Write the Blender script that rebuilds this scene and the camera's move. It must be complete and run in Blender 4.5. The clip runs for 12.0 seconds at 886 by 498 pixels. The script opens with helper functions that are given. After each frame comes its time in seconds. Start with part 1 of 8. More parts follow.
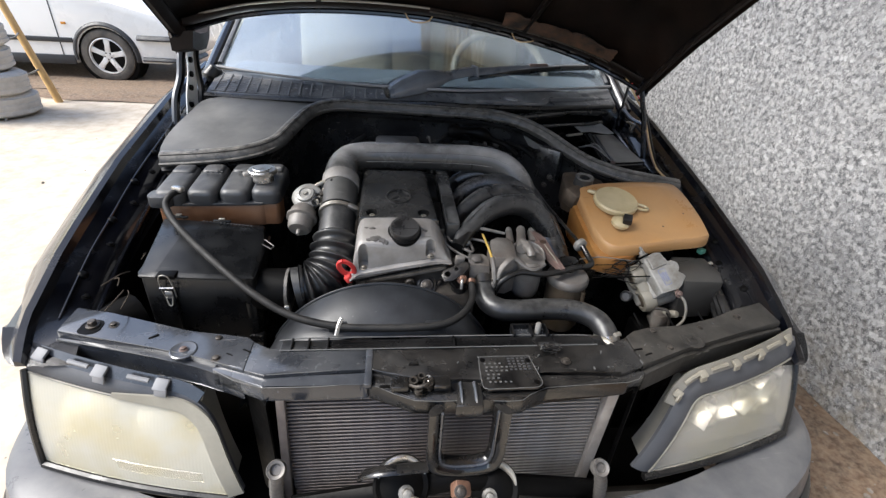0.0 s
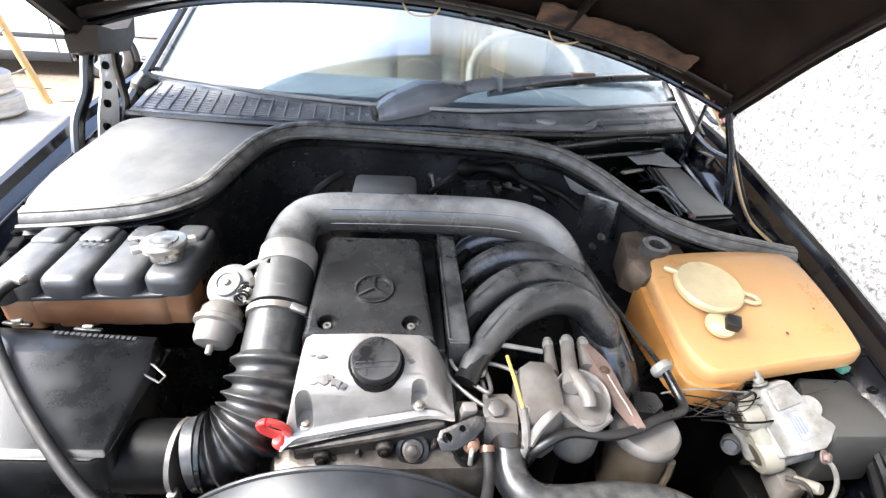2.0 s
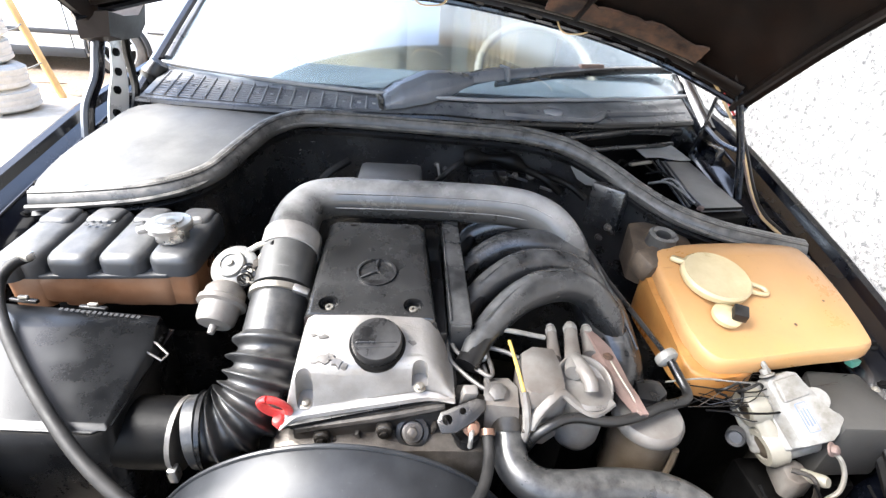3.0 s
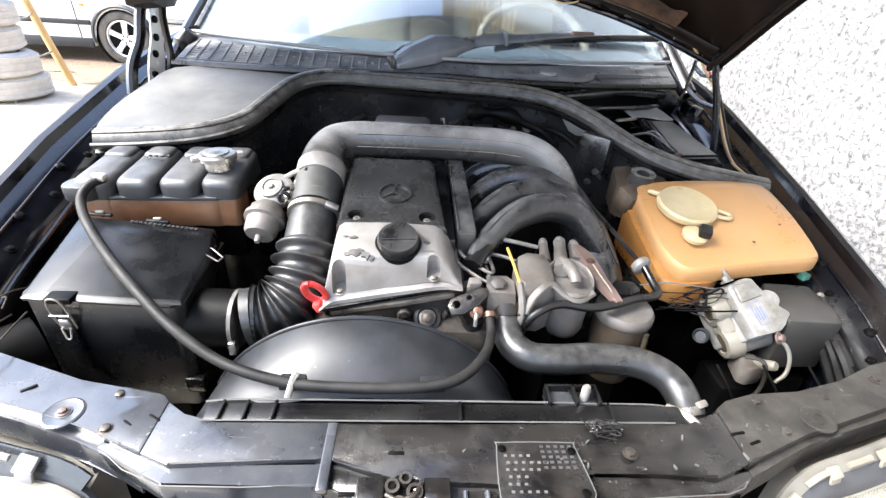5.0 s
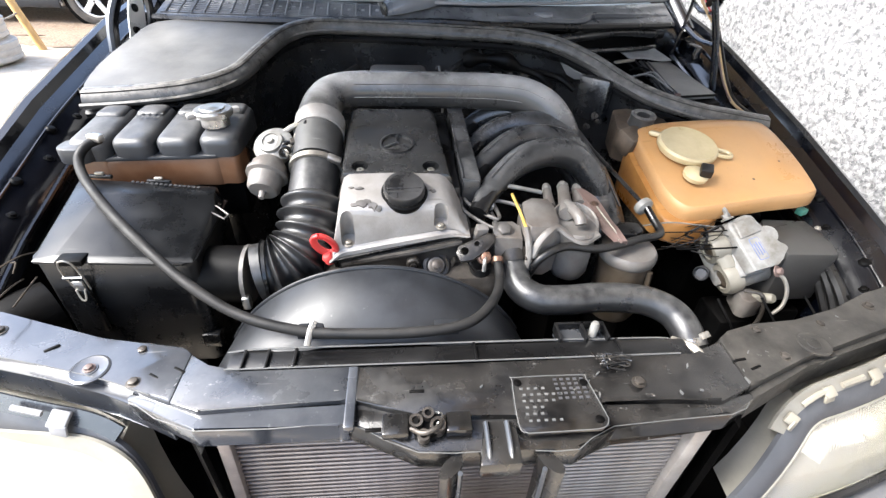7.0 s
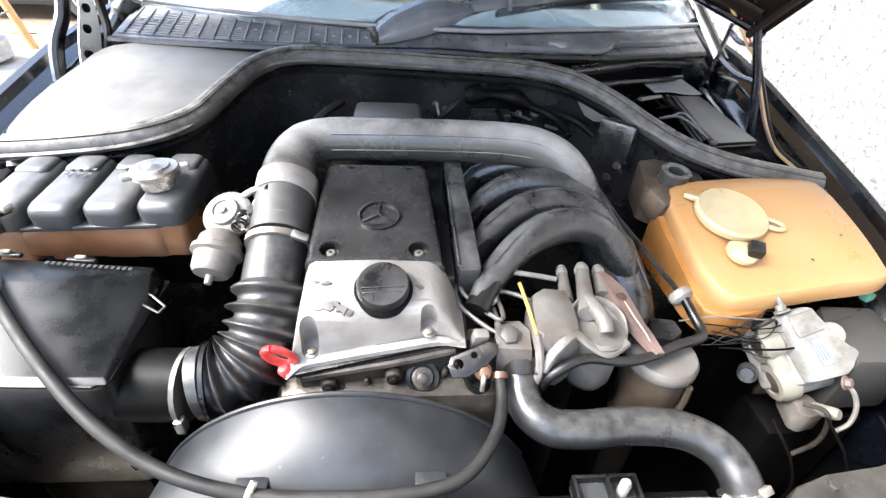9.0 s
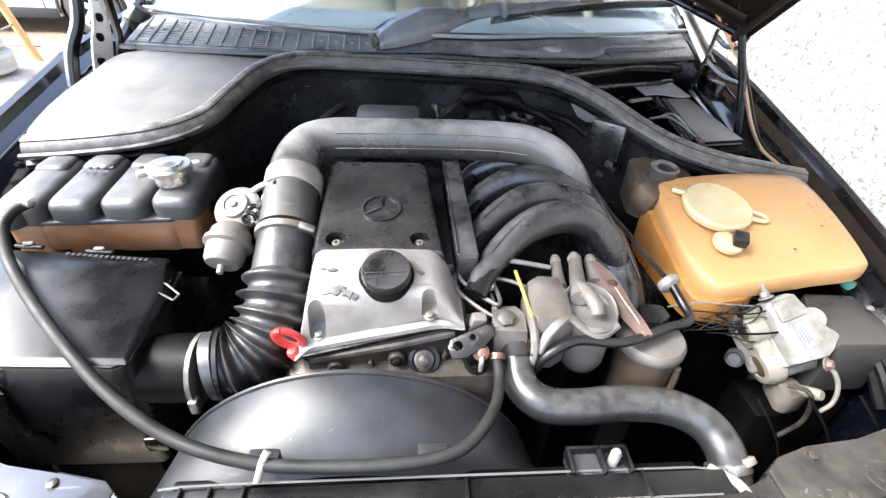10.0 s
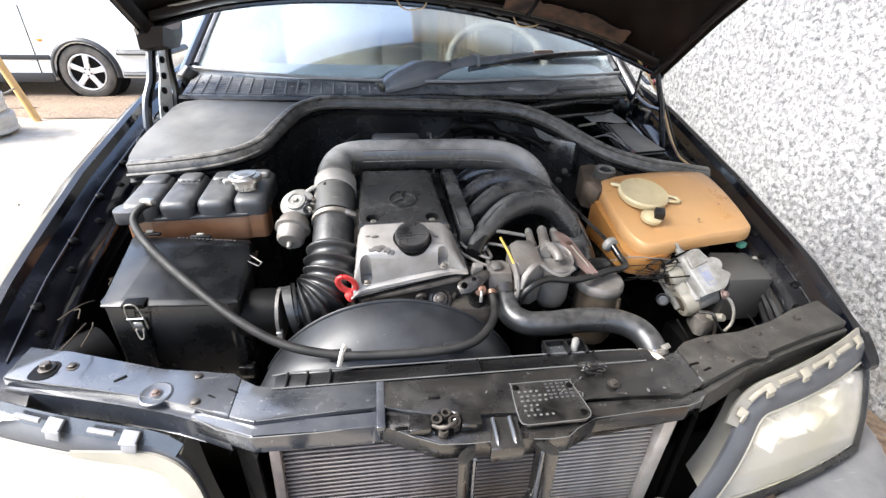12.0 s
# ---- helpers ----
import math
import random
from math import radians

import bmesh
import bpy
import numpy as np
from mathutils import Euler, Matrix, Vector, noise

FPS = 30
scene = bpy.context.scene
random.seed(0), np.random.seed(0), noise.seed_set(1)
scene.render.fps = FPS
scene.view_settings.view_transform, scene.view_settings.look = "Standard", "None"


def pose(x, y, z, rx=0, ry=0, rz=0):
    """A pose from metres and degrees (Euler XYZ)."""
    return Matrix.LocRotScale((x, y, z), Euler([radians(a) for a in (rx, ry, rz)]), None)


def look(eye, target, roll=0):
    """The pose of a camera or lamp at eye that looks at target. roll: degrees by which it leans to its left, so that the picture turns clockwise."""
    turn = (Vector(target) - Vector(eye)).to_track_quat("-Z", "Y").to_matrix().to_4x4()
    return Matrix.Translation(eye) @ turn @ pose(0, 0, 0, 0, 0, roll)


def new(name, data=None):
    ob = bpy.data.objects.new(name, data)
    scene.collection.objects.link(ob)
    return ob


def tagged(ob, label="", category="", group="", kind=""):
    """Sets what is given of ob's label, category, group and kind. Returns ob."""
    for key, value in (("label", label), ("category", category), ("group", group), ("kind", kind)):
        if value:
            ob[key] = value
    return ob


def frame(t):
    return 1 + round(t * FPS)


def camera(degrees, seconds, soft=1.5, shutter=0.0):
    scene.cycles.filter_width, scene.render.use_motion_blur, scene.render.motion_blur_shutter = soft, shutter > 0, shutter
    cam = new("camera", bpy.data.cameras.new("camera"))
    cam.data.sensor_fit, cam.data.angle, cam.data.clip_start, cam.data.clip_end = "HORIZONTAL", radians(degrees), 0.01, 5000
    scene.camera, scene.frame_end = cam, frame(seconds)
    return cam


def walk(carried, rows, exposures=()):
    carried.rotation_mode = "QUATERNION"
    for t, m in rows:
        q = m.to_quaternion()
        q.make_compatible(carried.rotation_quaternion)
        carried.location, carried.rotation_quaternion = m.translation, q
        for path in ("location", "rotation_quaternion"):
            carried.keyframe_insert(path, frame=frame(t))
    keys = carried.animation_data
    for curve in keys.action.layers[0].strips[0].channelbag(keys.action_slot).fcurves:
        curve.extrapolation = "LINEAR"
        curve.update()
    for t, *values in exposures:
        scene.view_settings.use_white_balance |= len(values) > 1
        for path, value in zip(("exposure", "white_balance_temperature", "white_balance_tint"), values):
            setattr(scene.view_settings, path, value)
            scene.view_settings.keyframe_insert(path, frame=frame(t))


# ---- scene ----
cam = camera(87.0, 12.0, soft=1.35)
PATH = [
    (0, (-0.124, -0.411, 1.301), (0.106, 1.306, 0.301), 4.1),
    (0.5, (-0.124, -0.213, 1.273), (0.119, 1.499, 0.268), 4.5),
    (1, (-0.1, -0.071, 1.256), (0.119, 1.642, 0.247), 4.3),
    (1.5, (-0.068, 0.016, 1.257), (0.122, 1.726, 0.236), 4.2),
    (2, (-0.059, 0.038, 1.258), (0.109, 1.757, 0.251), 4.2),
    (2.5, (-0.055, 0.036, 1.253), (0.097, 1.759, 0.248), 4.4),
    (3, (-0.051, 0.028, 1.236), (0.083, 1.75, 0.227), 4.4),
    (3.2, (-0.051, 0.027, 1.233), (0.079, 1.744, 0.216), 4.4),
    (4.8, (-0.061, -0.11, 1.196), (0.063, 1.604, 0.172), 4.1),
    (5, (-0.069, -0.143, 1.192), (0.064, 1.567, 0.164), 4.1),
    (5.5, (-0.082, -0.199, 1.183), (0.06, 1.496, 0.131), 3.7),
    (6, (-0.092, -0.22, 1.181), (0.066, 1.459, 0.106), 3.4),
    (6.5, (-0.094, -0.208, 1.178), (0.069, 1.45, 0.071), 2.6),
    (6.7, (-0.094, -0.192, 1.179), (0.072, 1.446, 0.044), 2.4),
    (8.3, (-0.07, 0.028, 1.195), (0.091, 1.579, -0.057), 3.2),
    (8.5, (-0.069, 0.041, 1.201), (0.091, 1.615, -0.022), 3.9),
    (9, (-0.062, 0.05, 1.204), (0.093, 1.658, 0.025), 3.5),
    (9.5, (-0.061, 0.031, 1.199), (0.095, 1.65, 0.035), 3.4),
    (10, (-0.065, 0.005, 1.202), (0.093, 1.636, 0.056), 3.1),
    (10.5, (-0.069, -0.049, 1.198), (0.088, 1.601, 0.079), 2.7),
    (11, (-0.093, -0.132, 1.198), (0.073, 1.541, 0.115), 2.2),
    (11.5, (-0.121, -0.206, 1.218), (0.063, 1.484, 0.164), 1.7),
    (12, (-0.144, -0.287, 1.237), (0.107, 1.438, 0.255), 1.7),
]
walk(cam, [(t, look(eye, target, roll)) for t, eye, target, roll in PATH],
     exposures=[(0, 1.17, 6350, 9), (0.5, 1.35, 6350, 9), (1.0, 2.05, 6350, 9), (1.6, 2.71, 6350, 9), (3.0, 2.84, 6350, 9), (5.0, 2.56, 6350, 9), (6.5, 2.30, 6350, 9), (8.5, 2.9, 6350, 9), (10.5, 2.8, 6350, 9), (12.0, 2.20, 6350, 9)])

# ---- world and light ----
SUN_EL, SUN_AZ = radians(48), radians(-95)          # sun softened by thin cloud, from one side of the car
world = bpy.data.worlds.new("sky")
scene.world = world
world.use_nodes = True
wn, wl = world.node_tree.nodes, world.node_tree.links
sky = wn.new("ShaderNodeTexSky")
sky.sky_type, sky.sun_disc = "NISHITA", False
sky.sun_elevation, sky.sun_rotation = SUN_EL, SUN_AZ
sky.air_density, sky.dust_density, sky.ozone_density = 1.0, 3.0, 1.0
wl.new(sky.outputs[0], wn["Background"].inputs["Color"])
wn["Background"].inputs["Strength"].default_value = 0.15
sun = new("sun", bpy.data.lights.new("sun", "SUN"))
sun.data.energy, sun.data.angle, sun.data.color = 2.6, radians(32), (1.0, 0.985, 0.955)
sun_way = Vector((math.sin(SUN_AZ) * math.cos(SUN_EL), math.cos(SUN_AZ) * math.cos(SUN_EL), math.sin(SUN_EL)))
sun.matrix_world = look(sun_way * 30, (0, 0, 0))


# ---- materials ----
def material(name, base, second=None, rough=0.5, metal=0.0, scale=14.0, fine=180.0, bump=0.15, spread=0.5,
             dust=None, dust_amount=0.0, dust_scale=9.0, clear=0.0, sheen_rough=0.1, spec=0.5, dust_top_light=0.92,
             chips=None, chip_amount=0.5):
    """A painted, moulded or cast surface: two tones in patches, fine grain, relief and patchy dust that also paints
    light onto tops.
    """
    m = bpy.data.materials.new(name)
    m.use_nodes = True
    nodes, links = m.node_tree.nodes, m.node_tree.links
    shader = nodes["Principled BSDF"]
    coord = nodes.new("ShaderNodeTexCoord")

    def noise_at(s, detail=6.0, roughness=0.6):
        n = nodes.new("ShaderNodeTexNoise")
        n.inputs["Scale"].default_value, n.inputs["Detail"].default_value, n.inputs["Roughness"].default_value = s, detail, roughness
        links.new(coord.outputs["Object"], n.inputs["Vector"])
        return n.outputs["Fac"]

    def ramp(value, low, high):
        r = nodes.new("ShaderNodeMapRange")
        r.inputs["From Min"].default_value, r.inputs["From Max"].default_value = low, high
        links.new(value, r.inputs["Value"])
        return r.outputs["Result"]

    def blend(factor, a, b):
        x = nodes.new("ShaderNodeMix")
        x.data_type = "RGBA"
        links.new(factor, x.inputs["Factor"])
        for socket, value in ((x.inputs["A"], a), (x.inputs["B"], b)):
            if isinstance(value, tuple):
                socket.default_value = (*value, 1)
            else:
                links.new(value, socket)
        return x.outputs["Result"]

    second = second or tuple(min(1, c * 1.45 + 0.004) for c in base)
    grain = noise_at(fine, 3.0)
    patches = noise_at(scale)
    colour = blend(ramp(patches, 0.5 - spread / 2, 0.5 + spread / 2), base, second)
    if dust:
        cover = noise_at(dust_scale, 7.0, 0.64)
        strength = nodes.new("ShaderNodeMath")
        strength.operation = "MULTIPLY"
        strength.inputs[1].default_value = dust_amount
        # dust lies on what faces up, and so paints light from above there
        up, lie = nodes.new("ShaderNodeSeparateXYZ"), nodes.new("ShaderNodeMapRange")
        face = nodes.new("ShaderNodeNewGeometry")
        links.new(face.outputs["Normal"], up.inputs[0])
        links.new(up.outputs["Z"], lie.inputs["Value"])
        lie.inputs["From Min"].default_value, lie.inputs["From Max"].default_value = 0.25, 0.95
        lie.inputs["To Min"].default_value, lie.inputs["To Max"].default_value = 1 - dust_top_light, 1.0
        both = nodes.new("ShaderNodeMath")
        both.operation = "MULTIPLY"
        links.new(ramp(cover, 0.34, 0.67), both.inputs[0]), links.new(lie.outputs["Result"], both.inputs[1])
        links.new(both.outputs[0], strength.inputs[0])
        colour = blend(strength.outputs[0], colour, dust)
    if chips:
        # small paint chips, splashes and scratches
        long = nodes.new("ShaderNodeMapping")
        long.inputs["Scale"].default_value, long.inputs["Rotation"].default_value = (9, 90, 60), (0, 0, 0.5)
        links.new(coord.outputs["Object"], long.inputs["Vector"])
        scratch = nodes.new("ShaderNodeTexNoise")
        scratch.inputs["Scale"].default_value, scratch.inputs["Detail"].default_value = 1.0, 3.0
        links.new(long.outputs["Vector"], scratch.inputs["Vector"])
        most = nodes.new("ShaderNodeMath")
        most.operation = "MAXIMUM"
        links.new(ramp(noise_at(85, 6.0, 0.7), 0.64, 0.74), most.inputs[0]), links.new(ramp(scratch.outputs["Fac"], 0.7, 0.78), most.inputs[1])
        part_of = nodes.new("ShaderNodeMath")
        part_of.operation = "MULTIPLY"
        links.new(most.outputs[0], part_of.inputs[0])
        part_of.inputs[1].default_value = chip_amount
        colour = blend(part_of.outputs[0], colour, chips)
    links.new(colour, shader.inputs["Base Color"])
    links.new(rough_of(nodes, links, grain, patches, rough), shader.inputs["Roughness"])
    shader.inputs["Metallic"].default_value, shader.inputs["Specular IOR Level"].default_value = metal, spec
    if clear:
        shader.inputs["Coat Weight"].default_value, shader.inputs["Coat Roughness"].default_value = clear, sheen_rough
    if bump:
        b = nodes.new("ShaderNodeBump")
        b.inputs["Strength"].default_value, b.inputs["Distance"].default_value = bump, 0.002
        links.new(grain, b.inputs["Height"])
        links.new(b.outputs["Normal"], shader.inputs["Normal"])
    return m


def rough_of(nodes, links, grain, patches, rough):
    add = nodes.new("ShaderNodeMath")
    add.operation = "MULTIPLY_ADD"
    add.inputs[1].default_value = 1.75
    less = nodes.new("ShaderNodeMath")
    less.operation = "MULTIPLY"
    less.inputs[1].default_value = 0.25
    links.new(grain, less.inputs[0])
    links.new(patches, add.inputs[0]), links.new(less.outputs[0], add.inputs[2])
    r = nodes.new("ShaderNodeMapRange")
    r.inputs["From Min"].default_value, r.inputs["From Max"].default_value = 0.6, 1.4
    r.inputs["To Min"].default_value, r.inputs["To Max"].default_value = max(0.03, rough - 0.2), min(1, rough + 0.2)
    links.new(add.outputs[0], r.inputs["Value"])
    return r.outputs["Result"]


DUST = (0.33, 0.31, 0.28)
M_PAINT = material("navy_black_paint", (0.0008, 0.0011, 0.0026), (0.0018, 0.0024, 0.0046), 0.16, 0, 10, 200, 0.02, 0.5, DUST, 0.02, 14, 0.5, 0.08, 0.5, chips=(0.14, 0.135, 0.13), chip_amount=0.12)
M_CROSS = material("dusty_black_steel", (0.002112, 0.002024, 0.0022), (0.00792, 0.007744, 0.007744), 0.24, 0, 14, 160, 0.14, 0.4, (0.17, 0.157, 0.142), 0.14, 20, 0.35, 0.18, spec=0.5, chips=(0.32, 0.31, 0.29), chip_amount=0.45)
# in-between tone: mirrored sky painted partly into the scuffed steel
M_CROSSM = material("scuffed_sky_grey_steel", (0.00935, 0.01063, 0.01317), (0.0289, 0.03145, 0.03655), 0.22, 0.05, 9, 160, 0.1, 0.5, (0.2, 0.2, 0.2), 0.26, 14, 0.6, 0.14, chips=(0.32, 0.31, 0.3), chip_amount=0.45)
M_CROSSR = material("matt_dusty_steel", (0.00945, 0.008925, 0.00819), (0.0273, 0.02541, 0.02257), 0.55, 0, 14, 160, 0.18, 0.4, (0.17, 0.155, 0.135), 0.2, 24, spec=0.35, chips=(0.26, 0.245, 0.22), chip_amount=0.5)
# worn steel with the blue of mirrored sky put into its colour
M_CROSSL = material("worn_sky_tinted_steel", (0.011, 0.013, 0.018), (0.03, 0.034, 0.042), 0.2, 0.1, 6, 160, 0.06, 0.6, (0.22, 0.225, 0.235), 0.3, 5, 0.7, 0.12, chips=(0.26, 0.255, 0.25), chip_amount=0.35)
M_WIPER = material("weathered_wiper", (0.072, 0.0804, 0.0948), (0.114, 0.1242, 0.141), 0.36, 0, 10, 260, 0.08, 0.5, (0.3, 0.31, 0.32), 0.3, 9)
M_SCUTTLE = material("dusty_scuttle", (0.032, 0.035, 0.041), (0.065, 0.068, 0.075), 0.34, 0, 9, 260, 0.1, 0.5, (0.38, 0.378, 0.375), 0.42, 12, spec=0.6)
M_RIB = material("pale_rib", (0.14, 0.142, 0.15), (0.22, 0.222, 0.23), 0.6, 0, 30, 200, 0.05)
M_SEALGREY = material("grey_seal_rubber", (0.03, 0.032, 0.038), (0.055, 0.058, 0.066), 0.5, 0, 12, 220, 0.1, 0.5, (0.2, 0.2, 0.2), 0.3, 10)
M_CREAMDULL = material("dull_cream_plastic", (0.15, 0.138, 0.11), (0.24, 0.222, 0.18), 0.5, 0, 20, 200, 0.1)
M_CAP = material("worn_black_cap", (0.005, 0.005, 0.0053), (0.013, 0.013, 0.0135), 0.34, 0, 16, 260, 0.08, 0.5, (0.2, 0.195, 0.19), 0.25, 16)
M_RELAY = material("dull_grey_cover", (0.03025, 0.02888, 0.0264), (0.0495, 0.0473, 0.044), 0.5, 0, 9, 260, 0.08, 0.5, (0.18, 0.175, 0.165), 0.13, 9, spec=0.35)
# lid colour raised to paint in fill light missing under the bonnet
M_BOXLID = material("brightened_box_lid", (0.13, 0.125, 0.116), (0.2, 0.193, 0.18), 0.45, 0, 7, 260, 0.06, 0.5, (0.32, 0.305, 0.28), 0.4, 12)
M_FUSELID = material("grey_lid", (0.2, 0.192, 0.178), (0.3, 0.288, 0.266), 0.45, 0, 9, 260, 0.1, 0.5, (0.48, 0.455, 0.42), 0.55, 12, chips=(0.09, 0.06, 0.04), chip_amount=0.5)
M_ALUWORN = material("worn_dark_aluminium", (0.09, 0.084, 0.078), (0.17, 0.16, 0.15), 0.5, 0.5, 60, 260, 0.2)
# bluish base carries the sky's sheen on the plastic
M_AIRBOX = material("airbox_plastic", (0.00208, 0.0024, 0.00296), (0.0048, 0.0052, 0.006), 0.33, 0, 7, 420, 0.04, 0.5, (0.2, 0.205, 0.21), 0.05, 7, spec=0.42, chips=(0.12, 0.12, 0.12), chip_amount=0.2)
M_BULK = material("grimy_bulkhead", (0.0052, 0.0054, 0.0062), (0.0136, 0.0136, 0.0142), 0.24, 0, 10, 160, 0.2, 0.4, (0.16, 0.153, 0.145), 0.1, 14, spec=0.65, dust_top_light=0.5, chips=(0.26, 0.25, 0.23), chip_amount=0.5)
M_CASE = material("greasy_casting", (0.027, 0.0234, 0.0198), (0.072, 0.0648, 0.0564), 0.42, 0.3, 22, 200, 0.3, 0.45, (0.012, 0.0095, 0.0075), 0.75, 18, dust_top_light=0.0, chips=(0.2, 0.185, 0.165), chip_amount=0.4)
M_COPPER = material("tarnished_copper", (0.17, 0.085, 0.055), (0.28, 0.16, 0.11), 0.42, 0.5, 30, 200, 0.15, 0.5, (0.06, 0.045, 0.035), 0.5, 24, dust_top_light=0.0)
M_OILY = material("oil_soaked_casting", (0.0072, 0.0063, 0.0054), (0.036, 0.0318, 0.0276), 0.35, 0.4, 26, 200, 0.3, 0.4, (0.006, 0.005, 0.004), 0.8, 24, dust_top_light=0.0)
M_LIDMARK = material("moulded_lettering", (0.01, 0.0105, 0.0115), None, 0.6, 0, 30, 200, 0)
M_MATT = material("matt_hose", (0.004, 0.004, 0.0042), (0.009, 0.0088, 0.0086), 0.6, 0, 20, 220, 0.08, 0.5, (0.18, 0.17, 0.16), 0.12, 16, spec=0.25)
M_SEAL = material("dusty_seal", (0.02156, 0.02078, 0.0196), (0.049, 0.04704, 0.0441), 0.36, 0, 16, 220, 0.08, 0.5, (0.36, 0.338, 0.305), 0.5, 45, spec=0.42)
M_TOP = material("matt_engine_cover", (0.0064, 0.00648, 0.00672), (0.0136, 0.0136, 0.01376), 0.27, 0, 7, 420, 0.04, 0.5, (0.3, 0.296, 0.288), 0.1, 6, spec=0.6, chips=(0.2, 0.195, 0.19), chip_amount=0.1)
# scuffs are surface wear; the blue-grey dust also paints sky sheen
M_SHROUD = material("scuffed_sheen_shroud", (0.002954, 0.003479, 0.004725), (0.007875, 0.00886, 0.01083), 0.46, 0, 5, 420, 0.05, 0.5, (0.24, 0.255, 0.28), 0.1, 7, spec=0.4, dust_top_light=0.3, chips=(0.24, 0.235, 0.23), chip_amount=0.25)
M_NECK = material("dull_grey_casting", (0.027, 0.02664, 0.0261), (0.045, 0.04433, 0.0432), 0.5, 0.1, 10, 260, 0.1, 0.5, (0.24, 0.235, 0.22), 0.3, 10, chips=(0.3, 0.29, 0.28), chip_amount=0.3)
M_DECK = material("dirty_brown_steel", (0.07, 0.05, 0.033), (0.16, 0.118, 0.08), 0.6, 0.1, 20, 160, 0.25, 0.4, (0.015, 0.012, 0.01), 0.6, 26, dust_top_light=0.0)
M_TWIG = material("dry_twig", (0.0216, 0.01512, 0.00864), (0.0432, 0.0306, 0.018), 0.9, 0, 40)
M_FAINT = material("faint_marking", (0.045, 0.045, 0.044), None, 0.6, 0, 30, 200, 0)
# close to zero, so the bay's deep shade sits in the colour
M_BAY = material("deep_shade_black", (0.00072, 0.00072, 0.00084), (0.0024, 0.00228, 0.00222), 0.5, 0, 12, 120, 0.15, 0.5, (0.05, 0.042, 0.034), 0.04, 9, spec=0.1)
M_PLASTIC = material("black_plastic", (0.00176, 0.00176, 0.002), (0.0044, 0.0044, 0.00472), 0.3, 0, 10, 260, 0.05, 0.5, (0.18, 0.172, 0.165), 0.05, 9, spec=0.45, chips=(0.2, 0.195, 0.19), chip_amount=0.25)
M_COVER = material("cover_plastic", (0.0088, 0.00904, 0.0096), (0.0184, 0.0188, 0.0196), 0.28, 0, 9, 420, 0.05, 0.5, (0.36, 0.355, 0.345), 0.24, 22, spec=0.6, chips=(0.3, 0.295, 0.285), chip_amount=0.12)
M_DUSTY = material("dusty_grey_plastic", (0.04, 0.0397, 0.0388), (0.1, 0.0985, 0.095), 0.55, 0, 4, 300, 0.05, 0.4, (0.24, 0.235, 0.225), 0.36, 7)
M_RUBBER = material("rubber", (0.0024, 0.0024, 0.00264), (0.0064, 0.00616, 0.006), 0.34, 0, 20, 220, 0.08, 0.5, (0.22, 0.21, 0.2), 0.08, 12, spec=0.45)
# strong top dust doubles as sky light painted on the hose's upper side
M_HOSE = material("hose_rubber", (0.024, 0.0234, 0.0226), (0.046, 0.0445, 0.0425), 0.3, 0, 9, 220, 0.06, 0.5, (0.56, 0.545, 0.52), 0.82, 4, dust_top_light=0.96, chips=(0.3, 0.29, 0.275), chip_amount=0.1)
M_SPLASH = material("grime_spotted_hose", (0.009, 0.00918, 0.0099), (0.0168, 0.0171, 0.018), 0.36, 0, 10, 200, 0.1, 0.6, (0.42, 0.41, 0.385), 0.13, 55, spec=0.55)
M_ALU = material("cast_aluminium", (0.235, 0.227, 0.217), (0.36, 0.35, 0.334), 0.48, 0.3, 14, 240, 0.25, 0.5, (0.1, 0.078, 0.06), 0.6, 9, dust_top_light=0.0, chips=(0.06, 0.046, 0.036), chip_amount=0.5)
M_ALUDIRT = material("oily_aluminium", (0.05, 0.043, 0.036), (0.15, 0.135, 0.12), 0.42, 0.6, 20, 200, 0.3, 0.5, (0.016, 0.012, 0.009), 0.85, 22, dust_top_light=0.0)
M_FILTER = material("grey_paint", (0.12, 0.114, 0.106), (0.22, 0.212, 0.197), 0.44, 0.15, 18, 220, 0.15, 0.42, (0.075, 0.055, 0.042), 0.7, 14, dust_top_light=0.0, chips=(0.06, 0.045, 0.034), chip_amount=0.5)
M_FILTER2 = material("stained_grey_can", (0.06, 0.05, 0.036), (0.14, 0.12, 0.095), 0.38, 0.3, 10, 200, 0.12, 0.45, (0.04, 0.024, 0.011), 0.8, 12, dust_top_light=0.0)
M_STEEL = material("bright_steel", (0.5, 0.49, 0.47), (0.66, 0.65, 0.63), 0.34, 0.95, 30, 300, 0.08, 0.5, (0.12, 0.1, 0.08), 0.4, 30, dust_top_light=0.0)
M_ZINC = material("dull_zinc", (0.26, 0.25, 0.22), (0.4, 0.38, 0.34), 0.45, 0.6, 30, 300, 0.1, 0.5, (0.14, 0.11, 0.08), 0.5, 20, dust_top_light=0.0)
M_WHITE = material("soiled_white", (0.195, 0.1934, 0.1833), (0.2964, 0.2948, 0.2808), 0.45, 0.1, 26, 200, 0.15, 0.45, (0.08, 0.065, 0.045), 0.8, 24, dust_top_light=0.0, chips=(0.1, 0.08, 0.055), chip_amount=0.6)
M_CREAM = material("cream_plastic", (0.42, 0.34, 0.19), (0.52, 0.44, 0.27), 0.4, 0, 12, 200, 0.05, 0.5, (0.25, 0.18, 0.09), 0.3, 25, dust_top_light=0.0)
M_ORANGE = material("aged_orange_plastic", (0.29, 0.1, 0.017), (0.42, 0.21, 0.062), 0.36, 0, 6, 200, 0.04, 0.3, (0.13, 0.062, 0.02), 0.55, 13, dust_top_light=0.0, chips=(0.12, 0.07, 0.035), chip_amount=0.5)
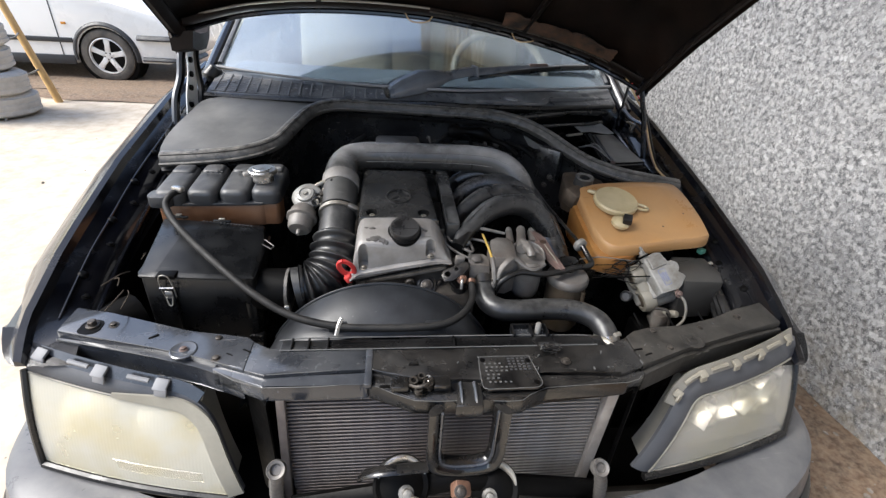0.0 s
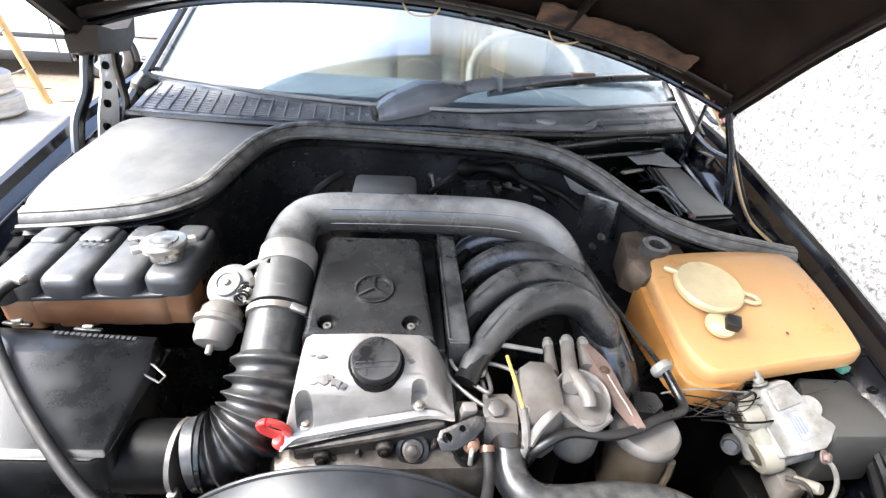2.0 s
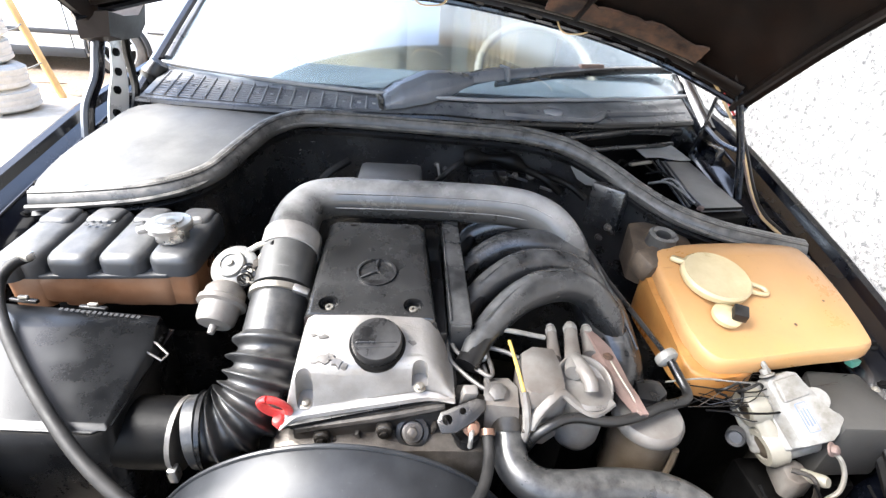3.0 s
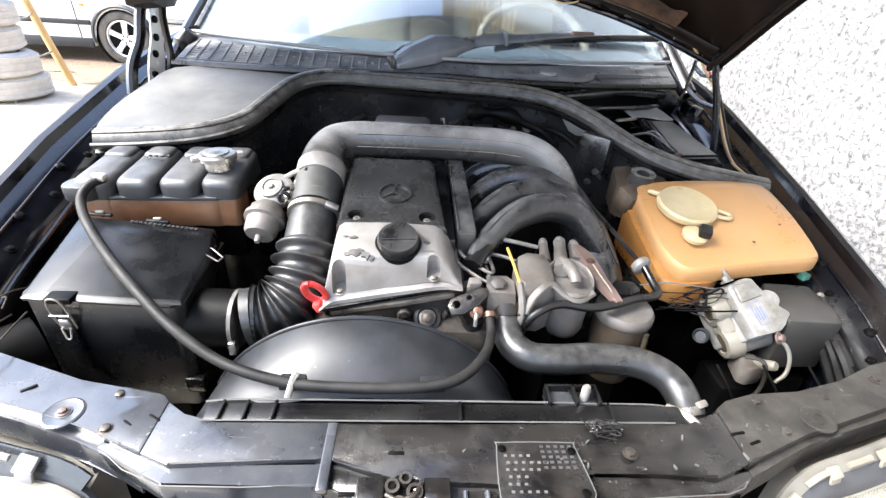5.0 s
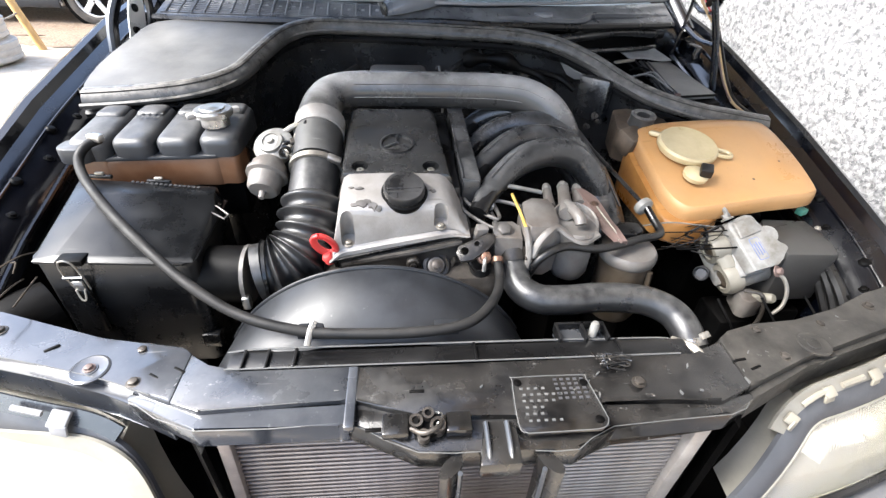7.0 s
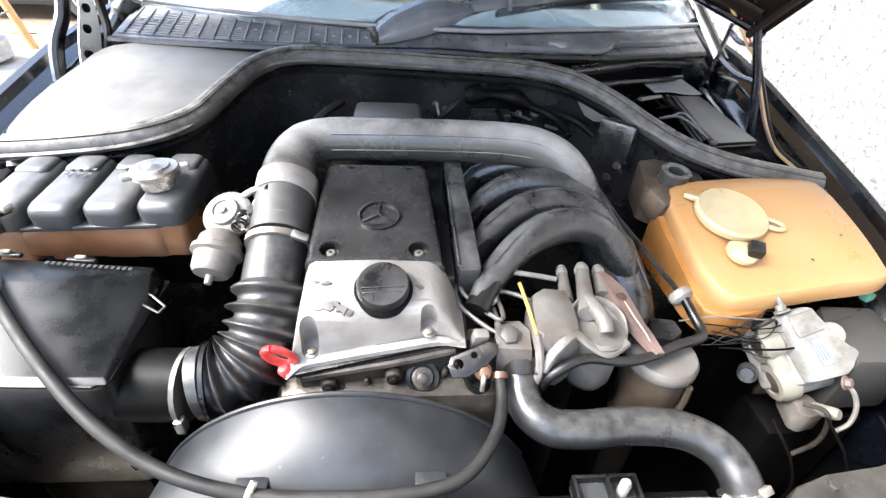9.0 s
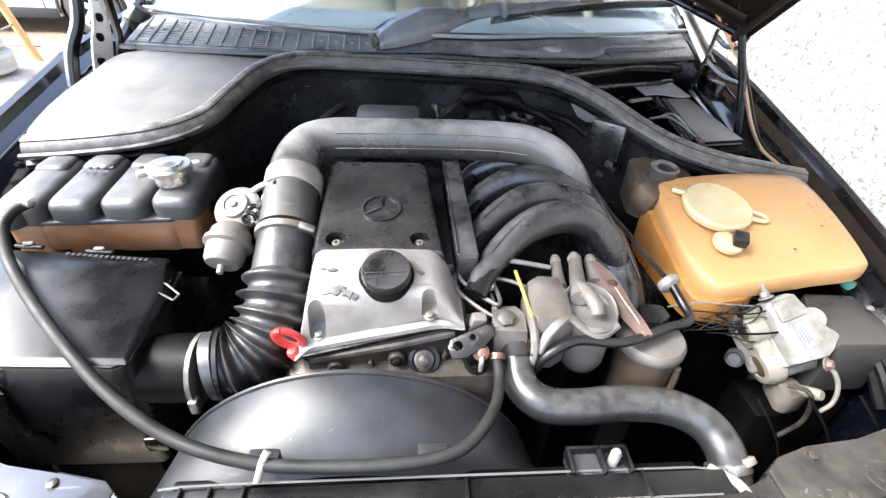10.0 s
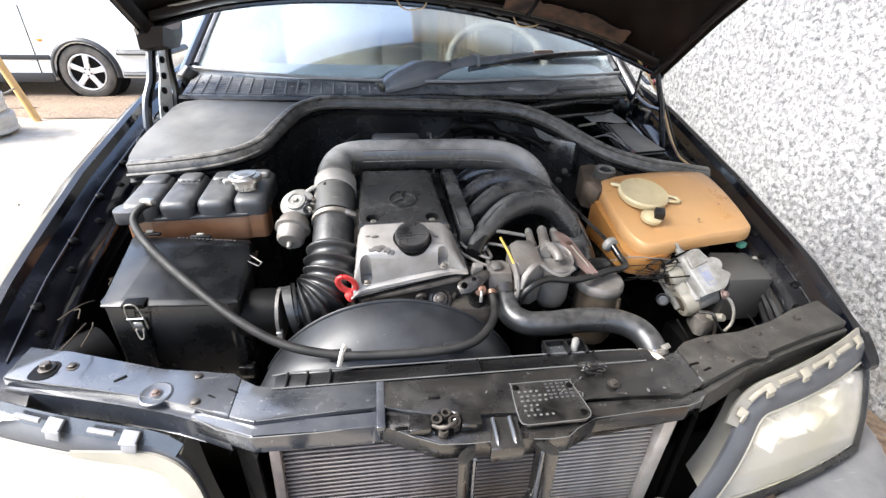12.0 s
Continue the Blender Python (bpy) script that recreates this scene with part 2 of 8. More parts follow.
# paler copy of the orange, with the glare on the tank in its colour
M_ORANGETOP = material("glare_paled_orange_plastic", (0.4, 0.2, 0.066), (0.53, 0.325, 0.152), 0.34, 0, 6, 200, 0.05, 0.32, (0.24, 0.11, 0.036), 0.45, 12, dust_top_light=0.0, chips=(0.17, 0.09, 0.04), chip_amount=0.4)
M_AMBER = material("stained_reservoir", (0.1125, 0.045, 0.01875), (0.2125, 0.1, 0.0475), 0.4, 0, 10, 200, 0.05, 0.5, (0.22, 0.145, 0.09), 0.4, 10, dust_top_light=0.0)
M_RESTOP = material("grey_reservoir", (0.01912, 0.02104, 0.02423), (0.03506, 0.03697, 0.0408), 0.5, 0, 10, 300, 0.08, 0.5, (0.24, 0.23, 0.215), 0.28, 16)
M_RED = material("red_plastic", (0.5, 0.03, 0.03), (0.62, 0.07, 0.06), 0.4, 0, 30, 200, 0.05)
M_RUST = material("dark_rust", (0.012, 0.008, 0.006), (0.13, 0.066, 0.036), 0.7, 0, 22, 120, 0.3, 0.3, (0.04, 0.03, 0.024), 0.5, 30, dust_top_light=0.0)
M_RUSTRED = material("faded_red_plastic", (0.1, 0.062, 0.052), (0.18, 0.122, 0.106), 0.5, 0, 24, 200, 0.1, 0.5, (0.05, 0.04, 0.034), 0.65, 26, dust_top_light=0.0)
M_YELLOW = material("yellow_wire", (0.42, 0.27, 0.05), (0.52, 0.36, 0.1), 0.5, 0, 30)
M_TANWIRE = material("tan_wire", (0.42, 0.28, 0.13), (0.52, 0.37, 0.21), 0.6, 0, 40)
M_GREEN = material("green_plug", (0.05, 0.19, 0.13), (0.09, 0.26, 0.19), 0.5, 0, 30)
M_FIN = material("radiator_tube", (0.13, 0.113, 0.107), (0.24, 0.213, 0.203), 0.5, 0.4, 30, 300, 0.1, 0.5, (0.04, 0.032, 0.027), 0.6, 8, dust_top_light=0.0, chips=(0.4, 0.38, 0.35), chip_amount=0.4)
# paler copy of the tube tone, with side light put into its colour
M_FINPALE = material("pale_lit_radiator_tube", (0.26, 0.24, 0.22), (0.4, 0.375, 0.35), 0.5, 0.3, 30, 300, 0.1, 0.5, (0.1, 0.08, 0.066), 0.5, 11, dust_top_light=0.0)
M_SEALPALE = material("pale_seal_face", (0.2, 0.19, 0.155), (0.31, 0.295, 0.245), 0.5, 0, 12, 220, 0.08, 0.5, (0.1, 0.09, 0.075), 0.4, 24, dust_top_light=0.0)
M_CORE = material("radiator_core", (0.006, 0.0053, 0.0048), (0.012, 0.0105, 0.0095), 0.8, 0, 60, 500, 0.4, spec=0.1)
M_HOODUNDER = material("hood_underside", (0.002, 0.0018, 0.0016), (0.006, 0.0048, 0.0041), 0.55, 0, 6, 150, 0.15, 0.5, (0.07, 0.032, 0.018), 0.14, 5, spec=0.2, dust_top_light=0.0)
M_BUMPER = material("grey_bumper_plastic", (0.045, 0.047, 0.053), (0.08, 0.082, 0.09), 0.38, 0, 8, 300, 0.08, 0.5, (0.25, 0.24, 0.225), 0.35, 6, chips=(0.25, 0.24, 0.23), chip_amount=0.3)
M_LAMPTRIM = material("lamp_trim", (0.12, 0.115, 0.1), (0.2, 0.19, 0.165), 0.5, 0, 10, 200, 0.1, 0.5, (0.3, 0.275, 0.22), 0.4, 12)
M_REFLECT = material("reflector", (0.6, 0.59, 0.55), (0.72, 0.71, 0.68), 0.25, 0.9, 10, 200, 0.02)
M_SAND = material("pale_sand", (0.45, 0.39, 0.31), (0.6, 0.54, 0.45), 0.95, 0, 3, 60, 0.9, 0.6, (0.27, 0.205, 0.14), 0.55, 9, dust_top_light=0.0)
M_DIRTSHADE = material("brown_dirt_and_shade", (0.05, 0.029, 0.017), (0.17, 0.108, 0.068), 0.9, 0, 16, 120, 1.0, 0.35, (0.34, 0.265, 0.19), 0.55, 45, dust_top_light=0.0)
M_CARWHITE = material("white_car_paint", (0.74, 0.74, 0.72), (0.8, 0.8, 0.78), 0.3, 0, 3, 200, 0.02, 0.6, (0.5, 0.46, 0.4), 0.3, 3, 0.5)
M_TYRE = material("tyre_rubber", (0.045, 0.043, 0.04), (0.075, 0.07, 0.065), 0.8, 0, 12, 120, 0.3, 0.5, (0.3, 0.26, 0.21), 0.5, 8, dust_top_light=0.3)
# dusty rubber whose near-white tone also holds sun glare
M_OLDTYRE = material("dusty_sunlit_old_tyre", (0.46, 0.43, 0.39), (0.64, 0.61, 0.56), 0.9, 0, 8, 80, 0.4, 0.6, (0.25, 0.22, 0.18), 0.4, 9, dust_top_light=0.0)
M_RIM = material("alloy_rim", (0.66, 0.66, 0.65), (0.76, 0.76, 0.75), 0.35, 0.25, 10, 200, 0.05)
M_POLE = material("yellow_wood", (0.55, 0.33, 0.12), (0.65, 0.44, 0.2), 0.7, 0, 12, 90, 0.3)
M_DASH = material("dashboard", (0.045, 0.055, 0.07), (0.07, 0.082, 0.1), 0.6, 0, 10, 300, 0.2)
M_BEIGE = material("beige_upholstery", (0.4, 0.35, 0.26), (0.5, 0.44, 0.34), 0.85, 0, 8, 300, 0.2)
M_WHEELRIM = material("beige_wheel_rim", (0.15, 0.125, 0.095), (0.2, 0.17, 0.13), 0.6, 0, 8, 300, 0.1)
M_BROWN = material("brown_panel", (0.42, 0.3, 0.16), (0.52, 0.39, 0.23), 0.8, 0, 14, 120, 0.3)
M_STONE = material("pebble", (0.13, 0.11, 0.09), (0.28, 0.25, 0.21), 0.9, 0, 30, 120, 0.3)
M_MARK = material("pale_marking", (0.07, 0.07, 0.068), None, 0.6, 0, 30, 200, 0)
M_DARKMARK = material("dark_marking", (0.028, 0.028, 0.03), None, 0.7, 0, 30, 200, 0)
M_BLUE = material("blue_marking", (0.09, 0.11, 0.2), None, 0.6, 0, 30, 200, 0)


def glass(name, colour, rough, transmission=1.0, ior=1.5):
    m = bpy.data.materials.new(name)
    m.use_nodes = True
    nodes, links = m.node_tree.nodes, m.node_tree.links
    s = nodes["Principled BSDF"]
    s.inputs["Base Color"].default_value = (*colour, 1)
    s.inputs["Transmission Weight"].default_value, s.inputs["IOR"].default_value = transmission, ior
    coord, n, r = nodes.new("ShaderNodeTexCoord"), nodes.new("ShaderNodeTexNoise"), nodes.new("ShaderNodeMapRange")
    n.inputs["Scale"].default_value, n.inputs["Detail"].default_value = 14, 8
    links.new(coord.outputs["Object"], n.inputs["Vector"])
    links.new(n.outputs["Fac"], r.inputs["Value"])
    r.inputs["To Min"].default_value, r.inputs["To Max"].default_value = max(0, rough - 0.05), rough + 0.08
    links.new(r.outputs["Result"], s.inputs["Roughness"])
    return m




def sky_haze_glass():
    """Strongly mirroring windscreen with thin dust, tinted blue to paint in sky haze."""
    m = glass("windscreen_glass", (0.7, 0.82, 0.86), 0.0, 1.0, 2.1)
    nodes, links = m.node_tree.nodes, m.node_tree.links
    s, out = nodes["Principled BSDF"], nodes["Material Output"]
    blue_haze, mix = nodes.new("ShaderNodeBsdfDiffuse"), nodes.new("ShaderNodeMixShader")
    # blue in this layer stands for the sky's veil on the glass
    blue_haze.inputs["Color"].default_value = (0.36, 0.43, 0.52, 1)
    spots, r, coord = nodes.new("ShaderNodeTexNoise"), nodes.new("ShaderNodeMapRange"), nodes.new("ShaderNodeTexCoord")
    spots.inputs["Scale"].default_value, spots.inputs["Detail"].default_value = 2.5, 3
    links.new(coord.outputs["Object"], spots.inputs["Vector"])
    links.new(spots.outputs["Fac"], r.inputs["Value"])
    r.inputs["From Min"].default_value, r.inputs["From Max"].default_value = 0.3, 0.75
    r.inputs["To Min"].default_value, r.inputs["To Max"].default_value = 0.08, 0.16
    links.new(r.outputs["Result"], mix.inputs["Fac"])
    links.new(s.outputs[0], mix.inputs[1]), links.new(blue_haze.outputs[0], mix.inputs[2])
    links.new(mix.outputs[0], out.inputs["Surface"])
    return m


M_GLASS = sky_haze_glass()
M_LENS = glass("yellowed_lens", (0.58, 0.562, 0.49), 0.24, 0.5)
M_LENSCLEAR = glass("hazed_lens", (0.82, 0.79, 0.73), 0.1, 0.85)
for lens_mat, lines, depth in ((M_LENS, 52, 0.06), (M_LENSCLEAR, 60, 0.05)):
    # shallow upright flutes pressed into the glass
    ln, ll = lens_mat.node_tree.nodes, lens_mat.node_tree.links
    wave, wave_at, press = ln.new("ShaderNodeTexWave"), ln.new("ShaderNodeTexCoord"), ln.new("ShaderNodeBump")
    wave.bands_direction = "X"
    wave.inputs["Scale"].default_value, wave.inputs["Distortion"].default_value = lines, 1.6
    ll.new(wave_at.outputs["Object"], wave.inputs["Vector"])
    press.inputs["Strength"].default_value, press.inputs["Distance"].default_value = depth, 0.002
    ll.new(wave.outputs["Fac"], press.inputs["Height"])
    ll.new(press.outputs["Normal"], ln["Principled BSDF"].inputs["Normal"])
    # uneven yellowing of the old glass
    stain, step, tint = ln.new("ShaderNodeTexNoise"), ln.new("ShaderNodeMapRange"), ln.new("ShaderNodeMix")
    tint.data_type = "RGBA"
    stain.inputs["Scale"].default_value, stain.inputs["Detail"].default_value = 7, 4
    step.inputs["From Min"].default_value, step.inputs["From Max"].default_value = 0.42, 0.68
    ll.new(wave_at.outputs["Object"], stain.inputs["Vector"]), ll.new(stain.outputs["Fac"], step.inputs["Value"])
    ll.new(step.outputs["Result"], tint.inputs["Factor"])
    fresh = ln["Principled BSDF"].inputs["Base Color"].default_value
    tint.inputs["A"].default_value = fresh
    tint.inputs["B"].default_value = (fresh[0] * 0.93, fresh[1] * (0.85 if depth > 0.055 else 0.92), fresh[2] * (0.62 if depth > 0.055 else 0.82), 1)
    ll.new(tint.outputs["Result"], ln["Principled BSDF"].inputs["Base Color"])
M_INDICATOR = glass("pale_indicator_lens", (0.75, 0.72, 0.62), 0.3, 0.5)
M_CARGLASS = glass("dark_car_glass", (0.1, 0.12, 0.13), 0.03, 0.5)
M_AMBERLENS = glass("amber_lens", (0.8, 0.35, 0.04), 0.2, 0.4)


def roughcast():
    """Grey roughcast render: pale stone chips, pits painted dark, rain streaks and mud splashed on its foot."""
    m = bpy.data.materials.new("roughcast_render")
    m.use_nodes = True
    nodes, links = m.node_tree.nodes, m.node_tree.links
    s, coord = nodes["Principled BSDF"], nodes.new("ShaderNodeTexCoord")

    def noise_at(scale, detail, rough=0.6, stretch=None):
        n = nodes.new("ShaderNodeTexNoise")
        n.inputs["Scale"].default_value, n.inputs["Detail"].default_value, n.inputs["Roughness"].default_value = scale, detail, rough
        if stretch:
            mp = nodes.new("ShaderNodeMapping")
            mp.inputs["Scale"].default_value = stretch
            links.new(coord.outputs["Object"], mp.inputs["Vector"])
            links.new(mp.outputs["Vector"], n.inputs["Vector"])
        else:
            links.new(coord.outputs["Object"], n.inputs["Vector"])
        return n.outputs["Fac"]

    def span(value, low, high, to_low=0.0, to_high=1.0):
        r = nodes.new("ShaderNodeMapRange")
        r.inputs["From Min"].default_value, r.inputs["From Max"].default_value = low, high
        r.inputs["To Min"].default_value, r.inputs["To Max"].default_value = to_low, to_high
        links.new(value, r.inputs["Value"])
        return r.outputs["Result"]

    def blend(factor, a, b, how="MIX"):
        x = nodes.new("ShaderNodeMix")
        x.data_type, x.blend_type = "RGBA", how
        if isinstance(factor, float):
            x.inputs["Factor"].default_value = factor
        else:
            links.new(factor, x.inputs["Factor"])
        for socket, value in ((x.inputs["A"], a), (x.inputs["B"], b)):
            if isinstance(value, tuple):
                socket.default_value = (*value, 1)
            else:
                links.new(value, socket)
        return x.outputs["Result"]

    lumps = nodes.new("ShaderNodeTexVoronoi")
    lumps.inputs["Scale"].default_value, lumps.inputs["Randomness"].default_value = 78, 1.0
    links.new(coord.outputs["Object"], lumps.inputs["Vector"])
    split = nodes.new("ShaderNodeSeparateColor")
    links.new(lumps.outputs["Color"], split.inputs[0])
    chip = blend(split.outputs[0], (0.2, 0.2, 0.203), (0.45, 0.447, 0.44))
    # shade of the render's pits put into the colour as dark spots
    pit_shade = blend(span(noise_at(46, 4, 0.7), 0.47, 0.62), chip, (0.075, 0.075, 0.078))
    grit = blend(span(noise_at(210, 3), 0.56, 0.7), pit_shade, (0.5, 0.494, 0.482))
    broad = blend(span(noise_at(2.2, 5), 0.35, 0.7, 0.0, 0.4), grit, (0.2, 0.2, 0.205))
    streak = blend(span(noise_at(1.0, 4, 0.6, (3, 3, 0.5)), 0.52, 0.75, 0.0, 0.3), broad, (0.22, 0.215, 0.205))
    # mud splashed up from the ground
    height = nodes.new("ShaderNodeSeparateXYZ")
    links.new(coord.outputs["Object"], height.inputs[0])
    low, both = span(height.outputs["Z"], 0.42, 0.02), nodes.new("ShaderNodeMath")
    both.operation = "MULTIPLY"
    links.new(low, both.inputs[0]), links.new(span(noise_at(14, 6, 0.7), 0.4, 0.62), both.inputs[1])
    links.new(blend(span(both.outputs[0], 0.0, 1.0, 0.0, 0.55), streak, (0.22, 0.185, 0.13)), s.inputs["Base Color"])
    s.inputs["Roughness"].default_value, s.inputs["Specular IOR Level"].default_value = 0.92, 0.25
    rise, b = nodes.new("ShaderNodeMath"), nodes.new("ShaderNodeBump")
    rise.operation = "ADD"
    links.new(noise_at(150, 4, 0.7), rise.inputs[0]), links.new(noise_at(60, 3), rise.inputs[1])
    b.inputs["Strength"].default_value, b.inputs["Distance"].default_value = 0.7, 0.006
    links.new(rise.outputs[0], b.inputs["Height"])
    links.new(b.outputs["Normal"], s.inputs["Normal"])
    return m


M_ROUGHCAST = roughcast()
M_BOARD = material("weathered_brown_boards", (0.34, 0.23, 0.13), (0.48, 0.35, 0.21), 0.75, 0, 3, 60, 0.3, 0.5, (0.1, 0.065, 0.04), 0.6, 5, dust_top_light=0.0)
M_SOFFIT = material("cream_soffit", (0.72, 0.66, 0.52), (0.8, 0.74, 0.61), 0.8, 0, 2, 60, 0.1, 0.5, (0.38, 0.33, 0.24), 0.4, 3, dust_top_light=0.0)



# ---- mesh tools ----
def thing(name, base, label, category, group="", kind=""):
    """An empty at the base of a thing, under which its parts lie."""
    ob = new(name)
    ob.location, ob.empty_display_size = base, 0.05
    return tagged(ob, label, category, group, kind)


def base_of(ob):
    at = Vector((0, 0, 0))
    while ob:
        at += ob.location
        ob = ob.parent
    return at


def mesh_of(name, bm, mat, base, sharp=38):
    bmesh.ops.recalc_face_normals(bm, faces=bm.faces)
    bm.normal_update()
    limit = radians(sharp)
    for f in bm.faces:
        f.smooth = True
    for e in bm.edges:
        e.smooth = len(e.link_faces) == 2 and e.calc_face_angle(0) < limit
    if base.length:
        bmesh.ops.translate(bm, vec=-base, verts=bm.verts)
    me = bpy.data.meshes.new(name)
    bm.to_mesh(me)
    bm.free()
    me.materials.append(mat)
    return me


def part(name, bm, mat, parent, label=""):
    """Links a bmesh in world metres as one mesh under a thing or a part."""
    ob = new(name, mesh_of(name, bm, mat, base_of(parent)))
    ob.parent = parent
    return tagged(ob, label)


def solid(name, bm, mat, label, category="", kind="", group=""):
    """A thing of one mesh."""
    return tagged(new(name, mesh_of(name, bm, mat, Vector((0, 0, 0)))), label, category, group, kind)


def begin(into):
    return into if into is not None else bmesh.new()


def box(centre, size, bevel=0.004, turn=(0, 0, 0), into=None, steps=2):
    bm = begin(into)
    made = bmesh.ops.create_cube(bm, size=1, matrix=pose(*centre, *turn) @ Matrix.Diagonal((*size, 1)))
    if bevel:
        edges = list({e for v in made["verts"] for e in v.link_edges})
        bmesh.ops.bevel(bm, geom=edges, offset=min(bevel, min(size) * 0.45), segments=steps, profile=0.5, affect="EDGES")
    return bm


def prism(outline, z0, z1, bevel=0.004, into=None, m=None, steps=2):
    """An outline in plan, drawn up from z0 to z1 (each a height or a function of x and y)."""
    bm = begin(into)
    f0 = z0 if callable(z0) else lambda x, y: z0
    f1 = z1 if callable(z1) else lambda x, y: z1
    low = [bm.verts.new((x, y, f0(x, y))) for x, y in outline]
    top = [bm.verts.new((x, y, f1(x, y))) for x, y in outline]
    n = len(outline)
    faces = [bm.faces.new(low[::-1]), bm.faces.new(top)]
    faces += [bm.faces.new((low[i], low[(i + 1) % n], top[(i + 1) % n], top[i])) for i in range(n)]
    if bevel:
        edges = list({e for f in faces for e in f.edges})
        done = bmesh.ops.bevel(bm, geom=edges, offset=bevel, segments=steps, profile=0.5, affect="EDGES", clamp_overlap=True)
    if m is not None:
        bm.verts.ensure_lookup_table()
        bmesh.ops.transform(bm, matrix=m, verts=bm.verts)
    return bm


def curve(points, n=6):
    """Points on a smooth line through the given ones."""
    p = [Vector(q) for q in points]
    if len(p) < 3:
        return [p[0].lerp(p[-1], i / n) for i in range(n + 1)]
    p = [2 * p[0] - p[1], *p, 2 * p[-1] - p[-2]]
    out = []
    for a, b, c, d in zip(p, p[1:], p[2:], p[3:]):
        for i in range(n):
            t = i / n
            out.append(0.5 * (2 * b + (c - a) * t + (2 * a - 5 * b + 4 * c - d) * t * t + (3 * b - a - 3 * c + d) * t ** 3))
    return out + [p[-2]]


def tube(points, radius, seg=12, n=6, into=None, flat=1.0, cap=True):
    """A round bar or hose along a smooth line; radius: metres, or a function of 0..1 along it."""
    bm = begin(into)
    line = curve(points, n)
    rad = radius if callable(radius) else lambda s: radius
    tangents = [(line[min(i + 1, len(line) - 1)] - line[max(i - 1, 0)]).normalized() for i in range(len(line))]
    side = tangents[0].orthogonal().normalized()
    rings = []
    for i, (q, t) in enumerate(zip(line, tangents)):
        side = (side - t * side.dot(t)).normalized()
        up = t.cross(side)
        r = rad(i / (len(line) - 1))
        rings.append([bm.verts.new(q + side * (r * math.cos(a)) + up * (r * flat * math.sin(a))) for a in [2 * math.pi * k / seg for k in range(seg)]])
    for a, b in zip(rings, rings[1:]):
        for k in range(seg):
            bm.faces.new((a[k], a[(k + 1) % seg], b[(k + 1) % seg], b[k]))
    if cap:
        bm.faces.new(rings[0][::-1]), bm.faces.new(rings[-1])
    return bm


def lathe(profile, m, seg=24, into=None):
    """A profile of (radius, height) turned about the local z of the pose m."""
    bm = begin(into)
    rings = []
    for r, z in profile:
        if r < 1e-5:
            rings.append([bm.verts.new(m @ Vector((0, 0, z)))])
        else:
            rings.append([bm.verts.new(m @ Vector((r * math.cos(a), r * math.sin(a), z))) for a in [2 * math.pi * k / seg for k in range(seg)]])
    for a, b in zip(rings, rings[1:]):
        for k in range(seg):
            q = [a[k % len(a)], a[(k + 1) % len(a)], b[(k + 1) % len(b)], b[k % len(b)]]
            q = [v for i, v in enumerate(q) if v not in q[:i]]
            if len(q) > 2:
                bm.faces.new(q)
    for ring, flip in ((rings[0], True), (rings[-1], False)):
        if len(ring) > 2:
            bm.faces.new(ring[::-1] if flip else ring)
    return bm


def loft(sections, into=None, closed=True, caps=True):
    """A skin over rings of equal length."""
    bm = begin(into)
    rings = [[bm.verts.new(p) for p in s] for s in sections]
    n = len(rings[0])
    for a, b in zip(rings, rings[1:]):
        for k in range(n if closed else n - 1):
            bm.faces.new((a[k], a[(k + 1) % n], b[(k + 1) % n], b[k]))
    if closed and caps:
        bm.faces.new(rings[0][::-1]), bm.faces.new(rings[-1])
    return bm


def shell(f, nu, nv, thick, into=None):
    """A curved sheet with thickness: f(u, v) in 0..1 gives its face, and thick is the way to its back."""
    bm = begin(into)
    t = Vector(thick)
    front = [[bm.verts.new(f(i / nu, j / nv)) for j in range(nv + 1)] for i in range(nu + 1)]
    back = [[bm.verts.new(v.co + t) for v in row] for row in front]
    for i in range(nu):
        for j in range(nv):
            bm.faces.new((front[i][j], front[i + 1][j], front[i + 1][j + 1], front[i][j + 1]))
            bm.faces.new((back[i][j], back[i][j + 1], back[i + 1][j + 1], back[i + 1][j]))
    rim = [(i, 0) for i in range(nu)] + [(nu, j) for j in range(nv)] + [(i, nv) for i in range(nu, 0, -1)] + [(0, j) for j in range(nv, 0, -1)]
    for (a, b), (c, d) in zip(rim, rim[1:] + rim[:1]):
        bm.faces.new((front[a][b], back[a][b], back[c][d], front[c][d]))
    return bm


def rounded(w, h, r, n=4):
    """A rounded rectangle about the origin."""
    out = []
    for cx, cy, a0 in ((w / 2 - r, h / 2 - r, 0), (-w / 2 + r, h / 2 - r, 90), (-w / 2 + r, -h / 2 + r, 180), (w / 2 - r, -h / 2 + r, 270)):
        out += [(cx + r * math.cos(radians(a0 + 90 * k / n)), cy + r * math.sin(radians(a0 + 90 * k / n))) for k in range(n + 1)]
    return out


def bolt(at, r, h, into=None, way=(0, 0, 1)):
    """A six-sided head with a round flange."""
    m = Matrix.Translation(at) @ Vector(way).to_track_quat("Z", "Y").to_matrix().to_4x4()
    bm = lathe([(r * 1.5, 0), (r * 1.5, h * 0.25), (r * 1.3, h * 0.3)], m, 14, into)
    return lathe([(r, h * 0.25), (r, h * 0.9), (r * 0.8, h)], m, 6, bm)


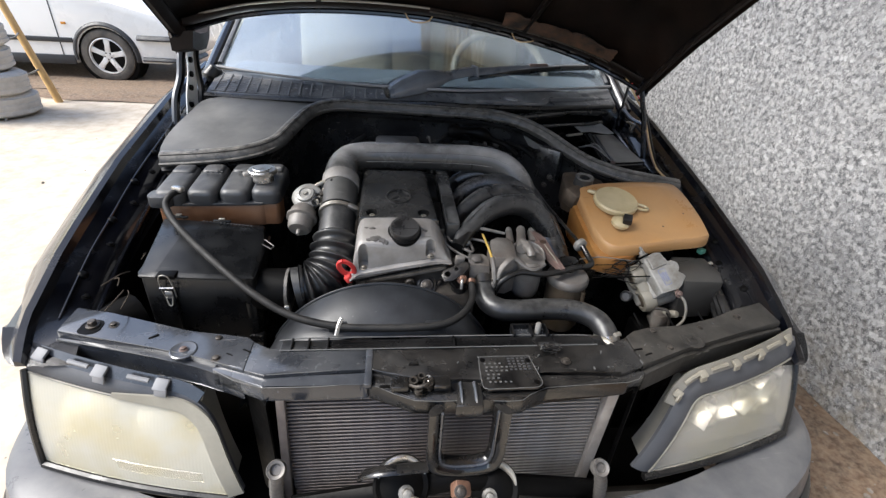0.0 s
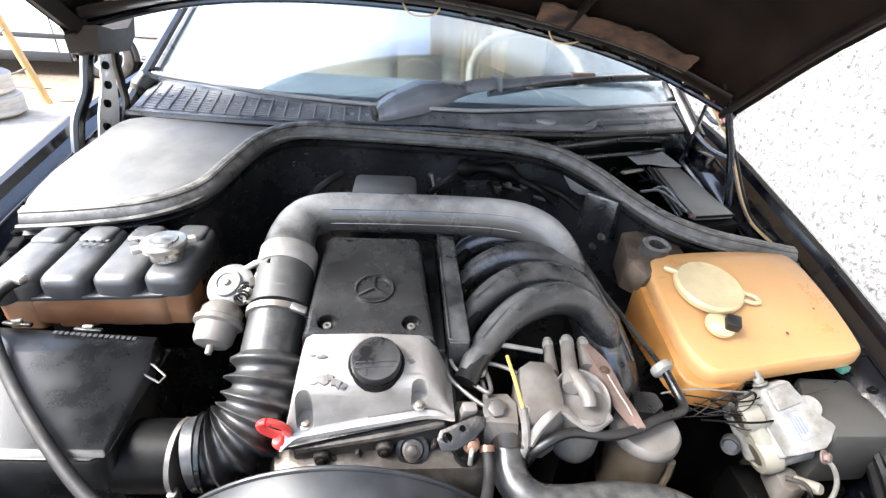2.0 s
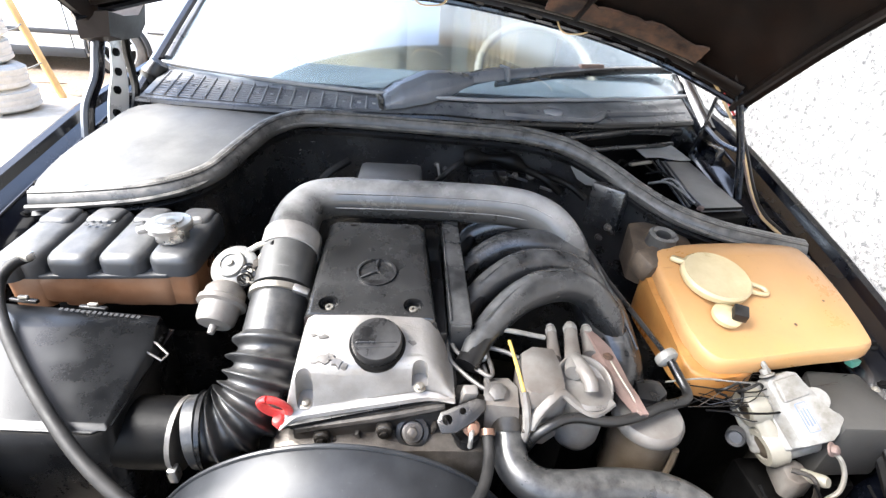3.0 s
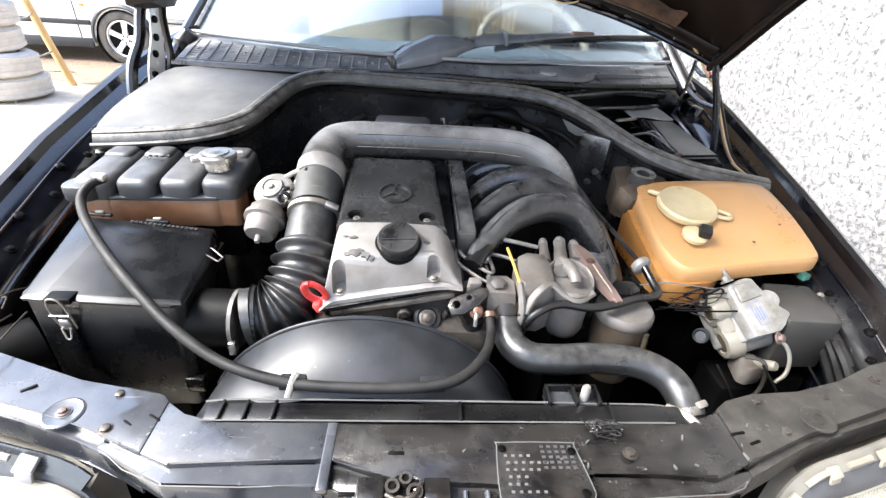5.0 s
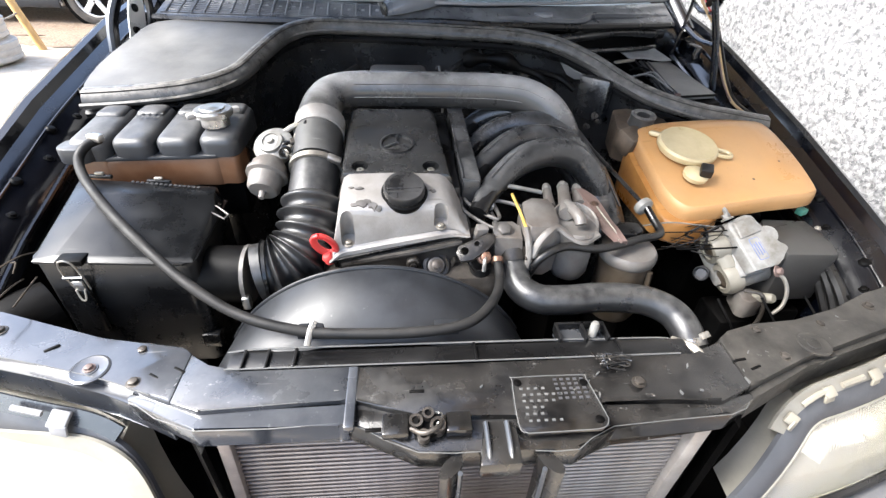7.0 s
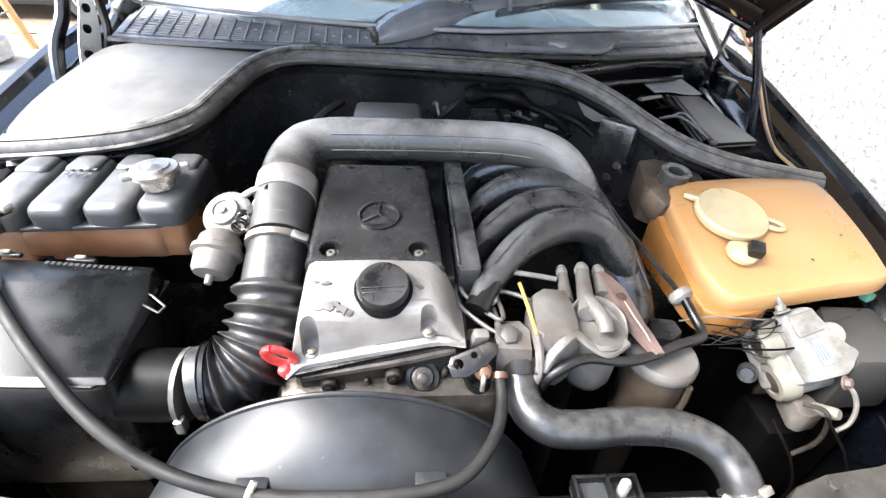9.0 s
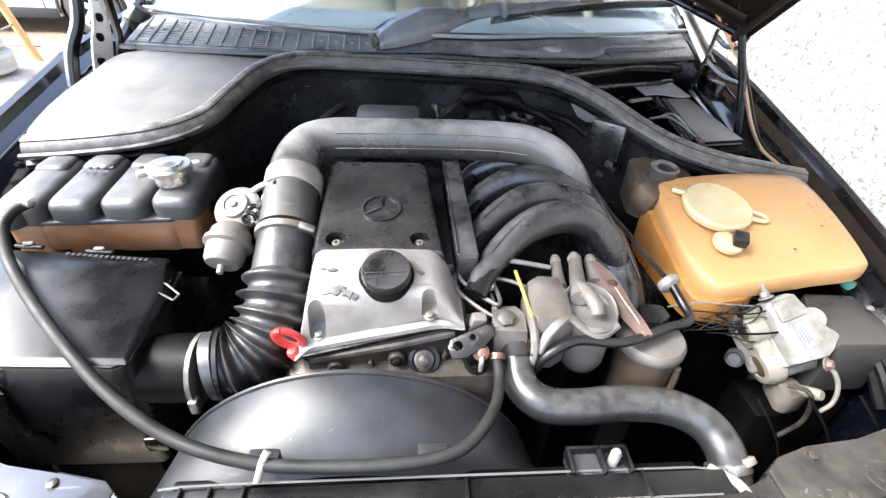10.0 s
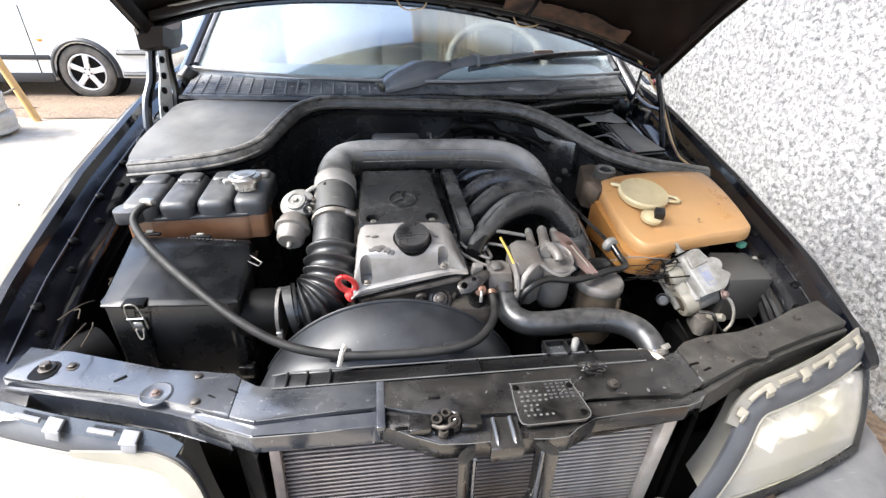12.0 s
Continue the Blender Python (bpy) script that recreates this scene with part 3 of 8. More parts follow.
def carve(ob, bm):
    """Cuts a closed bmesh, given in world metres, out of a part."""
    cutter = bpy.data.objects.new("cutter", mesh_of("cutter", bm, ob.data.materials[0], base_of(ob)))
    scene.collection.objects.link(cutter)
    cutter.matrix_world = Matrix.Translation(base_of(ob))
    bpy.context.view_layer.update()
    cut = ob.modifiers.new("cut", "BOOLEAN")
    cut.operation, cut.solver, cut.object = "DIFFERENCE", "EXACT", cutter
    done = bpy.data.meshes.new_from_object(ob.evaluated_get(bpy.context.evaluated_depsgraph_get()))
    ob.modifiers.clear()
    old, ob.data = ob.data, done
    bpy.data.objects.remove(cutter)
    bpy.data.meshes.remove(old)
    fresh = bmesh.new()
    fresh.from_mesh(done)
    for f in fresh.faces:
        f.smooth = True
    for e in fresh.edges:
        e.smooth = len(e.link_faces) == 2 and e.calc_face_angle(0) < radians(38)
    fresh.to_mesh(done)
    fresh.free()


def along(xs, ys):
    return lambda v: float(np.interp(v, xs, ys))


# ---- ground, wall and porch ----
def ground_sheet():
    bm = bmesh.new()
    xs = [-400, -60, -20, -9, *np.linspace(-6, 1.6, 39), 12, 60, 400]
    ys = [-400, -60, -12, *np.linspace(-4, 8, 49), 15, 60, 400]
    rows = [[bm.verts.new((x, y, 0.03 * (noise.noise(Vector((x * 0.9, y * 0.9, 0))) - 0.3) if -6 < x < 1 and -4 < y < 8 else -0.01)) for y in ys] for x in xs]
    for i in range(len(xs) - 1):
        for j in range(len(ys) - 1):
            bm.faces.new((rows[i][j], rows[i + 1][j], rows[i + 1][j + 1], rows[i][j + 1]))
    return solid("ground", bm, M_SAND, "pale dry sandy ground of a yard", "ground", "structure")


def ground_patch(name, x0, x1, y0, y1, label, z=0.022, ragged=0.05):
    bm = bmesh.new()
    nx, ny = 14, 40
    rows = []
    for i in range(nx + 1):
        row = []
        for j in range(ny + 1):
            u, v = i / nx, j / ny
            x, y = x0 + (x1 - x0) * u, y0 + (y1 - y0) * v
            k = noise.noise(Vector((x * 3, y * 3, 4)))
            edge = min(u, 1 - u, v, 1 - v)
            row.append(bm.verts.new((x + ragged * k * (edge < 0.1), y + ragged * k * (edge < 0.1), z * min(1, edge * 12) + 0.012 * k - 0.004)))
        rows.append(row)
    for i in range(nx):
        for j in range(ny):
            bm.faces.new((rows[i][j], rows[i + 1][j], rows[i + 1][j + 1], rows[i][j + 1]))
    return solid(name, bm, M_DIRTSHADE, label, "dirt", "structure")


def roughcast_wall():
    """A rendered wall close beside the car, its lumps thrown on by hand, finest where the walk passes."""
    ys = np.concatenate([[-7.0, -4.0, -2.0, -1.0], np.arange(-0.4, 3.2, 0.009), np.arange(3.2, 5.0, 0.05), [5.5, 7.0, 9.0]])
    zs = np.concatenate([[-0.06, -0.03], np.arange(0.0, 1.42, 0.009), [1.5, 1.8, 2.4, 3.3]])
    verts, faces = [], []
    for y in ys:
        ragged = 0.018 * noise.noise(Vector((y * 6, 0, 0))) + 0.012 * noise.noise(Vector((y * 23, 1, 0)))
        for z in zs:
            p = Vector((y * 1.0, z * 1.0, 7.0))
            h = 0.0075 * abs(noise.noise(p * 34)) + 0.006 * noise.noise(p * 62) + 0.0035 * noise.noise(p * 120) + 0.006 * noise.noise(p * 5)
            if -0.02 < z < 0.1:
                h += (0.1 - z) * (0.12 + 3 * ragged) * 0.7
            verts.append((1.5 - h, y, z))
    n, m = len(ys), len(zs)
    for i in range(n - 1):
        for j in range(m - 1):
            faces.append((i * m + j, i * m + j + 1, (i + 1) * m + j + 1, (i + 1) * m + j))
    # back and top close the wall's thickness
    k = len(verts)
    verts += [(1.72, -7.0, -0.06), (1.72, -7.0, 3.3), (1.72, 9.0, 3.3), (1.72, 9.0, -0.06)]
    faces += [(k, k + 1, k + 2, k + 3), (k + 1, m - 1, n * m - 1, k + 2), (k, 0, m - 1, k + 1), (k + 3, k + 2, n * m - 1, n * m - m)]
    me = bpy.data.meshes.new("wall_east")
    me.from_pydata(verts, [], faces)
    me.polygons.foreach_set("use_smooth", [True] * len(me.polygons))
    me.materials.append(M_ROUGHCAST)
    return tagged(new("wall_east", me), "grey roughcast rendered wall with a muddy foot", "wall", "", "structure")


def porch_roof():
    """The overhanging roof of the same house, which the windscreen mirrors: brown boards outside, cream soffit inside."""
    roof = thing("porch_roof", (0.8, 2.0, 3.0), "brown boarded overhang with a cream soffit on the wall", "roof", "", "structure")
    for k, (x0, x1) in enumerate(((0.13, 0.4), (0.405, 0.68), (0.685, 0.96))):
        part("board", box(((x0 + x1) / 2, 2.0, 3.02 + 0.004 * (k % 2)), (x1 - x0, 8.0, 0.04), 0.004), M_BOARD, roof)
    part("soffit", box((1.23, 2.0, 3.03), (0.54, 8.0, 0.05), 0.004), M_SOFFIT, roof)
    part("fascia", box((0.115, 2.0, 3.07), (0.028, 8.0, 0.16), 0.004), M_BOARD, roof)
    part("cover_sheet", box((0.8, 2.0, 3.09), (1.42, 8.1, 0.03), 0.004), M_BOARD, roof)
    return roof


ground_sheet()
ground_patch("dirt_strip", 0.78, 1.51, -2.2, 4.5, "brown dirt strip between car and wall")
# dark ground patch: the white car's cast shadow painted as brown soil
ground_patch("white_car_shadow_patch", -7.2, -1.9, 4.75, 8.5, "brown dirt patch painted as the white car's shadow", 0.03, 0.25)
roughcast_wall()
porch_roof()

rng = random.Random(5)
bm = bmesh.new()
for k in range(230):
    x, y = (rng.uniform(0.95, 1.52), rng.uniform(-0.6, 2.0)) if k < 170 else (rng.uniform(-4.5, -1.2), rng.uniform(0.5, 5.5))
    r = rng.choice((0.003, 0.005, 0.007, 0.011))
    made = bmesh.ops.create_icosphere(bm, subdivisions=1, radius=r, matrix=pose(x, y, 0.02, rng.uniform(0, 360), 0, rng.uniform(0, 360)) @ Matrix.Diagonal((1, rng.uniform(0.6, 1), rng.uniform(0.45, 0.8), 1)))
solid("pebbles", bm, M_STONE, "scattered small stones on dirt and sand", "stones", "stuff")


# ---- the car ----
car = thing("car", (0, 1.6, 0), "dusty black saloon car with its bonnet raised", "car")
fender_z = {-1: along([0.18, 0.3, 0.5, 0.77, 1.16, 1.5], [0.63, 0.70, 0.78, 0.864, 0.947, 0.985]),
            1: along([0.18, 0.31, 0.49, 0.79, 1.195, 1.5], [0.595, 0.654, 0.732, 0.821, 0.923, 0.965])}
fender_x = along([0.2, 0.26, 0.34, 0.5, 1.6], [0.74, 0.775, 0.795, 0.8, 0.8])


def fender(side):
    cut = ((0.085, -0.58), (0.092, -0.35), (0.09, -0.16), (0.08, -0.075), (0.055, -0.04), (0.024, -0.014), (0.0, 0.0), (-0.012, -0.003), (-0.018, -0.02),
           (-0.03, -0.026), (-0.06, -0.042), (-0.085, -0.06), (-0.093, -0.085), (-0.095, -0.3), (-0.085, -0.3), (-0.02, -0.1), (0.03, -0.12), (0.055, -0.4), (0.065, -0.58))
    sections = []
    for y in [0.262, 0.268, 0.278, 0.292, 0.32, 0.35, 0.4, 0.48, 0.56, 0.66, 0.78, 0.9, 1.02, 1.14, 1.26, 1.4, 1.5]:
        z = fender_z[side](y)
        s = float(np.interp(y, [0.262, 0.268, 0.278, 0.292, 0.46], [0.0, 0.14, 0.24, 0.32, 1]))
        floor_z = z - (0.012 + 0.28 * (y - 0.262)) if y < 0.36 else z - (0.04 + 3.5 * (y - 0.36))
        sections.append([(side * (fender_x(y) + o * (s if o > 0 else 1)), y, max(z + d, floor_z)) for o, d in cut])
    ob = part("fender", loft(sections), M_PAINT, car, "dusty black front wing with bolted inner flange")
    lip = [(side * (fender_x(y) - 0.09), y, fender_z[side](y) - 0.066) for y in np.linspace(0.36, 1.2, 12)]
    part("flange_lip", tube(lip, 0.005, 8, 2), M_PAINT, ob)
    part("flange_seam", tube([(x + side * 0.045, y, z + 0.036) for x, y, z in lip], 0.0022, 6, 2), M_PAINT, ob)
    for y in (0.46, 0.61, 0.74, 0.87, 0.99):
        part("rubber_buffer", lathe([(0.009, 0), (0.0095, 0.004), (0.006, 0.008), (0, 0.009)], pose(side * (fender_x(y) - 0.048), y, fender_z[side](y) - 0.037, 0, -side * 25, 0), 12), M_BAY, ob)
    for k, y in enumerate((0.42, 0.55, 0.68, 0.8, 0.93, 1.05)):
        z = fender_z[side](y)
        part("flange_bolt", bolt((side * (fender_x(y) - 0.066), y, z - 0.047), 0.0055, 0.005, way=(-side * 0.45, 0, 0.9)), M_BAY, ob)
    return ob


for side in (-1, 1):
    fender(side)
    # the well behind the flange, down to the bay's foot; near black, it stops ground light leaking in
    inner = [(side * 0.71, 0.3, 0), (side * 0.70, 0.62, 0), (side * 0.68, 0.9, 0), (side * 0.70, 1.2, 0)]
    line = curve(inner, 5)
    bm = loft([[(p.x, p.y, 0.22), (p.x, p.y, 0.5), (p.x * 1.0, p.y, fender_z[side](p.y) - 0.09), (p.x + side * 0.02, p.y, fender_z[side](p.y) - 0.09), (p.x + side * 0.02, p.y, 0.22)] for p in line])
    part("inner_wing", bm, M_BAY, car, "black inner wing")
    # the door and sill behind the wing
    bm = loft([[(side * 0.86, y, 0.22), (side * 0.878, y, 0.5), (side * 0.87, y, 0.8), (side * 0.83, y, 0.95 + 0.02 * (y - 1.5)), (side * 0.78, y, 0.96 + 0.02 * (y - 1.5)), (side * 0.78, y, 0.22)] for y in (1.505, 2.0, 2.6, 3.4, 4.1)])
    part("body_side", bm, M_PAINT, car)

# unseen dark floor added under the bay to block light from the ground
part("bay_floor", box((0, 0.72, 0.2), (1.44, 0.92, 0.03), 0.01), M_BAY, car, "dark bay floor added to shut out ground light")
# front slam panel: upper plate, lower lip, ends
rear_edge = [(-0.735, 0.395), (-0.66, 0.372), (-0.59, 0.347), (-0.5, 0.312), (-0.44, 0.308), (-0.385, 0.294), (-0.345, 0.258), (-0.3, 0.243), (0.3, 0.243), (0.335, 0.262), (0.375, 0.29), (0.42, 0.302), (0.5, 0.312), (0.58, 0.332), (0.66, 0.366), (0.735, 0.39)]
step_edge = [(-0.735, 0.322), (-0.64, 0.294), (-0.54, 0.268), (-0.46, 0.244), (-0.415, 0.225), (-0.335, 0.19), (-0.17, 0.194), (-0.15, 0.19), (-0.08, 0.166), (0.1, 0.16), (0.15, 0.18), (0.3, 0.172), (0.375, 0.204), (0.46, 0.238), (0.54, 0.262), (0.635, 0.29), (0.735, 0.318)]
front_edge = [(-0.735, 0.314), (-0.64, 0.286), (-0.54, 0.259), (-0.46, 0.235), (-0.415, 0.212), (-0.335, 0.17), (-0.17, 0.167), (-0.14, 0.157), (-0.08, 0.126), (0.1, 0.121), (0.15, 0.147), (0.305, 0.158), (0.375, 0.193), (0.46, 0.23), (0.54, 0.254), (0.635, 0.281), (0.735, 0.31)]


def slam_z(x, y):
    return 0.707 - 0.012 * min(1, max(0, (abs(x) - 0.2) / 0.25)) + 0.004 * noise.noise(Vector((x * 9, y * 9, 2)))


def between(edge, x0, x1):
    """The stretch of an edge from x0 to x1, cut square at both ends."""
    xs, ys = [p[0] for p in edge], [p[1] for p in edge]
    return [(x0, float(np.interp(x0, xs, ys)))] + [p for p in edge if x0 + 0.004 < p[0] < x1 - 0.004] + [(x1, float(np.interp(x1, xs, ys)))]


slam = part("slam_panel", prism(between(rear_edge, -0.1585, 0.352) + between(step_edge, -0.1585, 0.352)[::-1], lambda x, y: slam_z(x, y) - 0.05, slam_z, 0.005), M_CROSS, car, "dusty black pressed-steel slam panel")
part("lip", prism(between(step_edge, -0.1585, 0.352) + between(front_edge, -0.1585, 0.352)[::-1], lambda x, y: slam_z(x, y) - 0.042, lambda x, y: slam_z(x, y) - 0.008, 0.004), M_CROSS, slam, "stepped front lip of the panel")
part("middle_panel", prism(between(rear_edge, -0.372, -0.159) + between(step_edge, -0.372, -0.159)[::-1], lambda x, y: slam_z(x, y) - 0.05, slam_z, 0.002), M_CROSSM, slam, "scuffed section of the panel, painted half-lit grey")
part("middle_lip", prism(between(step_edge, -0.43, -0.159) + between(front_edge, -0.43, -0.159)[::-1], lambda x, y: slam_z(x, y) - 0.042, lambda x, y: slam_z(x, y) - 0.008, 0.003), M_CROSSL, slam, "worn front lip, painted in mirrored sky blue")
for x0, x1, mat, text in ((-0.735, -0.3715, M_CROSSL, "glossy black end panel with bolts, painted in mirrored sky blue"), (0.3515, 0.735, M_CROSSR, "matt dusty grey end panel")):
    end = part("end_panel", prism(between(rear_edge, x0, x1) + between(step_edge, x0, x1)[::-1], lambda x, y: slam_z(x, y) - 0.05, lambda x, y: slam_z(x, y) + 0.001, 0.004), mat, slam, text)
    part("end_lip", prism(between(step_edge, x0, x1) + between(front_edge, x0, x1)[::-1], lambda x, y: slam_z(x, y) - 0.055, lambda x, y: slam_z(x, y) - 0.012, 0.003), mat, slam)
part("seam_strap", box((-0.158, 0.198, 0.7035), (0.013, 0.088, 0.012), 0.003), M_CROSSL, slam, "scuffed seam strap")
for x, y, mat in ((-0.49, 0.263, M_CROSSL), (0.49, 0.262, M_CROSSR)):
    z = slam_z(x, y) + 0.001
    cup = part("pressed_cup", lathe([(0.023, -0.002), (0.0235, 0.001), (0.021, 0.0022), (0.016, 0.001), (0.01, 0.0006), (0.0095, 0.0016), (0.006, 0.002), (0, 0.002)], pose(x, y, z), 26), mat, slam)
    if x < 0:
        part("cup_screw", bolt((x, y, z + 0.002), 0.005, 0.005), M_RUSTRED, slam)
    else:
        carve(cup, lathe([(0, -0.01), (0.0062, -0.01), (0.0062, 0.02), (0, 0.02)], pose(x + 0.004, y, z), 16))
for x, y in ((-0.438, 0.292), (-0.427, 0.239), (0.43, 0.24), (0.418, 0.288), (-0.64, 0.335), (-0.108, 0.152), (-0.03, 0.15), (0.53, 0.3), (0.64, 0.335), (0.2, 0.2)):
    part("panel_bolt", bolt((x, y, slam_z(x, y)), 0.006, 0.006), M_ALUDIRT, slam)
# slots are black bars on the panel, their depth painted by colour
for x, y, a in ((-0.405, 0.247, -30), (-0.378, 0.255, -30), (-0.555, 0.3, 40), (-0.13, 0.15, 0), (-0.24, 0.179, 0), (-0.08, 0.2, 0), (0.36, 0.235, 10), (0.375, 0.222, 20)):
    part("slot", box((x, y, slam_z(x, y) - (0.012 if (x, y) == (-0.24, 0.179) else 0)), (0.018, 0.004, 0.004), 0.001, (0, 0, a)), M_BAY, slam)
# uncut opening: a black patch gives the hole's darkness
part("hole_patch", prism([(-0.678 + 1.3 * px, 0.33 + py) for px, py in rounded(0.03, 0.042, 0.014)], lambda x, y: slam_z(x, y) - 0.004, lambda x, y: slam_z(x, y) + 0.0022, 0), M_BAY, slam, "large opening painted as a black patch")
part("adjuster_bolt", bolt((-0.676, 0.334, slam_z(-0.676, 0.334) + 0.002), 0.008, 0.012), M_ALUDIRT, slam)
# pale lines on the pressing's edges: bare wear with edge highlights painted in
for x0, x1, edge, dz in ((-0.73, -0.44, front_edge, -0.012), (-0.42, -0.16, front_edge, -0.008), (-0.15, 0.0, front_edge, -0.008), (0.05, 0.34, front_edge, -0.008), (-0.7, -0.4, step_edge, 0.002), (-0.33, -0.22, step_edge, 0.001)):
    part("worn_lit_edge", tube([(x, y, slam_z(x, y) + dz - 0.0006) for x, y in between(edge, x0, x1)], 0.0007, 5, 2), M_MARK, slam)
scuff = random.Random(8)
for k in range(24):
    x = scuff.uniform(-0.7, 0.68)
    y = float(np.interp(x, [p[0] for p in step_edge], [p[1] for p in step_edge])) + scuff.uniform(0.006, 0.055)
    r, a = scuff.uniform(0.0015, 0.0038), scuff.uniform(0, 3.1)
    ring = [(x + r * (1.6 * math.cos(t) * math.cos(a) - 0.4 * math.sin(t) * math.sin(a)) * scuff.uniform(0.6, 1.2), y + r * (1.6 * math.cos(t) * math.sin(a) + 0.4 * math.sin(t) * math.cos(a)) * scuff.uniform(0.6, 1.2)) for t in np.linspace(0, 2 * math.pi, 9)[:-1]]
    part("scuff", prism(ring, lambda u, v: slam_z(u, v) - 0.002, lambda u, v: slam_z(u, v) + 0.0014, 0), M_MARK if x > -0.35 else M_RIB, slam)
# bonnet catch in the middle
for dx, dy, r, h, mat_ in ((0, 0, 0.017, 0.008, M_BAY), (0.012, -0.004, 0.009, 0.014, M_ALUDIRT), (-0.012, 0.004, 0.008, 0.011, M_ALUDIRT), (0.002, 0.012, 0.007, 0.013, M_ALUDIRT), (-0.004, -0.014, 0.007, 0.01, M_ALUDIRT)):
    part("catch_ring", lathe([(r, 0), (r, h), (r * 0.6, h), (r * 0.55, 0.002)], pose(-0.07 + dx, 0.152 + dy, slam_z(0, 0.15) - 0.002, 8, 0, 0), 16), mat_, slam)
part("catch_arm", tube([(-0.088, 0.146, 0.714), (-0.074, 0.136, 0.72), (-0.058, 0.142, 0.722), (-0.05, 0.158, 0.716)], 0.0028, 8), M_ALUDIRT, slam)
part("catch_spring", tube([(-0.056 + 0.004 * math.cos(a), 0.146 + 0.0011 * a, 0.716 + 0.004 * math.sin(a)) for a in np.linspace(0, 18, 40)], 0.0011, 5, 1), M_STEEL, slam)
part("catch_bracket", box((-0.105, 0.152, 0.711), (0.03, 0.028, 0.012), 0.003), M_CROSS, slam)
part("catch_bracket", box((-0.034, 0.152, 0.711), (0.03, 0.026, 0.012), 0.003), M_CROSS, slam)
# pressed nose in front of the posts
part("nose_bracket", prism([(-0.017, 0.1), (0.03, 0.1), (0.032, 0.152), (-0.004, 0.155)], 0.685, 0.712, 0.004), M_CROSS, slam, "scuffed bracket nose")
for x in (-0.006, 0.018):
    part("nose_rib", tube([(x, 0.104, 0.708), (x + 0.001, 0.12, 0.7135), (x + 0.002, 0.15, 0.7135)], 0.0035, 8, flat=0.6), M_CROSSM, slam, "worn pressed rib")
# stamped plate, its lines too small to read
plate = part("stamped_plate", prism([(0.042, 0.134), (0.13, 0.136), (0.14, 0.144), (0.141, 0.156), (0.133, 0.208), (0.128, 0.213), (0.044, 0.213), (0.037, 0.207), (0.033, 0.144)], 0.705, 0.7115, 0.002), M_CROSS, car, "black stamped data plate with pale edges")
for row in range(6):
    n = (4, 6, 5, 3, 3, 5)[row]
    for k in range(n):
        part("stamped_bar", box((0.047 + 0.009 * k + 0.002 * (row % 2), 0.194 - 0.0088 * row, 0.7118), (0.0038, 0.003, 0.0012), 0), M_MARK, plate)
for row in range(5):
    for k in range(5):
        part("stamped_bar", box((0.092 + 0.0085 * k, 0.206 - 0.0068 * row, 0.7118), (0.0044, 0.0032, 0.0012), 0), M_DARKMARK, plate)
for x, y in ((0.044, 0.203), (0.13, 0.148), (0.127, 0.2)):
    part("rivet", lathe([(0.005, 0.0), (0.005, 0.002), (0.002, 0.003), (0, 0.003)], pose(x, y, 0.711), 12), M_BAY, plate)
part("plate_rim", tube([(x, y, 0.7114) for x, y in ((0.043, 0.135), (0.09, 0.1355), (0.129, 0.137), (0.1395, 0.146), (0.1395, 0.158), (0.1325, 0.206), (0.127, 0.212), (0.045, 0.212), (0.0385, 0.206), (0.0345, 0.145), (0.043, 0.135))], 0.0007, 5, 4), M_MARK, plate)
tangle = random.Random(17)
for k in range(9):
    c = Vector((0.178 + tangle.uniform(-0.012, 0.012), 0.224 + tangle.uniform(-0.008, 0.008), 0.714))
    part("frayed_wire", tube([c + Vector((tangle.uniform(-0.02, 0.02), tangle.uniform(-0.013, 0.013), tangle.uniform(0.0, 0.009))) for _ in range(5)], 0.0009, 5, 5), tangle.choice((M_CROSSL, M_OILY, M_MATT, M_CASE)), slam, "frayed wire ends")

# upright posts and cross bar of the catch support
frame_line = [(-0.045, 0.112, 0.692), (-0.045, 0.11, 0.62), (-0.043, 0.108, 0.577), (-0.03, 0.107, 0.557), (0.01, 0.106, 0.552), (0.051, 0.107, 0.557), (0.064, 0.108, 0.577), (0.066, 0.11, 0.62), (0.066, 0.112, 0.692)]
post = part("catch_support", tube(frame_line, 0.018, 12, flat=0.5), M_CROSS, car, "U-shaped pressed steel support of the catch")
for k in (0.84, 1.2):
    part("rib", tube([(0.0105 + (x - 0.0105) * k, y - 0.008, z if z > 0.58 else 0.552 + (z - 0.552) * k - 0.012 * (k - 1) / 0.2) for x, y, z in frame_line], 0.003, 6), M_CROSSL, post, "worn pressed rib")
part("lower_crossbar", tube([(-0.3, 0.13, 0.42), (-0.1, 0.1, 0.5), (0, 0.098, 0.53), (0.1, 0.1, 0.5), (0.3, 0.13, 0.42)], 0.02, 10, flat=0.7), M_BAY, car, "black lower crossbar")


# headlamps: each with lens, reflector, seal, ledge, clips and indicator
LAMP = {-1: ((-0.418, 0.144, 0.445), (-0.772, 0.224, 0.462), (-0.776, 0.278, 0.638), (-0.468, 0.205, 0.604)),
        1: ((0.403, 0.135, 0.46), (0.762, 0.216, 0.468), (0.775, 0.286, 0.622), (0.496, 0.198, 0.6))}


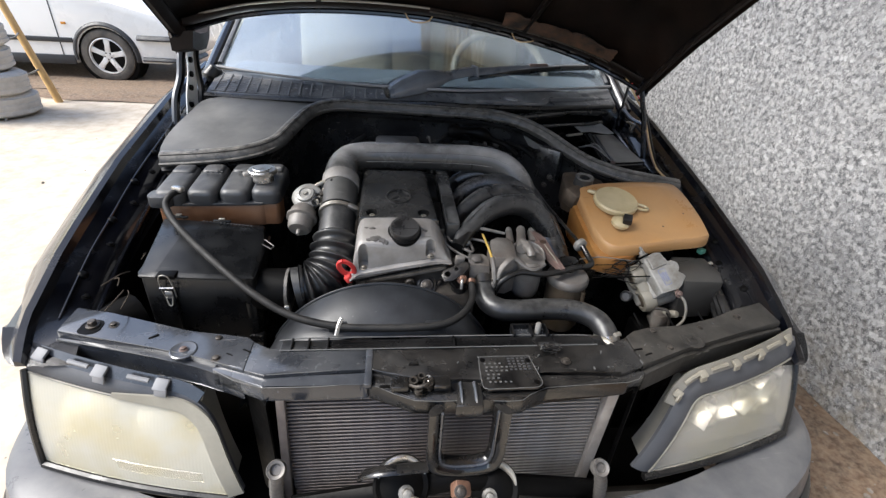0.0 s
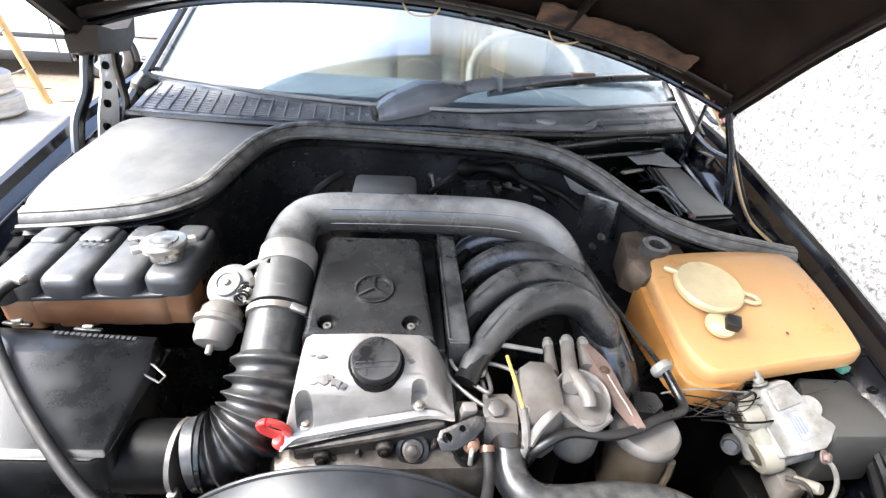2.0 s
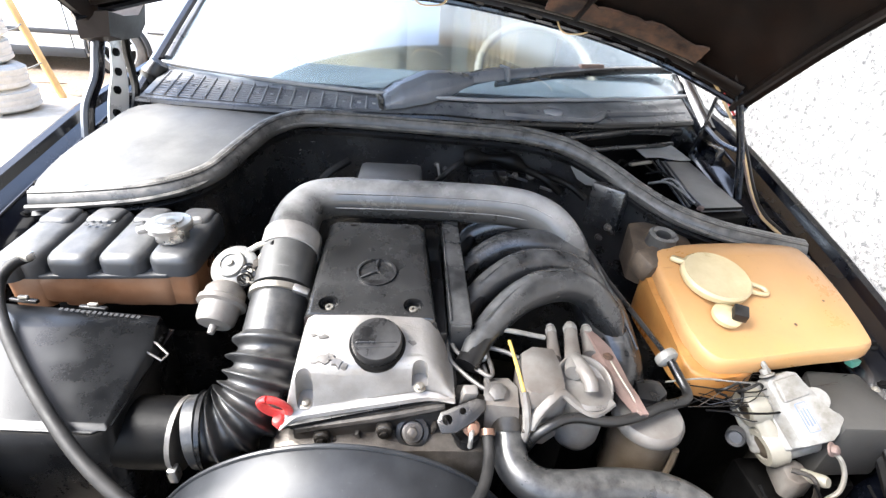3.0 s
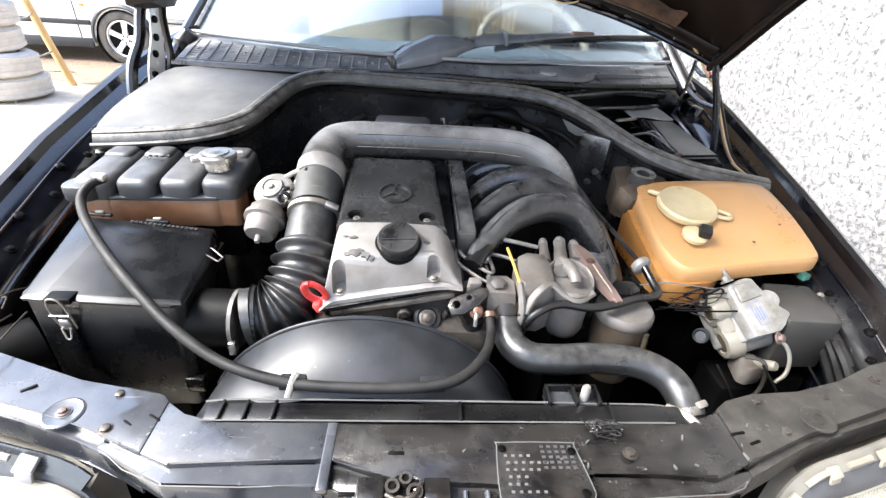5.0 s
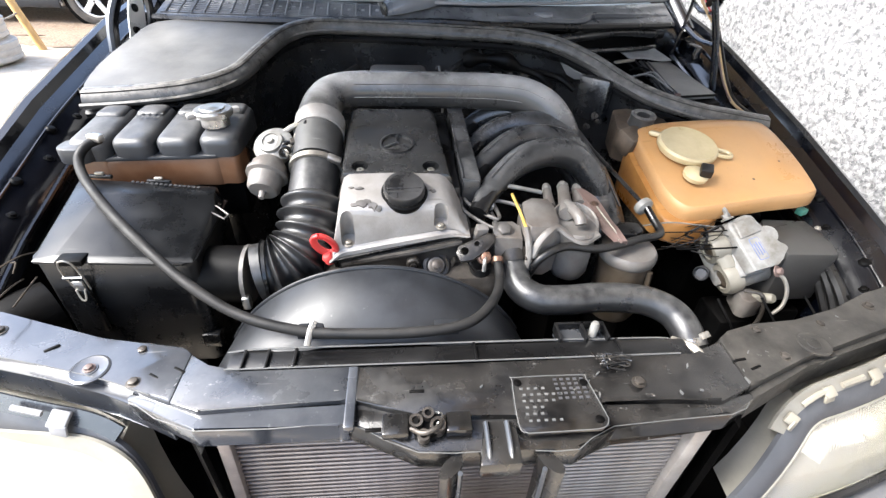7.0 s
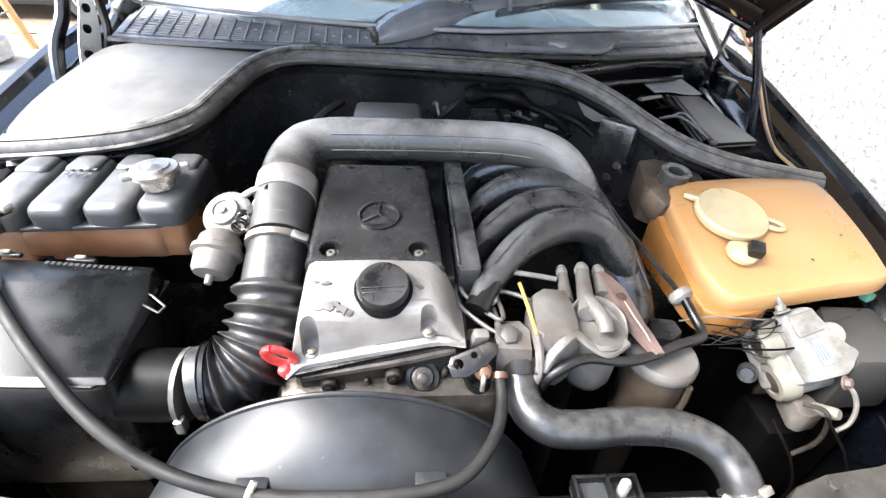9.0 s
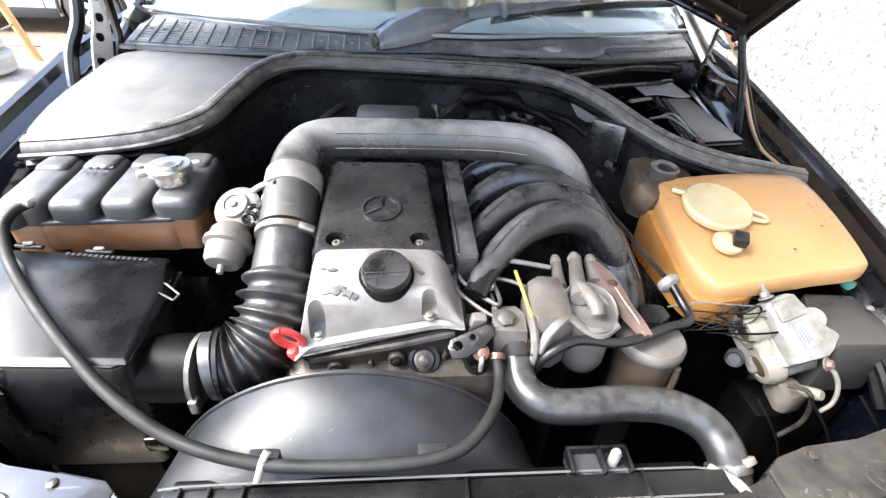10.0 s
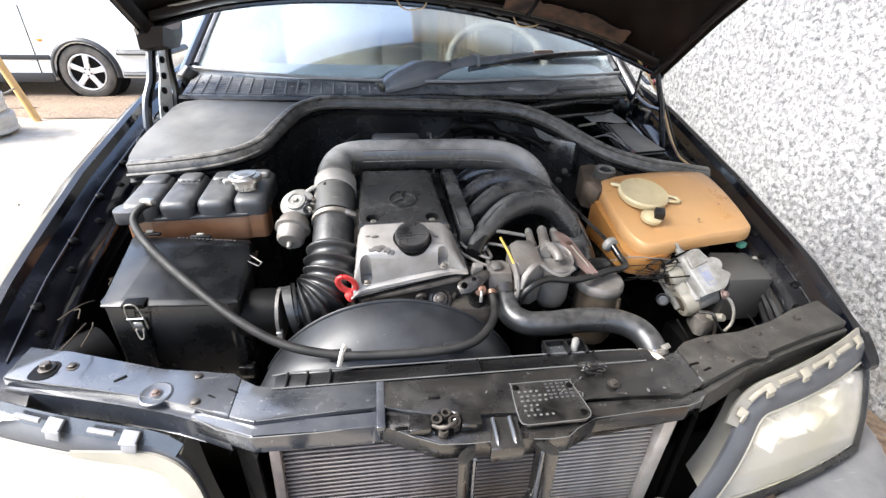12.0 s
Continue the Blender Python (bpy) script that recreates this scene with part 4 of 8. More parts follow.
def lamp_face(side, u, v):
    """u runs from the inner to the outer end, v from the lower to the upper edge; the glass bulges a little."""
    a, b, c, d = (Vector(p) for p in LAMP[side])
    p = a.lerp(b, u).lerp(d.lerp(c, u), v)
    k = max(0.0, 4 * u * (1 - u)), max(0.0, 4 * v * (1 - v))
    return p + Vector((0, -0.012 * k[0] - 0.008 * k[1], 0.004 * k[0]))


def lamp_edge(side, s, out):
    """The rim from the inner foot (0) round the rounded upper corner to the outer end (1), drawn outwards by out."""
    cu, cv = (0.17, 0.68) if side < 0 else (0.07, 0.88)
    if s < 0.26:
        p, way = lamp_face(side, 0, s / 0.26 * cv), Vector((-0.8 * side, 0.05, 0.25))
    elif s < 0.44:
        t = (s - 0.26) / 0.18
        p = lamp_face(side, cu * t * t, cv + (1 - cv) * (1 - (1 - t) ** 2))
        way = Vector((-0.8 * side, 0.05, 0.25)).lerp(Vector((-0.2 * side, 0.25, 0.85)), t)
        way = way.normalized() * (0.84 + 0.06 * t)
    else:
        t = (s - 0.44) / 0.56
        p, way = lamp_face(side, cu + (1 - cu) * t, 1.0), Vector((-0.2 * side * (1 - t), 0.25 + 0.15 * t, 0.85))
    return p + way * out


def headlamp(side):
    yellow = side < 0
    lamp = part("headlight", shell(lambda u, v: lamp_face(side, u, v) + Vector((0, 0.085 - 0.03 * (2 * u - 1) ** 2 - 0.02 * (2 * v - 1) ** 2, 0.012)), 16, 8, (0, 0.01, 0)), M_REFLECT if yellow else M_LAMPTRIM, car,
                "yellowed rectangular headlight" if yellow else "hazed headlight with visible reflector")
    part("lens", shell(lambda u, v: lamp_face(side, u, v), 24, 10, (0, 0.004, 0)), M_LENS if yellow else M_LENSCLEAR, lamp, "yellowed fluted lens" if yellow else "hazed clear lens").visible_shadow = False
    for u in (-0.004, 1.004):
        part("end_wall", shell(lambda a, v: lamp_face(side, u, v) + Vector((0, 0.004 + 0.07 * a, 0.01 * a)), 4, 5, (math.copysign(0.004, u - 0.5) * side, 0, 0)), M_LAMPTRIM, lamp)
    part("inner_sill", shell(lambda u, v: lamp_face(side, u, 0.02) + Vector((0, 0.006 + 0.07 * v, 0.008 * v)), 14, 2, (0, 0, -0.004)), M_LAMPTRIM if yellow else M_SEALGREY, lamp)
    part("inner_roof", shell(lambda u, v: lamp_face(side, u, 0.985) + Vector((0, 0.006 + 0.07 * v, 0.004 * v)), 14, 2, (0, 0, 0.004)), M_LAMPTRIM, lamp)
    # mirror facets behind the glass, shaped and aimed as bright glints: place, outline and the way each faces
    facets = ((0.25, 0.5, ((-0.03, -0.03), (0.03, -0.028), (0.022, 0.03), (-0.004, 0.024)), (-0.6, -0.34, 0.72)),
              (0.45, 0.42, ((-0.03, -0.028), (0.012, -0.02), (0.03, 0.012), (-0.016, 0.03)), (-0.64, -0.3, 0.7)),
              (0.6, 0.5, ((-0.02, -0.03), (0.024, -0.03), (0.03, 0.012), (-0.01, 0.02)), (-0.55, -0.36, 0.75)),
              (0.66, 0.74, ((-0.035, -0.02), (0.03, -0.012), (0.026, 0.024), (-0.02, 0.016)), (-0.62, -0.28, 0.74)),
              (0.84, 0.78, ((-0.03, -0.016), (0.03, -0.006), (0.028, 0.012), (-0.026, 0.01)), (-0.6, -0.32, 0.73)))
    if yellow:
        facets = ((0.3, 0.5, rounded(0.1, 0.075, 0.008), (0.0, -0.64, 0.77)), (0.72, 0.5, rounded(0.1, 0.08, 0.008), (0.0, -0.64, 0.77)))
    for u, v, outline, way in facets:
        turn = Vector(way).to_track_quat("Z", "Y").to_matrix().to_4x4()
        c = lamp_face(side, u, v) + Vector((0, 0.044, 0.006))
        part("reflector_facet", prism(outline, -0.003, 0.003, 0.001, m=Matrix.Translation(c) @ turn), M_REFLECT, lamp, "reflector facet aimed to glint at the camera")
    if not yellow:
        for u, r in ((0.32, 0.052), (0.68, 0.055)):
            m = Matrix.Translation(lamp_face(side, u, 0.52) + Vector((0, 0.078, 0.008))) @ pose(0, 0, 0, 78, 0, side * 12)
            part("reflector_bowl", lathe([(0.012, 0.0), (r * 0.55, 0.008), (r * 0.85, 0.024), (r, 0.04), (r * 0.97, 0.04), (r * 0.8, 0.018), (0.012, -0.006)], m, 26), M_REFLECT, lamp)
            part("bulb_shield", lathe([(0, 0.04), (0.012, 0.036), (0.013, 0.012), (0.006, 0.0)], m, 14), M_LAMPTRIM, lamp)
    # flutes moulded in the lower band of the lens
    for k in range(36 if yellow else 0):
        u = 0.1 + 0.0125 * k
        a, b = lamp_face(side, u, 0.16 + 0.003 * (k % 3)), lamp_face(side, u, 0.27)
        part("flute", tube([a - Vector((0, 0.0006, 0)), b - Vector((0, 0.0006, 0))], 0.0013, 5, 1), M_LENSCLEAR, lamp).visible_shadow = False
    if yellow:
        part("moulded_line", tube([lamp_face(side, u, 0.285) - Vector((0, 0.0008, 0)) for u in np.linspace(0.08, 0.56, 8)], 0.0011, 5, 2), M_LENSCLEAR, lamp).visible_shadow = False
    part("lens_rim", tube([lamp_edge(side, s, 0.001) for s in np.linspace(0, 1, 30)], 0.002, 6, 1), M_LAMPTRIM, lamp)
    # rubber round the glass, then the pale ledge with its clips
    wide = 0.03 if yellow else 0.042
    band = shell(lambda u, v: lamp_edge(side, u, 0.004 + wide * v) + Vector((0, 0.004 * v - 0.004 * math.sin(3.1 * v), 0)), 44, 4, (0, 0.007, -0.002))
    part("seal", band, M_SEALGREY, lamp, "grey rubber seal round the lens")
    if yellow:
        part("seal_facing", shell(lambda u, v: lamp_edge(side, 0.64 * u, 0.002 + (0.034 - 0.026 * max(0.0, u - 0.5) * 2) * v) + Vector((0, -0.006, 0)), 34, 3, (0, 0.004, 0)), M_SEALPALE, lamp, "pale inner face of the seal")
    part("ledge", shell(lambda u, v: lamp_edge(side, (0.36 if yellow else 0.25) + (0.62 if yellow else 0.73) * u, wide + 0.004 + 0.022 * v) + Vector((0, 0.002 + 0.006 * v, 0)), 36, 2, (0, 0.004, -0.004)), M_CROSSL if yellow else M_LAMPTRIM, lamp, "ledge above the lamp")
    for s in (0.46, 0.69, 0.93) if yellow else (0.3, 0.43, 0.6, 0.74, 0.93):
        c, e = lamp_edge(side, s, wide + 0.014), lamp_edge(side, s + 0.02, wide + 0.014)
        turn = math.degrees(math.atan2(-(e.x - c.x) * 0 + (e.y - c.y), abs(e.x - c.x))) * side
        lean = math.degrees(math.atan2(e.z - c.z, abs(e.x - c.x) + 1e-6)) * -side
        k = 1.0 if yellow else 0.72
        clip = part("clip", box(c + Vector((0, -0.002, 0.003)), (0.024 * k, 0.022 * k, 0.006), 0.002, (32, lean * 0.9, turn)), M_RIB if yellow else M_CREAMDULL, lamp, "pale retaining clip")
        part("clip_tongue", box(c + Vector((0, -0.011 * k, -0.007 * k)), (0.022 * k, 0.004, 0.016 * k), 0.0015, (-12, lean * 0.9, turn)), M_RIB if yellow else M_CREAMDULL, clip)
        if s < 0.9:
            part("ledge_rail", tube([lamp_edge(side, s + d, wide + 0.016) + Vector((0, -0.001, 0.004)) for d in (0.045, 0.085, 0.125)], 0.0042, 6, 2, flat=0.7), M_CREAMDULL if not yellow else M_RIB, lamp)
    part("lower_seal", tube([lamp_face(side, -0.02 + 1.03 * u, -0.05) for u in np.linspace(0, 1, 9)], 0.008, 8, 3), M_RUBBER, lamp)
    part("end_seal", tube([lamp_face(side, 1.012, v) for v in np.linspace(-0.04, 1.02, 6)], 0.007, 8, 3), M_RUBBER, lamp)
    # indicator round the outer corner
    part("indicator_back", shell(lambda u, v: Vector((side * (0.765 + 0.075 * math.sin(1.5 * u)), 0.25 + 0.2 * u, 0.455 + 0.165 * v)) + Vector((0, 0.052 * v, 0)), 8, 5, (-side * 0.004, 0.006, 0)), M_REFLECT, lamp)
    part("indicator", shell(lambda u, v: Vector((side * (0.787 + 0.085 * math.sin(1.5 * u)), 0.226 + 0.22 * u, 0.455 + (0.17 - 0.01 * u) * v)) + Vector((-side * 0.006 * v, 0.052 * v, 0)), 10, 6, (-side * 0.004, 0.012, 0)), M_INDICATOR, lamp, "pale corner indicator lens")
    return lamp


for side in (-1, 1):
    headlamp(side)

# bumper with its rubbing strip
bumper_line = curve([(-0.9, 0.62, 0), (-0.885, 0.34, 0), (-0.8, 0.16, 0), (-0.55, 0.03, 0), (-0.2, -0.03, 0), (0.2, -0.03, 0), (0.55, 0.03, 0), (0.8, 0.16, 0), (0.885, 0.34, 0), (0.9, 0.62, 0)], 5)
cut = ((0.11, 0.445), (0.02, 0.452), (0.0, 0.44), (-0.012, 0.4), (-0.02, 0.36), (-0.016, 0.25), (0.03, 0.2), (0.11, 0.2))
sections = []
for i, p in enumerate(bumper_line):
    t = (bumper_line[min(i + 1, len(bumper_line) - 1)] - bumper_line[max(i - 1, 0)]).normalized()
    inward = Vector((-t.y, t.x, 0))
    sections.append([p + inward * o + Vector((0, 0, z)) for o, z in cut])
bumper = part("bumper", loft(sections), M_BUMPER, car, "scuffed grey plastic bumper")
part("rubbing_strip", tube([p + Vector((0, -0.018 if abs(p.x) < 0.8 else 0, 0.365)) + Vector((math.copysign(0.012, p.x) if abs(p.x) > 0.5 else 0, 0, 0)) for p in bumper_line[::3]], 0.02, 8, 3, flat=0.8), M_RUBBER, bumper, "black rubbing strip")


# bonnet, raised on its rear hinges
def bonnet_rear(x):
    s = x / 0.72
    return Vector((x, 1.305 - 0.03 * s * s - (0.12 if s > 0 else 0.16) * s ** 8, 1.19 - 0.075 * s * s - 0.045 * s - 0.03 * s ** 6 - (0.02 * s if s > 0 else 0)))


BONNET_UP = Vector((0, -math.cos(radians(32)), math.sin(radians(32))))


def bonnet(u, v):
    w = 0.735 - 0.05 * v * v
    p = bonnet_rear((2 * u - 1) * 0.735)
    s = 2 * u - 1
    p.x = s * w
    p.z += 0.11 * min(v, 0.22) * max(0, s)
    return p + BONNET_UP * (1.06 * v * (1 - 0.02 * s * s)) + Vector((0, 0.02, 0.035)) * math.sin(math.pi * v) * (1 - s * s * 0.6)


hood = part("bonnet", shell(bonnet, 26, 16, (0, 0.006, 0.012)), M_HOODUNDER, car, "raised black bonnet with a rusty, unlined underside")
part("rear_rail", tube([bonnet(u, 0.045) + Vector((0, -0.006, -0.012)) for u in np.linspace(0.02, 0.98, 13)], 0.022, 10, 3, flat=0.45), M_HOODUNDER, hood, "rear stiffening rail")
part("rear_flange", tube([bonnet(u, 0.0) + Vector((0, -0.002, -0.006)) for u in np.linspace(0.0, 1, 15)], 0.008, 8, 3), M_PAINT, hood)
part("rail_edge", tube([bonnet(u, 0.075) + Vector((0, -0.012, -0.022)) for u in np.linspace(0.05, 0.5, 8)], 0.0035, 6, 3), M_ZINC, hood, "pale edge line of the rail")
for u in (0.012, 0.988):
    part("side_rail", tube([bonnet(u, v) + Vector((0, -0.004, -0.01)) for v in np.linspace(0, 1, 9)], 0.02, 8, 3, flat=0.5), M_HOODUNDER, hood)
for u in (0.28, 0.72):
    part("stiffener", tube([bonnet(u + (u - 0.5) * 0.5 * v, 0.06 + 0.9 * v) + Vector((0, -0.004, -0.008)) for v in np.linspace(0, 1, 7)], 0.03, 8, 3, flat=0.35), M_HOODUNDER, hood)
part("front_rail", tube([bonnet(u, 0.96) + Vector((0, -0.004, -0.01)) for u in np.linspace(0.02, 0.98, 9)], 0.03, 8, 3, flat=0.4), M_HOODUNDER, hood)
part("rust_flap", shell(lambda u, v: bonnet(0.66 + 0.25 * u, 0.07 + (0.05 + 0.018 * noise.noise(Vector((u * 5, 0, 3))) + 0.008 * noise.noise(Vector((u * 21, 1, 3)))) * v) + Vector((0, -0.016 - 0.006 * noise.noise(Vector((u * 9, v * 4, 0))), -0.026)), 30, 5, (0, 0.004, 0.004)), M_RUST, hood, "torn rusty edge of the lining")
for k, u0 in enumerate(np.linspace(0.56, 0.93, 9)):
    a = bonnet(u0, 0.03)
    part("rail_clip", box(a + Vector((0, -0.012, -0.014)), (0.02 + 0.006 * (k % 3), 0.01, 0.008), 0.002, (30, 12, 20 * (k % 2))), M_BAY if k % 2 else M_ALUDIRT, hood)
part("inner_rail_edge", tube([bonnet(u, 0.058) + Vector((0, -0.014, -0.02)) for u in np.linspace(0.5, 0.96, 12)], 0.0025, 6, 2), M_ALUDIRT, hood, "pale edge line of the rail")
for u0 in (0.445, 0.69):
    a = bonnet(u0, 0.02)
    part("trailing_wire", tube([a, a + Vector((0.02, 0.005, -0.03)), a + Vector((0.05, 0.005, -0.036)), a + Vector((0.085, 0, -0.028)), a + Vector((0.1, 0, 0))], 0.0022, 6), M_TANWIRE, hood, "loop of pale wire")

for side in (-1, 1):
    # dark lump added to fill the bonnet's corner as the camera sees it
    part("bonnet_corner_lump", loft([[(side * 0.745, y, z + 0.05), (side * 0.745, y, z), (side * 0.69, y + 0.01, z + 0.008), (side * 0.68, y + 0.01, z + 0.055)] for y, z in (((1.1, 1.075), (1.15, 1.062), (1.21, 1.06), (1.25, 1.085)) if side < 0 else ((1.13, 1.05), (1.18, 1.035), (1.23, 1.04), (1.25, 1.06)))]), M_HOODUNDER, hood, "dark lump at the bonnet's rear corner, shaped to fit the camera's view")

# hinges: a pair of slim arms on either side
ARMS = {-1: ([(-0.752, 1.035, 0.85), (-0.748, 1.068, 0.945), (-0.742, 1.118, 1.0), (-0.738, 1.145, 1.06), (-0.734, 1.175, 1.1)], [(-0.715, 1.17, 0.91), (-0.728, 1.22, 0.95), (-0.735, 1.236, 0.995), (-0.73, 1.228, 1.045), (-0.715, 1.22, 1.1)]),
        1: ([(0.722, 1.03, 0.82), (0.722, 1.08, 0.92), (0.716, 1.12, 0.99), (0.708, 1.15, 1.05)], [(0.7, 1.235, 0.86), (0.71, 1.23, 0.94), (0.71, 1.222, 1.0), (0.7, 1.2, 1.05)])}
for side in (-1, 1):
    front, rear = ARMS[side]
    hinge = part("bonnet_hinge", box((side * 0.73, 1.2, 0.87), (0.025, 0.09, 0.06), 0.006), M_PAINT, car, "black steel bonnet hinge")
    arm = part("front_arm", tube(front, 0.011, 8, flat=0.55), M_PAINT, hinge)
    part("arm_flange", tube([(x - side * 0.004 + (0.006 if side > 0 else -0.006), y - 0.012, z) for x, y, z in front], 0.0075 if side < 0 else 0.0045, 6), M_WIPER if side < 0 else M_CROSSL, arm, "scuffed pale flange of the arm")
    part("rear_arm", tube(rear, 0.014 if side < 0 else 0.0095, 8, flat=0.55), M_BAY if side < 0 else M_PAINT, hinge)
    if side < 0:
        fl, rl = curve(front, 4), curve(rear, 4)
        # pale sheet added where glaring background shows between the arms
        web = part("bright_gap_panel", shell(lambda u, v: fl[round(16 * u)].lerp(rl[round(16 * u)], 0.4 + 0.44 * v), 16, 2, (-0.003, 0, 0)), M_RIM, hinge, "pale perforated panel standing in for bright background between the arms")
        for k in (2, 5, 8, 11):
            c = fl[k].lerp(rl[k], 0.55)
            part("web_hole", lathe([(0.009, -0.006), (0.009, 0.005), (0.007, 0.006), (0, 0.006)], pose(c.x, c.y, c.z, 0, 90, -12), 12), M_BAY, web)
    else:
        for k in range(4):
            a, b = Vector(front[k]), Vector(rear[k])
            part("cross_link", tube([a, a.lerp(b, 0.5) + Vector((0, 0, -0.01)), b], 0.006, 6, flat=0.6), M_CROSSL, hinge)
for k in range(3):
    part("side_hose", tube([(-0.735, 0.93 + 0.03 * k, 0.845), (-0.752, 0.97 + 0.03 * k, 0.872), (-0.745, 1.02 + 0.02 * k, 0.868), (-0.735, 1.05, 0.84)], 0.007, 8), M_MATT, car)
part("hinge_spring", tube([(-0.735, 1.285, 0.945), (-0.72, 1.3, 0.97), (-0.7, 1.305, 1.0)], lambda s: 0.03 - 0.01 * abs(2 * s - 1), 14), M_RUBBER, car, "black rubber hinge boot")


# scuttle, windscreen and cabin
def screen_foot(x):
    return Vector((x, 1.125 + 0.21 * (abs(x) / 0.68) ** 1.8 + (0.03 if x > 0.1 else 0) * min(1, (x - 0.1) / 0.2 if x > 0.1 else 0), 0.987 - 0.012 * (x > 0) * x / 0.7))


def scuttle_front(x):
    return Vector((x, 1.085 + 0.085 * (x / 0.68) ** 2 + 0.05 * min(1, max(0, (x - 0.1) / 0.4)) + 0.06 * min(1, max(0, (x - 0.42) / 0.28)), 0.966 - 0.02 * abs(x) / 0.68 - (0.012 if x > 0 else 0) * abs(x)))


scuttle = part("scuttle_panel", shell(lambda u, v: screen_foot(-0.7 + 1.41 * u).lerp(scuttle_front(-0.7 + 1.41 * u), v), 40, 3, (0, 0.004, -0.012)), M_SCUTTLE, car, "dusty black scuttle panel below the windscreen")
for k in range(17):
    x = -0.675 + 0.034 * k
    a, b = screen_foot(x), scuttle_front(x)
    part("grille_rib", tube([a.lerp(b, 0.2) + Vector((0, 0, 0.004)), a.lerp(b, 0.92) + Vector((0, 0, 0.004))], 0.0026, 6, 2), M_RIB, scuttle)
    if k < 16:
        c = a.lerp(b, 0.55) + Vector((0.017, 0, 0.004))
        part("grille_stud", box(c, (0.008, 0.009, 0.005), 0.001), M_RIB, scuttle)
part("grille_well", shell(lambda u, v: screen_foot(-0.69 + 0.56 * u).lerp(scuttle_front(-0.69 + 0.56 * u), 0.2 + 0.72 * v) + Vector((0, 0, 0.0025)), 16, 2, (0, 0, -0.002)), M_SCUTTLE, scuttle, "dusty well of the grille")
for k in range(9):
    v = 0.26 + 0.075 * k
    part("grille_slat", tube([screen_foot(x).lerp(scuttle_front(x), v) + Vector((0, 0, 0.003)) for x in np.linspace(-0.68, -0.13, 10)], 0.0016, 5, 2), M_SCUTTLE, scuttle)
part("scuttle_lip", tube([scuttle_front(x) + Vector((0, -0.008, -0.006)) for x in np.linspace(-0.7, 0.7, 15)], 0.009, 8, 3), M_RUBBER, scuttle, "black rubber lip")
part("round_cap", lathe([(0.024, 0), (0.024, 0.006), (0.02, 0.009), (0, 0.01)], pose(0.277, 1.153, 0.967), 18), M_RIB, scuttle)
part("scuttle_ridge", tube([(0.15, 1.12, 0.965), (0.36, 1.15, 0.955), (0.42, 1.19, 0.962), (0.55, 1.25, 0.955), (0.69, 1.32, 0.945)], 0.011, 8), M_SCUTTLE, scuttle)


def screen(u, v):
    x = -0.71 + 1.42 * u
    p = screen_foot(x)
    return Vector((x * (1 - 0.13 * v), p.y + 0.72 * v, p.z + 0.012 + 0.44 * v - 0.03 * v * v))


windscreen = part("windscreen", shell(screen, 24, 10, (0, 0.003, -0.0045)), M_GLASS, car, "clear windscreen mirroring pale blue sky, with a painted blue haze")
windscreen.visible_shadow = False
part("lower_trim", tube([screen(u, -0.012) + Vector((0, -0.004, 0.004)) for u in np.linspace(0, 1, 17)], 0.0045, 8, 3), M_RIB, windscreen, "pale ribbed lower trim")
for side, u in ((-1, 0), (1, 1)):
    pillar = part("windscreen_pillar", tube([screen(u, v) + Vector((side * 0.02, 0, -0.004)) for v in np.linspace(-0.16, 1.05, 7)], 0.024, 10, 3, flat=0.7), M_PAINT, car)
    part("pillar_trim", tube([screen(u, v) + Vector((-side * 0.012, -0.004, 0.006)) for v in np.linspace(0, 1, 7)], 0.009, 8, 3), M_SCUTTLE, pillar)
part("roof", shell(lambda u, v: Vector(((-0.62 + 1.24 * u) * (1 - 0.06 * v), 2.03 + 1.35 * v, 1.40 + 0.03 * math.sin(math.pi * v) - 0.035 * (2 * u - 1) ** 2)), 14, 8, (0, 0, -0.03)), M_PAINT, car)
part("rear_window", shell(lambda u, v: Vector((-0.6 + 1.2 * u, 3.38 + 0.45 * v, 1.39 - 0.42 * v)), 8, 4, (0, -0.005, -0.004)), M_CARGLASS, car)
part("boot", shell(lambda u, v: Vector((-0.76 + 1.52 * u, 3.8 + 0.55 * v, 0.99 - 0.05 * v - 0.03 * (2 * u - 1) ** 2)), 8, 4, (0, 0, -0.02)), M_PAINT, car)
part("rear_panel", box((0, 4.36, 0.58), (1.66, 0.06, 0.74), 0.03), M_PAINT, car)
for side in (-1, 1):
    part("side_window", shell(lambda u, v: Vector((side * (0.8 - 0.2 * v), 1.72 + 0.42 * v + (1.95 - 0.55 * v) * u, 0.965 + 0.4 * v)), 8, 4, (-side * 0.004, 0, 0)), M_CARGLASS, car).visible_shadow = False
    for y in (0.82, 3.5):
        wheel = part("wheel", lathe([(0.2, -0.09), (0.29, -0.095), (0.31, -0.07), (0.31, 0.07), (0.29, 0.095), (0.2, 0.09)], pose(side * 0.765, y, 0.315, 0, 90, 0), 32), M_TYRE, car)
        part("rim", lathe([(0.2, -0.06), (0.2, 0.06), (0.16, 0.05), (0.05, 0.075), (0, 0.075)], pose(side * 0.765, y, 0.315, 0, side * 90, 0), 24), M_RIM, wheel)
# cabin fittings seen through the glass
part("dashboard", shell(lambda u, v: Vector((-0.68 + 1.36 * u, 1.32 + 0.36 * v + 0.05 * (2 * u - 1) ** 2, 0.965 + 0.02 * math.sin(math.pi * v) - 0.02 * v * v)), 16, 6, (0, 0, -0.2)), M_DASH, car, "dark dashboard")
wheel_m = pose(0.385, 1.845, 0.937, 44, 0, 0)
